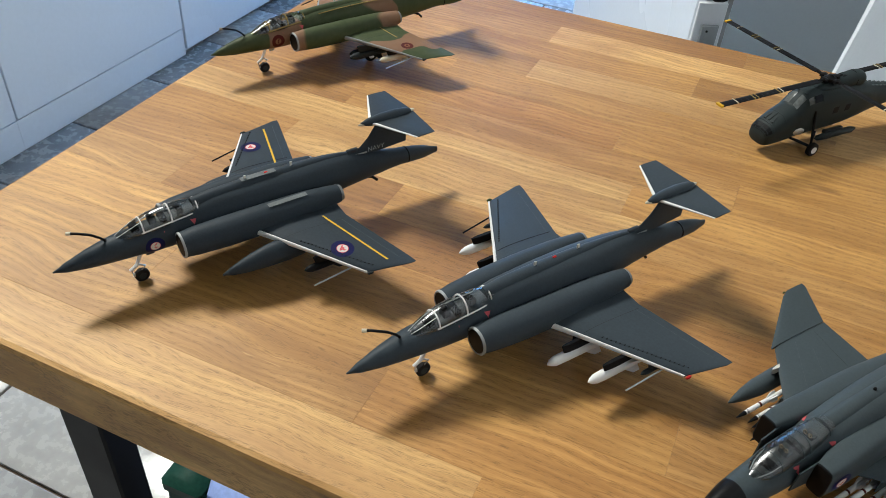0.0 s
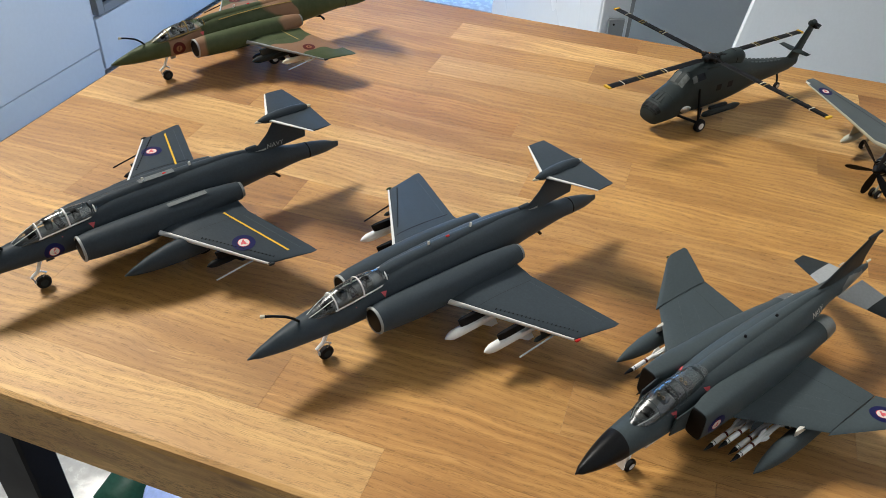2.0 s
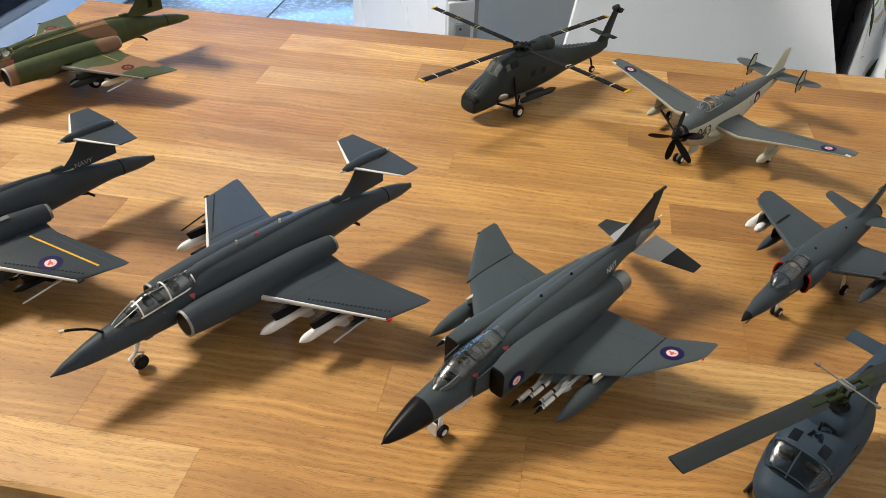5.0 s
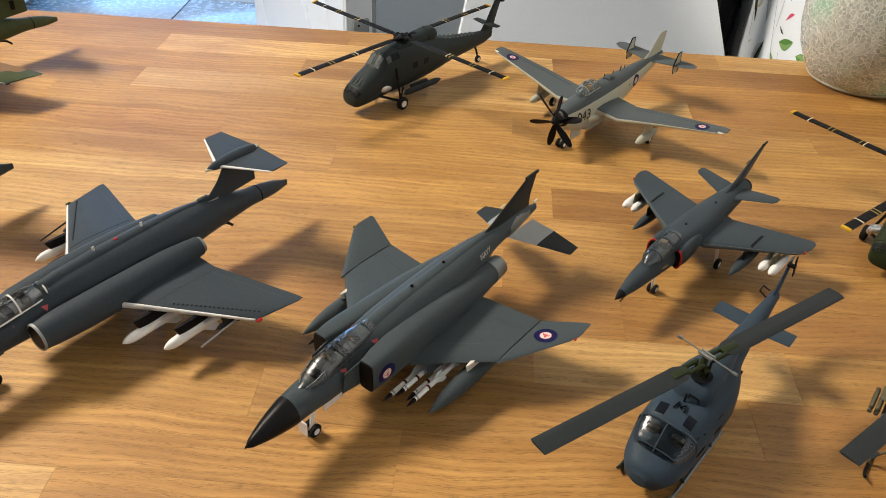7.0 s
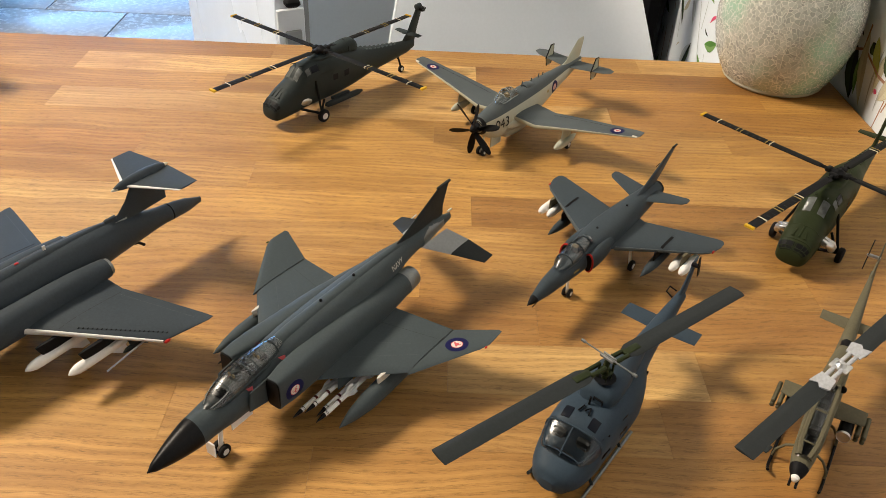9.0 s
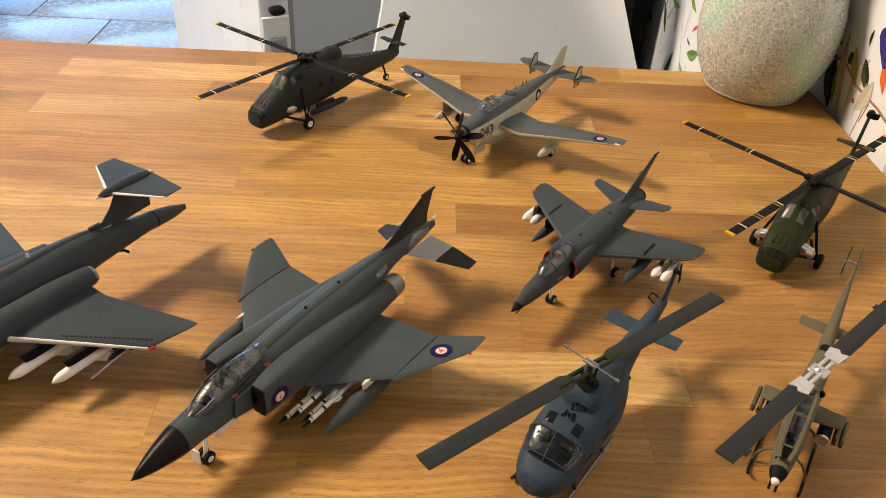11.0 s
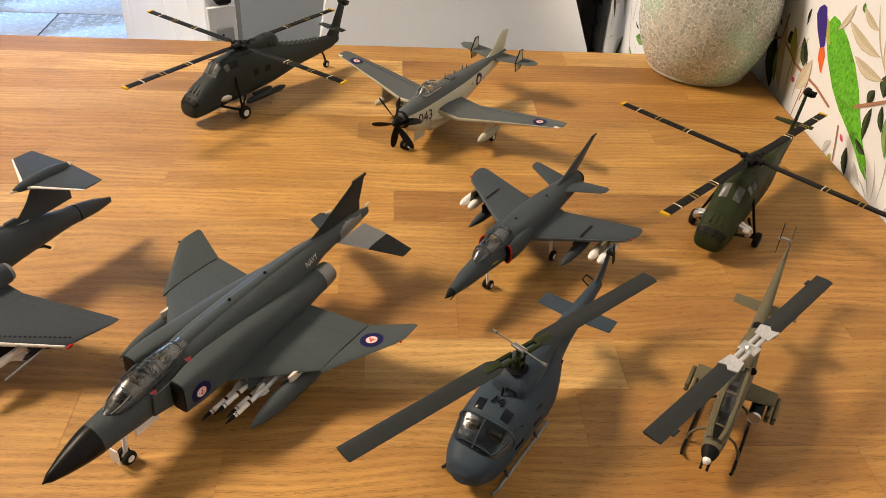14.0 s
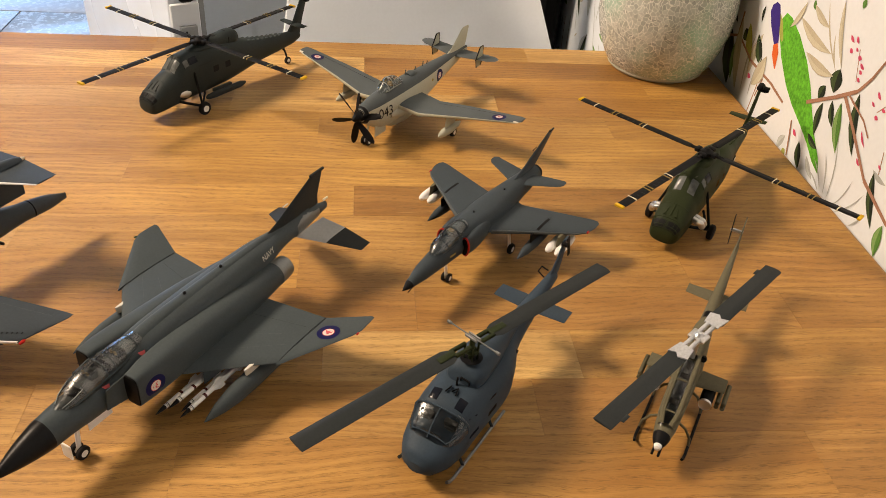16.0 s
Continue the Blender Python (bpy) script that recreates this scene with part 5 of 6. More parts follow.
    part("cowl_ring", lathe([(0.36, 0.34), (0.32, 0.42), (0.42, 0.475), (0.6, 0.55)], 26, "x", (0, 0, 2.14)), BLACK, t)
    for k in range(6):
        x0 = 0.12 if k % 2 else -0.12
        sect = []
        for r, c in ((0.2, 0.10), (0.5, 0.16), (1.0, 0.21), (1.45, 0.19), (1.72, 0.12), (1.8, 0.04)):
            tw = 0.75 - 0.3 * r / 1.8
            sect.append([(x0 + c * math.cos(a) * math.sin(tw) + 0.02 * math.sin(a), c * math.cos(a) * math.cos(tw), r) for a in [2 * math.pi * j / 10 for j in range(10)]])
        part("blade", turned(loft(sect), pose(0, 0, 2.15, 10 + 60 * k)), BLACK, sp)
    hood = [(2.2, 2.95, 0.12, 0.08, 2), (2.7, 3.02, 0.40, 0.40, 2), (3.1, 3.08, 0.44, 0.60, 2), (3.8, 3.08, 0.42, 0.52, 2), (4.3, 3.04, 0.32, 0.26, 2)]
    h = part("canopy", body(hood, 20), CANOPY, t, "clear pilot canopy")
    part("canopy_frame", join(hoop(hood, 2.75, 0.008, 0.03, 0, 180), hoop(hood, 3.15, 0.008, 0.03, 0, 180), *[rail(hood, 2.5, 4.1, 5, 0.01, 0.03, q) for q in (1, -1)]), DECALGREY, h)
    part("seat", block(3.3, 3.55, -0.16, 0.16, 2.9, 3.3, 0.04), HARNESS, t)
    for x, hgt in ((5.2, 0.34), (6.3, 0.22), (7.2, 0.3), (7.7, 0.2)):
        part("aerial", rod([(x, 0.1, top_z(spec, x, 0.1) - 0.03), (x + 0.05, 0.1, top_z(spec, x, 0.1) + hgt)], 0.035, 6), TOPGREY, t)
    part("rear_hatch", body([(5.3, 3.05, 0.26, 0.16, 2), (5.7, 3.08, 0.32, 0.2, 2), (6.2, 3.0, 0.26, 0.14, 2)], 14), TOPGREY, t)
    nl = part("nose_leg", rod([(1.2, 0, 1.3), (1.0, 0, 0.3)], 0.07, 8), SKY, t)
    part("leg_door", block(1.4, 2.5, -0.38, -0.33, 0.45, 1.15, 0.01), SKY, nl)
    part("axle", rod([(1.0, -0.22, 0.27), (1.0, 0.22, 0.27)], 0.05, 6), SILVER, nl)
    return t


turboprop((0.3656, 0.746), 53.3, 0.0141)


# ---------------------------------------------------------------- helicopters
def rotor(parent, x, z, radius, chord, angle, count, mat, stripes=True, root=0.9, thick=0.09, cone=0.0):
    for k in range(count):
        m = pose(x, 0, z, 0, -cone, angle + 360 / count * k)
        plan = [(root, -chord / 2), (radius, -chord / 2), (radius, chord / 2), (root, chord / 2)]
        v = loft([[(r, c * f, th) for c, th in ((-chord * 0.5, 0), (-chord * 0.38, thick * 0.5), (-chord * 0.1, thick * 0.55), (chord * 0.5, 0.015), (chord * 0.5, -0.015), (-chord * 0.1, -thick * 0.4), (-chord * 0.38, -thick * 0.4))] for r, f in ((root, 0.75), (root + 0.12, 1), (radius - 0.02, 1), (radius, 0.9))])
        b = part("rotor_blade", turned(v, m), mat, parent)
        if stripes:
            for q in (0.46, 0.49, 0.68, 0.71, 0.86):
                r = radius * q
                part("stripe", turned(slab([(r, -chord * 0.51), (r + 0.055, -chord * 0.51), (r + 0.055, chord * 0.505), (r, chord * 0.505)], -thick * 0.5, thick * 0.64), m), CREAM if q in (0.46, 0.86) else DIMYELLOW, b, "yellow blade stripe")
            part("blade_tip", turned(block(radius - 0.16, radius + 0.012, -chord * 0.51, chord * 0.51, -0.05, 0.065, 0.01), m), YELLOW, b, "yellow blade tip")
            for q in range(9):
                r = radius * (0.5 + 0.045 * q)
                part("blade_rib", turned(slab([(r, 0), (r + 0.04, 0), (r + 0.04, chord * 0.45), (r, chord * 0.45)], 0.02, 0.055), m), SLATE, b)
        part("blade_arm", turned(rod([(0.15, 0, 0.0), (root + 0.1, 0, 0)], 0.09, 8), m), BLACK, parent)
        part("damper", turned(block(0.35, 0.62, -0.2, 0.2, -0.12, 0.12, 0.04), m), BLACK, parent)
    part("rotor_head", lathe([(z - 0.4, 0.16), (z - 0.2, 0.2), (z - 0.1, 0.36), (z + 0.06, 0.36), (z + 0.12, 0.2), (z + 0.24, 0.12), (z + 0.26, 0.02)], 18, "z", (x, 0, 0)), BLACK, parent)


def transport_helicopter(nose, heading, s, mat, label, blade_angle, radius, olive=False):
    t = thing("model_helicopter", base(nose, heading), s, label, "model helicopter", "model aircraft on the table")
    spec = [(0, 1.05, 0.42, 0.24, 2.6), (0.05, 1.06, 0.62, 0.42, 2.8), (0.2, 1.10, 0.74, 0.55, 2.9), (0.45, 1.2, 0.80, 0.66, 2.9), (0.9, 1.36, 0.86, 0.82, 2.8), (1.5, 1.54, 0.90, 0.98, 2.7), (1.95, 1.66, 0.92, 1.08, 2.6), (2.15, 1.80, 0.93, 1.2, 2.5), (2.45, 1.95, 0.94, 1.34, 2.5), (2.75, 2.05, 0.94, 1.42, 2.5), (3.5, 2.1, 0.94, 1.46, 2.5), (4.6, 2.13, 0.94, 1.46, 2.5), (6.2, 2.12, 0.92, 1.34, 2.6), (7.4, 2.06, 0.84, 1.14, 2.5), (9.2, 1.96, 0.58, 0.84, 2.3), (11, 1.86, 0.40, 0.64, 2.2), (12.8, 1.82, 0.26, 0.46, 2), (13.5, 1.88, 0.14, 0.3, 2)]
    part("fuselage", body(spec, 34), mat, t)
    part("rotor_pylon", body([(3.5, 3.45, 0.3, 0.12, 2), (3.9, 3.5, 0.5, 0.2, 2), (4.6, 3.5, 0.54, 0.22, 2), (5.5, 3.46, 0.5, 0.22, 2), (6.4, 3.36, 0.3, 0.16, 2)], 18), mat, t)
    if not olive:
        hump = part("engine_hump", body([(5.0, 3.45, 0.36, 0.28, 2.4), (5.3, 3.52, 0.46, 0.4, 2.4), (6.3, 3.55, 0.48, 0.46, 2.4), (6.7, 3.55, 0.50, 0.5, 2.4), (7.2, 3.5, 0.48, 0.5, 2.3), (7.5, 3.42, 0.34, 0.38, 2)], 22), mat, t, "rounded radome hump behind the rotor")
        part("hump_seam", lathe([(6.52, 0.50), (6.56, 0.515), (6.6, 0.50)], 24, "x", (0, 0, 3.55)), BLACK, hump)
    # cockpit windows let into the hull
    for q in (1, -1):
        # the front panes carry their reflection as a paler grey
        part("windscreen", patch(spec, 1.97, 2.5, 60, 84, q), GLAREPANE, t, "windscreen pane, reflection put into its grey")
        part("side_window", patch(spec, 2.62, 2.95, 34, 56, q), GLAREPANE, t, "cockpit side window")
        part("side_window", patch(spec, 3.05, 3.6, 34, 56, q), DARKGLASS, t, "dark sliding window")
        part("window_frame", join(*[rod([patch(spec, x, x + 0.01, 33, 57, q, 0.02)[0][k] for k in range(6)], 0.022, 5) for x in (2.58, 3.0, 3.65)]), mat, t)
    # chin grille: dark mesh behind a few bars
    for q in (1, -1):
        g = part("chin_grille", patch(spec, 0.04, 0.36, 26, 89.5, q), BLACK, t, "dark nose grille")
        part("grille_bar", join(*[rod([patch(spec, 0.04, 0.36, a, a + 1, q, 0.02)[0][k * 6] for k in range(6)], 0.013, 5) for a in (48, 68, 88)]), mat, g)
        part("grille_bar", rod([patch(spec, 0.15, 0.16, 26, 89, q, 0.02)[0][k] for k in range(6)], 0.017, 5), mat, g)
    part("nose_ridge", join(hoop(spec, 0.48, 0.0, 0.03, 28, 152), rod([(0.6, 0, 1.98), (1.15, 0, 2.31)], 0.05, 6), hoop(spec, 1.2, -0.01, 0.025, 35, 145)), mat, t)
    for y in (-0.3, 0.3):
        part("nose_catch", join(rod([(0.62, y, top_z(spec, 0.62, y)), (0.95, y * 0.8, top_z(spec, 0.95, y * 0.8))], 0.04, 6), block(0.56, 0.68, y - 0.07, y + 0.07, top_z(spec, 0.62, y) - 0.03, top_z(spec, 0.62, y) + 0.06, 0.02)), mat, t)
    for sg in (1, -1):
        if olive:
            for k in range(2):
                part("exhaust_stack", rod([(1.75 + 0.3 * k, -sg * 0.82, 1.55), (1.68 + 0.3 * k, -sg * 1.15, 1.5), (1.8 + 0.3 * k, -sg * 1.32, 1.4), (2.02 + 0.3 * k, -sg * 1.38, 1.12)], 0.17, 12), SILVER, t, "silver exhaust stub")
        else:
            part("exhaust_port", body([(1.9, 1.35, 0.06, 0.12, 2, -sg * 0.84), (2.1, 1.35, 0.12, 0.22, 2, -sg * 0.86), (2.5, 1.3, 0.12, 0.22, 2, -sg * 0.9), (2.75, 1.28, 0.04, 0.1, 2, -sg * 0.92)], 14), SILVER, t, "silver exhaust port")
            part("torpedo", lathe([(3.6, 0.02), (3.8, 0.16), (4.3, 0.2), (6.6, 0.2), (7.0, 0.08)], 14, "x", (0, -sg * 1.2, 0.72)), SLATE, t, "dark slim store beside the cabin")
            part("store_rack", block(4.4, 5.9, -sg * 1.05 - 0.12, -sg * 1.05 + 0.12, 0.82, 1.05, 0.03), SLATE, t)
        part("undercarriage_strut", join(rod([(3.2, -sg * 0.9, 2.5), (3.0, -sg * 1.55, 0.6)], 0.075, 8), rod([(1.9, -sg * 0.8, 0.95), (3.0, -sg * 1.5, 0.5)], 0.09, 8), rod([(3.9, -sg * 0.85, 0.95), (3.0, -sg * 1.5, 0.45)], 0.07, 8)), BLACK, t)
        wheel_parts(t, 3.0, -sg * 1.72, 0.42, 0.15, WHITE if not olive else BLACK)
        win = ([(-0.22, -0.2), (0.22, -0.2), (0.22, 0.2), (-0.22, 0.2)], [(0, 1, 2, 3)])
        for x in (4.9, 5.9):
            part("cabin_window", draped(win, side_place(spec, x, 2.25, -sg, 0.02)), DARKGLASS, t, "small square cabin window")
        part("door_outline", draped(([(-0.55, -0.75), (-0.5, -0.75), (-0.5, 0.7), (0.5, 0.7), (0.5, -0.75), (0.55, -0.75), (0.55, 0.75), (-0.55, 0.75)], [(0, 1, 2, 7), (2, 3, 6, 7), (3, 4, 5, 6)]), side_place(spec, 4.2, 2.05, -sg, 0.012)), SLATE, t)
        part("stabiliser", (lambda g2: g2 if sg == 1 else mirror(g2))(wing([(12.6, -0.1, 2.75, 0.75, 0.1), (12.75, -1.1, 2.77, 0.5, 0.06)])), mat, t)
        for k in range(8):
            part("boom_louvre", block(8.3 + 0.42 * k, 8.52 + 0.42 * k, -sg * (0.3 - 0.02 * k) - 0.05, -sg * (0.3 - 0.02 * k) + 0.05, top_z(spec, 8.4 + 0.42 * k, 0.3 - 0.02 * k) - 0.02, top_z(spec, 8.4 + 0.42 * k, 0.3 - 0.02 * k) + 0.035, 0.01), mat if olive else TOPGREY, t)
    part("tail_pylon", wing([(12.0, 0, 1.9, 1.6, 0.26), (12.9, 0, 2.9, 1.0, 0.2), (13.75, 0, 4.3, 0.7, 0.18), (13.95, 0, 4.5, 0.4, 0.1)], True), mat, t)
    hub = part("tail_rotor_hub", lathe([(-0.5, 0.03), (-0.48, 0.14), (-0.3, 0.2), (0.1, 0.18), (0.14, 0.02)], 14, "y", (14.1, 0, 4.3)), BLACK, t)
    part("gearbox", join(lathe([(13.7, 0.05), (13.8, 0.2), (14.2, 0.22), (14.35, 0.08)], 14, "x", (0, 0.0, 4.42)), rod([(14.1, -0.45, 4.2), (14.1, -0.45, 4.5)], 0.06, 6), rod([(13.95, -0.45, 4.3), (14.3, -0.45, 4.36)], 0.06, 6)), BLACK if olive else mat, t)
    part("tail_strut", join(rod([(11.7, 0, 1.4), (12.0, 0, 1.05), (12.15, 0, 0.65)], 0.07, 8), rod([(11.9, 0, 1.3), (12.25, 0, 0.3)], 0.06, 8)), BLACK, t)
    wheel_parts(t, 12.25, 0, 0.26, 0.1)
    rotor(t, 4.6, 3.92, radius, 0.46, blade_angle, 4, BLACK)
    for sg in (1, -1):
        part("pitot", rod([(2.7, sg * 0.3, 3.4), (2.5, sg * 0.32, 3.5), (2.3, sg * 0.32, 3.5)], 0.025, 5), mat, t)
    return t


transport_helicopter((0.1846, 0.790), 51, 0.0143, HELIGREY, "dark slate-grey model transport helicopter with yellow-banded blades", 1, 8.6)
transport_helicopter((0.5865, 0.6005), 51, 0.0143, OLIVE, "olive green model transport helicopter with silver exhausts", -10, 8.2, True)


def utility_helicopter(nose, heading, s):
    t = thing("model_helicopter", base(nose, heading), s, "blue-grey model utility helicopter on skids with broad two-blade rotor", "model helicopter", "model aircraft on the table")
    spec = [(0, 0.98, 0.3, 0.22, 2.2), (0.2, 1.02, 0.66, 0.46, 2.3), (0.75, 1.1, 0.98, 0.64, 2.5), (1.45, 1.25, 1.14, 0.76, 2.7), (1.72, 1.42, 1.17, 1.0, 2.8), (2.2, 1.56, 1.18, 1.1, 2.8), (3.6, 1.6, 1.2, 1.12, 3), (4.8, 1.62, 1.18, 1.1, 3), (5.6, 1.8, 0.95, 0.9, 2.6), (6.4, 2.02, 0.6, 0.62, 2.3), (7.6, 2.18, 0.44, 0.46, 2.2), (9.4, 2.38, 0.32, 0.36, 2.1), (10.8, 2.56, 0.2, 0.28, 2)]
    part("fuselage", body(spec, 30), BLUEGREY, t)
    hood = [(0.74, 1.66, 0.45, 0.08, 2.4), (0.9, 1.66, 0.80, 0.24, 2.6), (1.25, 1.70, 0.99, 0.46, 2.8), (1.6, 1.80, 1.08, 0.56, 2.9), (1.78, 1.82, 1.12, 0.6, 2.9)]
    h = part("windscreen", body(hood, 28), CANOPY, t, "clear two-pane windscreen")
    part("windscreen_frame", join(rail(hood, 0.78, 1.72, 89, 0.0, 0.03, 1), hoop(hood, 1.70, 0.0, 0.04, 0, 180), hoop(hood, 0.88, 0.0, 0.025, 20, 160), *[rail(hood, 0.86, 1.7, 30, 0.0, 0.03, q) for q in (1, -1)]), BLUEGREY, h)
    part("cockpit_floor", body([(0.8, 1.48, 0.65, 0.16, 2.4), (1.3, 1.5, 0.9, 0.26, 2.6), (1.7, 1.55, 0.95, 0.4, 2.6)], 18), SEATMAT, t)
    part("instrument_panel", block(0.9, 1.05, -0.4, 0.4, 1.7, 1.84, 0.04), SEATMAT, t)
    for y in (-0.48, 0.48):
        st = part("seat", block(1.4, 1.62, y - 0.25, y + 0.25, 1.75, 2.26, 0.06), SEATMAT, t)
        part("seat_frame", block(1.34, 1.42, y - 0.18, y + 0.18, 1.8, 2.05, 0.03), SEATMAT, st)
        part("roof_window", patch(spec, 1.86, 2.28, 62, 79, 1 if y > 0 else -1, 0.014), DARKGLASS, t, "dark flush roof window")
        side = [(-0.32, -0.32), (0.3, -0.32), (0.3, 0.36), (-0.12, 0.36)]
        for cx in (2.0, 3.3):
            part("door_window", draped((side, [(0, 1, 2, 3)]), side_place(spec, cx, 1.9, 1 if y > 0 else -1, 0.015)), DARKGLASS, t, "dark side window")
        part("door_outline", draped(([(-0.62, -0.8), (-0.58, -0.8), (-0.58, 0.75), (-0.62, 0.75)], [(0, 1, 2, 3)]), side_place(spec, 3.3, 1.6, 1 if y > 0 else -1, 0.012)), SLATE, t)
    part("engine_cowl", body([(2.85, 2.62, 0.4, 0.14, 2.4), (3.0, 2.76, 0.62, 0.34, 2.4), (3.3, 2.86, 0.74, 0.5, 2.4), (4.2, 2.9, 0.74, 0.52, 2.3), (5.2, 2.76, 0.58, 0.44, 2.2), (6.3, 2.6, 0.38, 0.34, 2.1), (6.9, 2.5, 0.3, 0.24, 2)], 22), BLUEGREY, t)
    part("cowl_opening", lathe([(3.28, 0.30), (3.42, 0.42), (3.425, 0.38), (3.425, 0.02)], 18, "z", (3.55, 0, 0)), BLACK, t, "dark mast opening")
    part("exhaust", lathe([(6.6, 0.24), (7.15, 0.22), (7.13, 0.18), (6.9, 0.01)], 16, "x", (0, 0, 2.62)), BLACK, t)
    for sg in (1, -1):
        part("cowl_intake", block(4.25, 4.6, -sg * 0.6 - 0.06, -sg * 0.6 + 0.06, 2.85, 3.12, 0.04), BLACK, t)
        part("side_light", lathe([(-0.06, 0.08), (0.06, 0.08)], 10, "y", (6.0, -sg * 0.72, 2.2)), BLACK, t)
        part("skid", rod([(0.6, -sg * 1.0, 0.26), (0.8, -sg * 1.02, 0.12), (1.05, -sg * 1.03, 0.07), (4.9, -sg * 1.03, 0.07)], 0.065, 8), SLATE if sg == -1 else BAREMETAL, t, "landing skid")
        for x in (1.7, 3.9):
            part("skid_strut", rod([(x, -sg * 0.6, 0.55), (x, -sg * 0.85, 0.42), (x, -sg * 1.03, 0.08)], 0.06, 8), SLATE, t)
        part("elevator", (lambda g2: g2 if sg == 1 else mirror(g2))(wing([(8.35, -0.2, 2.32, 0.95, 0.1), (8.45, -1.6, 2.32, 0.85, 0.06)])), BLUEGREY, t)
    for x in (2.9, 3.15):
        part("roof_aerial", rod([(x, -0.35, 2.7), (x, -0.35, 2.88), (x, 0.0, 2.92), (x, 0.0, 2.74)] if x < 3 else [(x - 0.45, 0.05, 2.7), (x - 0.4, 0.05, 3.02)], 0.045, 6), BLACK, t)
    part("roof_marks", join(rod([(2.2, -0.2, 2.72), (2.55, -0.12, 2.73), (2.3, 0.0, 2.73), (2.55, 0.14, 2.73), (2.2, 0.2, 2.72)], 0.035, 5)), BLACK, t)
    part("tail_fin", wing([(10.1, 0, 2.5, 1.3, 0.2), (10.9, 0, 3.3, 0.8, 0.14), (11.4, 0, 4.05, 0.55, 0.1)], True), BLUEGREY, t)
    part("tail_guard", rod([(10.2, 0.18, 2.75), (10.25, 0.5, 2.9), (10.6, 0.5, 2.95), (10.6, 0.18, 2.85)], 0.035, 6), BLACK, t)
    tr = part("tail_rotor_hub", lathe([(-0.3, 0.02), (-0.28, 0.1), (0.05, 0.1)], 10, "y", (11.35, 0, 3.9)), BLACK, t)
    for k in range(2):
        part("tail_rotor_blade", turned(block(0.05, 0.6, -0.02, 0.02, -0.1, 0.1, 0.01), pose(11.35, -0.25, 3.9, 0, 70 + 180 * k, 0)), BLACK, tr)
    # mast, hub and stabiliser bar
    part("mast", join(rod([(3.5, 0, 3.1), (3.5, 0, 4.3)], 0.1, 10), *[rod([(3.5 + dx, dy, 3.35), (3.5 + dx * 0.8, dy * 1.1, 3.75), (3.5 + dx * 1.2, dy, 4.1)], 0.045, 6) for dx, dy in ((0.18, 0.14), (-0.18, -0.14), (0.1, -0.2), (-0.12, 0.2))], lathe([(3.68, 0.2), (3.76, 0.26), (3.84, 0.2)], 14, "z", (3.5, 0, 0))), OLIVE, t, "olive rotor mast and linkages")
    for k in range(2):
        m = pose(3.5, 0, 4.12, 0, 0, -17 + 180 * k)
        v = loft([[(r, c * f, th) for c, th in ((-0.36, 0), (-0.26, 0.05), (-0.05, 0.06), (0.36, 0.012), (0.36, -0.012), (-0.05, -0.04), (-0.26, -0.04))] for r, f in ((0.95, 0.7), (1.2, 1), (7.3, 1), (7.32, 0.9))])
        b = part("rotor_blade", turned(v, m), SLATE, t, "broad dark rotor blade")
        part("blade_grip", turned(join(block(0.2, 0.95, -0.2, -0.08, -0.09, 0.09, 0.03), block(0.2, 0.95, 0.08, 0.2, -0.09, 0.09, 0.03), block(0.85, 1.6, -0.14, 0.14, -0.06, 0.085, 0.02)), m), OLIVE, b)
    bar = pose(3.5, 0, 4.4, 0, 6, 73)
    part("stabiliser_bar", turned(join(rod([(-1.25, 0, 0), (1.25, 0, 0)], 0.03, 6), rod([(-1.3, 0, 0), (-1.12, 0, 0)], 0.06, 8), rod([(1.12, 0, 0), (1.3, 0, 0)], 0.06, 8), block(-0.3, 0.3, -0.12, -0.06, -0.06, 0.06, 0.02), block(-0.3, 0.3, 0.06, 0.12, -0.06, 0.06, 0.02)), bar), BAREMETAL, t, "thin metal stabiliser bar")
    return t


utility_helicopter((0.396, 0.398), 54, 0.0145)


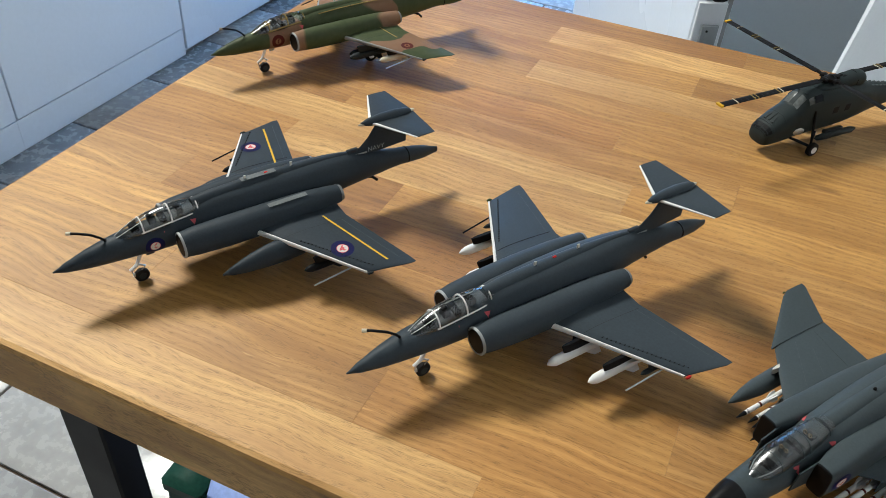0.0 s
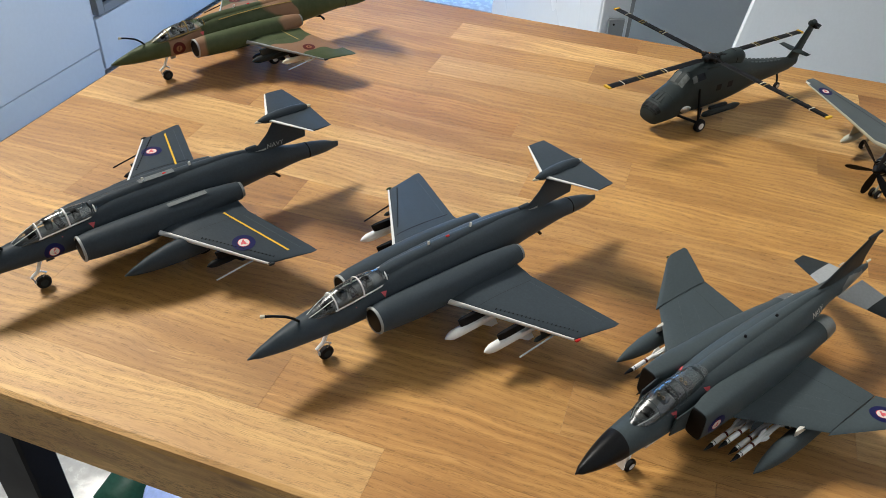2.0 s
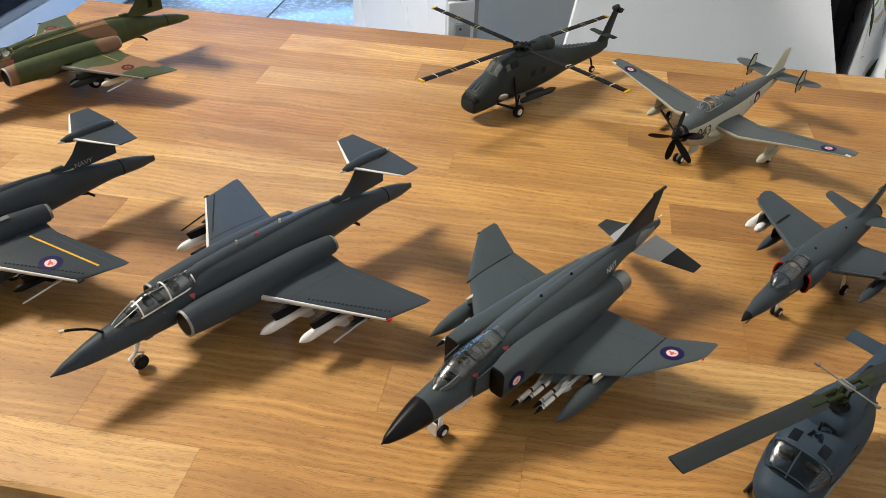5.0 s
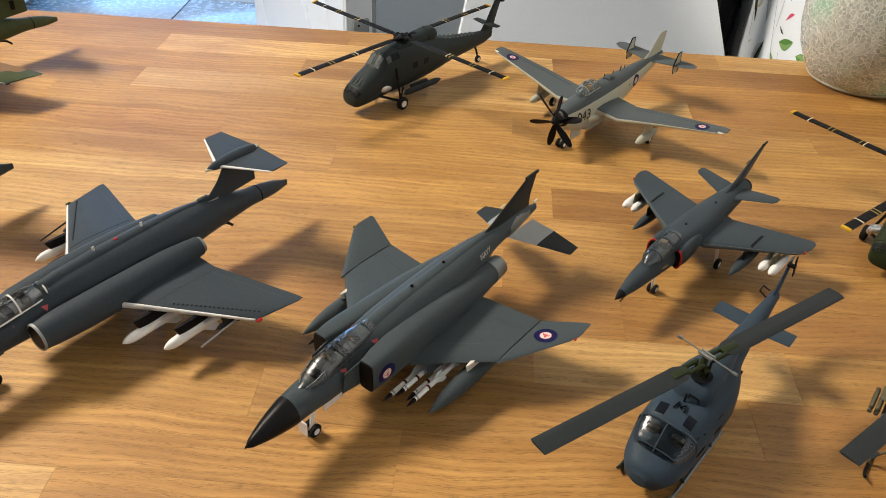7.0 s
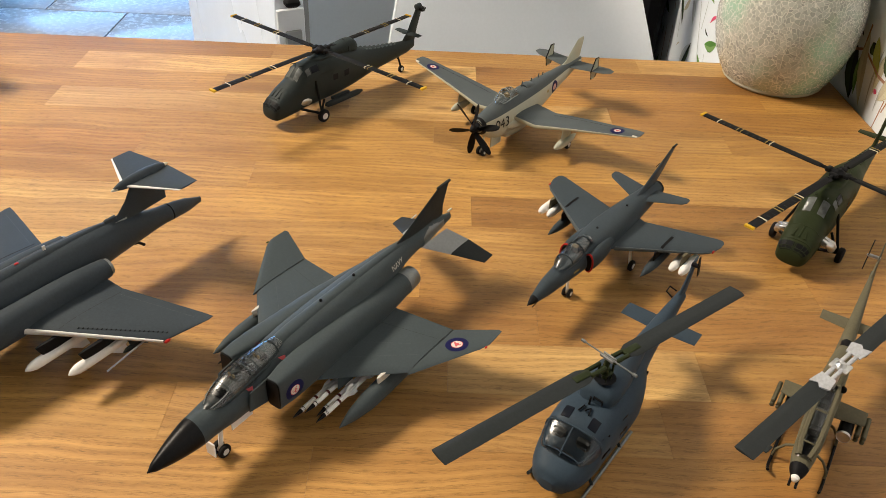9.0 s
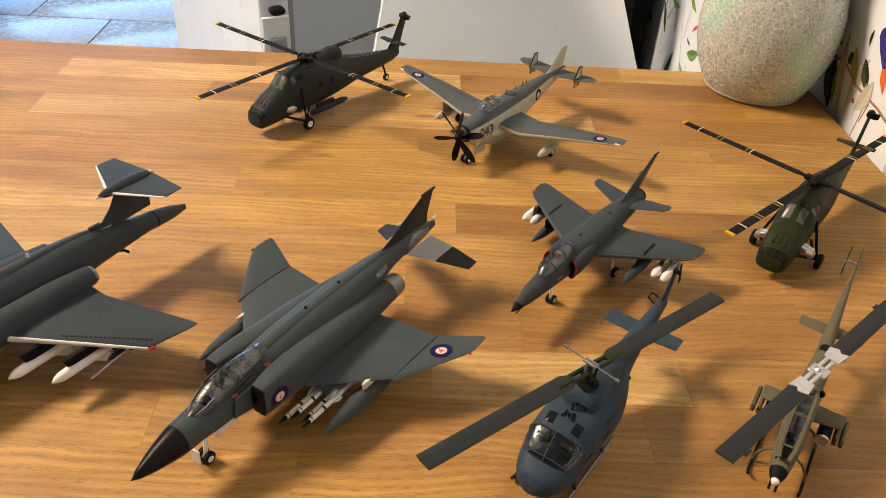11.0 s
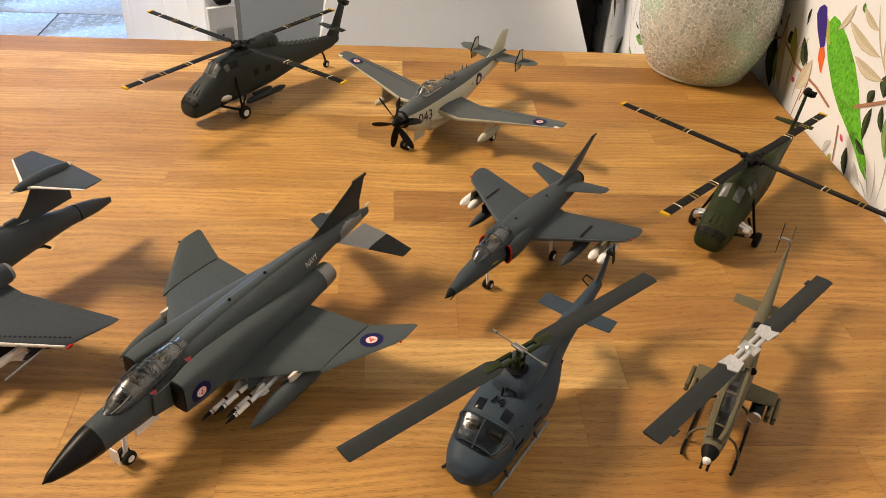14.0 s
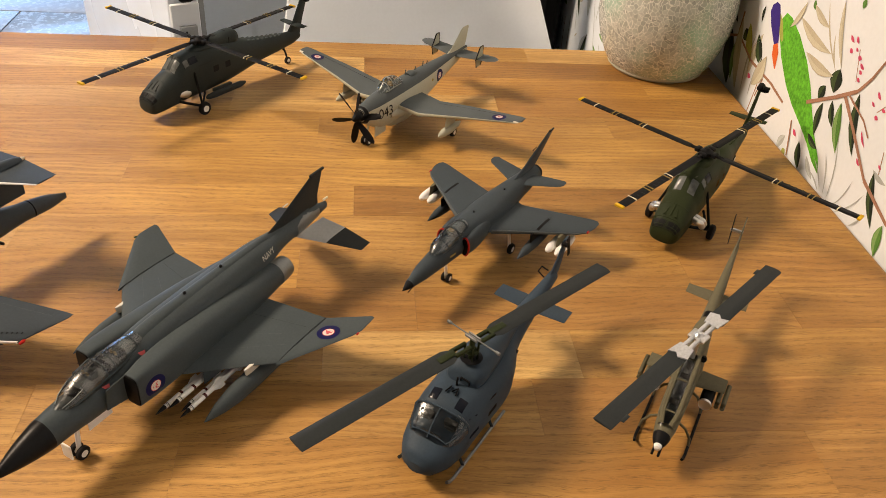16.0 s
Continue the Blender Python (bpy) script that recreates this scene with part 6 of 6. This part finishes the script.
def gunship(nose, heading, s):
    t = thing("model_helicopter", base(nose, heading), s, "narrow drab model gunship helicopter with white-splashed rotor hub", "model helicopter", "model aircraft on the table")
    spec = [(0.55, 1.36, 0.33, 0.34, 2.2), (1.2, 1.40, 0.42, 0.42, 2.4), (2.2, 1.5, 0.46, 0.52, 2.6), (3.4, 1.62, 0.5, 0.64, 2.6), (4.05, 1.8, 0.52, 0.82, 2.5), (4.6, 1.86, 0.52, 0.9, 2.4), (5.6, 1.95, 0.46, 0.74, 2.3), (6.6, 2.1, 0.34, 0.5, 2.2), (8.5, 2.3, 0.27, 0.36, 2.1), (11, 2.5, 0.18, 0.25, 2), (13.0, 2.72, 0.1, 0.17, 2)]
    part("fuselage", body(spec, 26), DRAB, t)
    n = part("nose_cap", body([(0.08, 1.26, 0.13, 0.13, 2), (0.3, 1.3, 0.25, 0.26, 2), (0.57, 1.36, 0.335, 0.345, 2.2)], 22), BLACK, t, "matt black nose cap")
    part("nose_sensor", lathe([(-0.06, 0.02), (0.0, 0.12), (0.14, 0.16)], 16, "x", (0, 0, 1.27)), WHITE, n, "white nose tip")
    for y in (-0.12, 0.12):
        part("gun_barrel", rod([(-0.1, y, 1.0), (0.6, y, 1.02)], 0.05, 8), BLACK, t)
    part("gun_turret", lathe([(0.85, 0.12), (0.95, 0.22), (1.12, 0.24)], 14, "z", (0.75, 0, 0)), DRAB, t)
    hood = [(0.75, 1.66, 0.22, 0.08, 3), (1.2, 1.8, 0.36, 0.3, 3.2), (2.2, 2.1, 0.38, 0.5, 3.4), (3.2, 2.3, 0.38, 0.58, 3.4), (3.9, 2.42, 0.36, 0.54, 3.2), (4.2, 2.46, 0.3, 0.42, 3)]
    h = part("canopy", body(hood, 24), CANOPY, t, "long dusty flat canopy")
    part("canopy_frame", join(*[rail(hood, 0.85, 4.1, a, 0.0, w, q) for a, w in ((3, 0.08), (50, 0.10)) for q in (1, -1)], *[hoop(hood, x, 0.0, 0.04, 0, 180) for x in (1.25, 2.5, 3.95)]), DRAB, h)
    part("cockpit_floor", body([(0.9, 1.6, 0.3, 0.15, 3), (2.2, 1.9, 0.34, 0.3, 3), (3.9, 2.2, 0.34, 0.4, 3)], 18), SEATMAT, t)
    for x in (1.75, 3.0):
        part("seat", block(x, x + 0.25, -0.2, 0.2, 1.95 + (x - 1.75) * 0.25, 2.4 + (x - 1.75) * 0.25, 0.05), SEATMAT, t)
    part("engine_cowl", body([(4.0, 2.75, 0.3, 0.2, 2.4), (4.5, 2.85, 0.42, 0.4, 2.4), (5.3, 2.85, 0.42, 0.42, 2.3), (6.2, 2.7, 0.34, 0.36, 2.2), (6.9, 2.55, 0.24, 0.24, 2)], 20), DRAB, t)
    part("exhaust", lathe([(6.7, 0.22), (7.2, 0.23), (7.18, 0.18), (6.95, 0.01)], 16, "x", (0, 0, 2.62)), BLACK, t)
    for sg in (1, -1):
        def two(g):
            return g if sg == 1 else mirror(g)
        part("cowl_intake", lathe([(-0.05, 0.14), (0.05, 0.15), (0.06, 0.02)], 12, "x", (4.25, -sg * 0.42, 2.62)), BLACK, t)
        w = part("stub_wing", two(wing([(3.5, -0.4, 1.75, 1.1, 0.2), (3.75, -1.6, 1.72, 0.85, 0.14)])), DRAB, t)
        pod = part("rocket_pod", lathe([(3.15, 0.16), (3.18, 0.24), (3.3, 0.26), (4.6, 0.26), (4.7, 0.2)], 18, "x", (0, -sg * 1.05, 1.35)), BLACK, w, "dark rocket pod")
        part("pod_ring", lathe([(3.12, 0.235), (3.1, 0.255), (3.2, 0.27)], 18, "x", (0, -sg * 1.05, 1.35)), SILVER, pod)
        for dy, dz in ((-0.12, 1.45), (0.12, 1.45), (-0.12, 1.22), (0.12, 1.22)):
            part("missile_tube", lathe([(3.35, 0.05), (3.38, 0.09), (4.6, 0.09), (4.62, 0.04)], 10, "x", (0, -sg * 1.6 + dy, dz)), DRAB, w)
        part("skid", rod([(0.9, -sg * 0.95, 0.28), (1.15, -sg * 0.98, 0.1), (1.4, -sg * 1.0, 0.07), (4.9, -sg * 1.0, 0.07)], 0.06, 8), BLACK, t, "thin dark skid")
        for x in (1.9, 3.9):
            part("skid_strut", rod([(x, -sg * 0.3, 1.15), (x, -sg * 0.7, 0.9), (x, -sg * 0.95, 0.5), (x, -sg * 1.0, 0.08)], 0.055, 8), DRAB, t)
        part("elevator", two(wing([(8.6, -0.2, 2.3, 0.85, 0.1), (8.75, -1.35, 2.3, 0.7, 0.06)])), DRAB, t)
    part("tail_fin", wing([(12.1, 0, 2.65, 1.2, 0.16), (12.9, 0, 3.4, 0.75, 0.1), (13.5, 0, 4.0, 0.4, 0.06)], True), DRAB, t)
    tr = part("tail_rotor_hub", lathe([(-0.05, 0.08), (0.42, 0.09), (0.55, 0.04)], 10, "y", (13.15, 0, 3.5)), SILVER, t)
    for k in range(2):
        part("tail_rotor_blade", turned(block(0.05, 1.3, -0.02, 0.02, -0.07, 0.07, 0.01), pose(13.15, 0.48, 3.5, 0, 62 + 180 * k, 0)), SLATE, tr)
    part("mast", rod([(3.8, 0, 2.9), (3.8, 0, 4.0)], 0.12, 10), SILVER, t)
    for k in range(2):
        m = pose(3.8, 0, 3.98, 0, 0, -16 + 180 * k)
        v = loft([[(r, c * f, th) for c, th in ((-0.37, 0), (-0.28, 0.05), (-0.05, 0.06), (0.37, 0.012), (0.37, -0.012), (-0.05, -0.04), (-0.28, -0.04))] for r, f in ((1.15, 0.8), (1.3, 1), (6.6, 1), (6.62, 0.95))])
        b = part("rotor_blade", turned(v, m), SLATE, t, "broad dark rotor blade")
        part("trim_tab", turned(block(5.6, 6.0, 0.34, 0.48, -0.02, 0.02, 0.005), m), SLATE, b)
        part("blade_cuff", turned(join(slab([(0.9, -0.3), (1.7, -0.39), (1.55, -0.1), (1.75, 0.05), (1.6, 0.39), (0.95, 0.3)], 0.03, 0.09), block(0.15, 1.0, -0.2, -0.06, -0.07, 0.1, 0.02), block(0.15, 1.0, 0.06, 0.2, -0.07, 0.1, 0.02)), m), CUFF, b, "white-splashed blade cuff")
    part("rotor_head", join(lathe([(3.9, 0.22), (4.05, 0.24), (4.12, 0.14), (4.2, 0.1), (4.22, 0.01)], 14, "z", (3.8, 0, 0)), turned(block(-0.3, 0.3, -0.35, 0.35, -0.05, 0.09, 0.04), pose(3.8, 0, 3.98, 0, 0, -16))), SILVER, t, "silver-white rotor head")
    return t


gunship((0.522, 0.404), 57.3, 0.0138)

# ---------------------------------------------------------------- wallpaper print
NIGHT = paint("print_dark_green", (0.022, 0.03, 0.022), 0.7, 0.3, 0, 60)
LEAF = paint("print_leaf_green", (0.09, 0.22, 0.05), 0.7, 0.4, 0, 60)
YELLOWLEAF = paint("print_lime", (0.36, 0.38, 0.10), 0.7, 0.3, 0, 60)
TAUPE = paint("print_taupe", (0.50, 0.45, 0.34), 0.7, 0.2, 0, 60)
MIST = paint("print_grey_blue", (0.42, 0.44, 0.43), 0.7, 0.2, 0, 60)
BLOSSOM = paint("print_pink", (0.62, 0.08, 0.16), 0.7, 0.3, 0, 60)
TWIG = paint("print_brown_pink", (0.36, 0.19, 0.13), 0.7, 0.3, 0, 60)
VIVID = paint("print_bright_green", (0.10, 0.40, 0.04), 0.7, 0.75, 0, 75, 330)
VIOLET = paint("print_violet", (0.05, 0.03, 0.22), 0.7, 0.3, 0, 90)
ORANGE = paint("print_orange", (0.72, 0.14, 0.04), 0.7, 0.2, 0, 90)
HALF = {NIGHT: paint("print_mid_green", (0.055, 0.085, 0.035), 0.7, 0.35, 0, 90), LEAF: paint("print_pale_green", (0.20, 0.34, 0.12), 0.7, 0.35, 0, 90), TAUPE: paint("print_pale_olive", (0.58, 0.54, 0.42), 0.7, 0.2, 0, 90), MIST: paint("print_pale_mist", (0.55, 0.58, 0.57), 0.7, 0.2, 0, 90)}
printed = [0]


def on_wall(outline, material, name):
    """A printed figure on the paper, given by its outline in y and z."""
    printed[0] += 1
    x = WALLX - 0.0002 - 0.00001 * (printed[0] % 50)
    k = len(outline)
    return part(name, ([(x, y, z) for y, z in outline], [tuple(range(k))]), material, wall_east)


def sprig(y0, z0, y1, z1, w, material):
    a, b = Vector((y0, z0)), Vector((y1, z1))
    d = b - a
    n = Vector((-d.y, d.x)).normalized()
    bend = n * d.length * 0.07
    side = [(0.0, 0.0), (0.15, 0.55), (0.35, 0.95), (0.55, 1.0), (0.75, 0.7), (0.92, 0.25), (1.0, 0.0)]
    up = [a + d * u + bend * math.sin(u * 3.14) + n * w * 0.5 * k for u, k in side]
    low = [a + d * u + bend * math.sin(u * 3.14) - n * w * 0.5 * k for u, k in reversed(side[1:-1])]
    on_wall([tuple(p) for p in up + low], material, "printed_leaf")
    if material in HALF and w > 0.006:
        rib = [a + d * u + bend * math.sin(u * 3.14) for u, k in side]
        on_wall([tuple(p) for p in [r + (q - r) * 0.82 for r, q in zip(rib, up)] + list(reversed(rib[1:-1]))], HALF[material], "leaf_sheen")


def twig(y0, z0, y1, z1, w, material):
    a, b = Vector((y0, z0)), Vector((y1, z1))
    n = Vector((-(b - a).y, (b - a).x)).normalized() * w * 0.34
    on_wall([tuple(p) for p in (a + n, b + n * 0.85, b - n * 0.85, a - n)], material, "printed_twig")


for y0, z0, y1, z1, w in ((0.9378, 0.7992, 0.9175, 0.7452, 0.0250), (0.8793, 0.8154, 0.8561, 0.7897, 0.0137), (0.9087, 0.8102, 0.8984, 0.8003, 0.0136), (0.7312, 0.8419, 0.7291, 0.8217, 0.0176), (0.7426, 0.8222, 0.7460, 0.8070, 0.0109), (0.7379, 0.8088, 0.7342, 0.7793, 0.0095), (0.7262, 0.8164, 0.7142, 0.7974, 0.0083), (0.6954, 0.8374, 0.6760, 0.7913, 0.0112), (0.7513, 0.7645, 0.7395, 0.7422, 0.0103), (0.6432, 0.7959, 0.6220, 0.7578, 0.0093), (0.7436, 0.7771, 0.7223, 0.7719, 0.0067), (0.8817, 0.8430, 0.8805, 0.8265, 0.0049), (0.9438, 0.8244, 0.9302, 0.8082, 0.0067)):
    sprig(y0, z0, y1, z1, w, NIGHT)
for y0, z0, y1, z1, w in ((0.7135, 0.8205, 0.6970, 0.7822, 0.0114), (0.7300, 0.9001, 0.7314, 0.8924, 0.0056), (0.8002, 0.8762, 0.7958, 0.8688, 0.0054), (0.9208, 0.7934, 0.9118, 0.7530, 0.0101), (0.6110, 0.7680, 0.6063, 0.7422, 0.0102)):
    sprig(y0, z0, y1, z1, w, LEAF)
for y0, z0, y1, z1, w in ((0.9017, 0.8187, 0.8794, 0.7846, 0.0133), (0.7734, 0.7455, 0.7667, 0.7415, 0.0077)):
    sprig(y0, z0, y1, z1, w, YELLOWLEAF)
for y0, z0, y1, z1, w in ((0.8133, 0.8564, 0.7507, 0.8471, 0.0105), (0.7877, 0.8340, 0.7365, 0.8331, 0.0103), (0.7568, 0.8910, 0.7300, 0.8429, 0.0061), (0.8263, 0.8422, 0.8107, 0.8711, 0.0066), (0.7979, 0.8730, 0.7653, 0.8641, 0.0074), (0.8643, 0.7680, 0.8512, 0.8035, 0.0175), (0.9192, 0.8182, 0.8949, 0.7477, 0.0152), (0.7547, 0.8632, 0.7380, 0.8380, 0.0021), (0.7794, 0.8833, 0.7351, 0.8367, 0.0021), (0.8706, 0.8188, 0.8788, 0.7677, 0.0120)):
    sprig(y0, z0, y1, z1, w, TAUPE)
for y0, z0, y1, z1, w in ((0.7758, 0.7573, 0.7842, 0.7396, 0.0087), (0.7341, 0.7597, 0.7144, 0.7465, 0.0068), (0.6463, 0.7966, 0.6254, 0.7941, 0.0045), (0.6977, 0.7442, 0.7210, 0.7643, 0.0018), (0.6926, 0.7445, 0.7090, 0.7766, 0.0018), (0.6862, 0.7457, 0.7010, 0.7969, 0.0017), (0.6765, 0.7434, 0.6625, 0.7767, 0.0016), (0.6703, 0.7418, 0.6435, 0.7753, 0.0016), (0.6998, 0.7428, 0.7228, 0.7519, 0.0019), (0.6472, 0.7433, 0.6343, 0.7628, 0.0019), (0.8837, 0.8138, 0.8832, 0.7531, 0.0031), (0.8595, 0.8000, 0.8662, 0.7547, 0.0030)):
    sprig(y0, z0, y1, z1, w, MIST)
for y0, z0, y1, z1, w in ((0.7333, 0.8705, 0.7260, 0.8668, 0.0032), (0.7250, 0.8728, 0.7198, 0.8682, 0.0032), (0.7283, 0.8611, 0.7233, 0.8593, 0.0039), (0.7147, 0.8600, 0.7090, 0.8596, 0.0038), (0.7088, 0.8568, 0.7016, 0.8542, 0.0031), (0.7067, 0.8516, 0.7021, 0.8502, 0.0031), (0.7059, 0.8457, 0.7011, 0.8440, 0.0031), (0.6750, 0.8483, 0.6685, 0.8439, 0.0029), (0.6773, 0.8388, 0.6722, 0.8365, 0.0023), (0.6683, 0.8312, 0.6632, 0.8300, 0.0035), (0.6635, 0.8393, 0.6581, 0.8387, 0.0028), (0.7208, 0.8646, 0.7168, 0.8629, 0.0025), (0.8777, 0.7743, 0.8705, 0.7726, 0.0051), (0.7665, 0.7692, 0.7588, 0.7652, 0.0041), (0.6757, 0.8143, 0.6653, 0.8049, 0.0024), (0.6687, 0.7939, 0.6622, 0.7899, 0.0025), (0.6418, 0.8032, 0.6370, 0.8011, 0.0023)):
    sprig(y0, z0, y1, z1, w, BLOSSOM)
for y0, z0, y1, z1, w in ((0.9489, 0.7875, 0.9176, 0.7995, 0.0045), (0.9176, 0.7995, 0.8785, 0.7874, 0.0042), (0.8785, 0.7874, 0.8285, 0.7854, 0.0048), (0.8285, 0.7854, 0.7976, 0.7801, 0.0045), (0.7613, 0.7981, 0.7234, 0.8208, 0.0051), (0.7234, 0.8208, 0.6982, 0.8376, 0.0052), (0.6982, 0.8376, 0.6876, 0.8529, 0.0043), (0.6876, 0.8529, 0.6796, 0.8701, 0.0035), (0.7118, 0.8273, 0.6840, 0.8085, 0.0058), (0.7062, 0.8299, 0.6776, 0.8217, 0.0031), (0.6776, 0.8217, 0.6654, 0.8133, 0.0024), (0.6840, 0.8085, 0.6501, 0.7842, 0.0049), (0.6501, 0.7842, 0.6067, 0.7709, 0.0052), (0.7737, 0.7741, 0.7632, 0.7434, 0.0033), (0.9202, 0.8237, 0.9207, 0.7996, 0.0043), (0.8463, 0.7821, 0.8521, 0.7613, 0.0029), (0.7158, 0.8652, 0.7061, 0.8422, 0.0013), (0.6607, 0.8421, 0.6678, 0.8339, 0.0014), (0.8535, 0.7729, 0.8586, 0.7362, 0.0025), (0.6422, 0.8137, 0.6378, 0.7966, 0.0014)):
    twig(y0, z0, y1, z1, w, TWIG)

# the large bright plain shape, tapering downwards
def taper(y0, z0, y1, z1, widths, material):
    a, b = Vector((y0, z0)), Vector((y1, z1))
    d = b - a
    n = Vector((-d.y, d.x)).normalized()
    up = [a + d * u + n * w for u, w in widths]
    low = [a + d * u - n * w for u, w in reversed(widths)]
    on_wall([tuple(p) for p in up + low], material, "printed_shape")


taper(0.8434, 0.8456, 0.7097, 0.7562, [(0.0, 0.006), (0.06, 0.012), (0.2, 0.0172), (0.38, 0.019), (0.52, 0.0165), (0.66, 0.011), (0.8, 0.0065), (0.92, 0.005), (1.0, 0.001)], VIVID)
taper(0.8560, 0.8470, 0.8330, 0.8260, [(0.0, 0.001), (0.4, 0.005), (1.0, 0.002)], YELLOWLEAF)
taper(0.8661, 0.8506, 0.8421, 0.8197, [(0.0, 0.004), (0.12, 0.009), (0.5, 0.0085), (1.0, 0.004)], VIOLET)
taper(0.8431, 0.8193, 0.8310, 0.7994, [(0.0, 0.004), (0.4, 0.006), (1.0, 0.001)], ORANGE)
# the same print further along the wall
rng = random.Random(5)
for k in range(190):
    y, z = rng.uniform(0.98, 1.88), rng.uniform(0.36, 0.95)
    a = rng.uniform(0, 6.28)
    l = rng.uniform(0.02, 0.075)
    sprig(y, z, y + l * math.cos(a), z + l * math.sin(a), l * rng.uniform(0.12, 0.3), rng.choice((NIGHT, LEAF, TAUPE, MIST, MIST, BLOSSOM, TAUPE, LEAF)))
for k in range(60):
    y, z = rng.uniform(0.98, 1.85), rng.uniform(0.3, 1.0)
    twig(y, z, y + rng.uniform(-0.06, 0.06), z + rng.uniform(0.05, 0.15), 0.003, rng.choice((TWIG, MIST)))

# ---------------------------------------------------------------- floor tiles
TILE_X, TILE_Y = 0.56, 0.278
for j in range(-8, 14):
    y0 = 0.574 + TILE_Y * j
    if y0 < -1.7 or y0 + TILE_Y > 4.25:
        continue
    off = -0.84 if j % 2 == 0 else -0.585
    for i in range(-3, 4):
        x0 = off + TILE_X * i
        if x0 + TILE_X < -1.5 or x0 > 0.7:
            continue
        right = min(TILE_X / 2 - 0.003, 0.80 - x0 - TILE_X / 2)
        tl = part("tile", block(-TILE_X / 2 + 0.003, right, -TILE_Y / 2 + 0.003, TILE_Y / 2 - 0.003, -0.006, 0.003, 0.0015), FLOORTILE, floor)
        tl.location = (x0 + TILE_X / 2, y0 + TILE_Y / 2, 0)
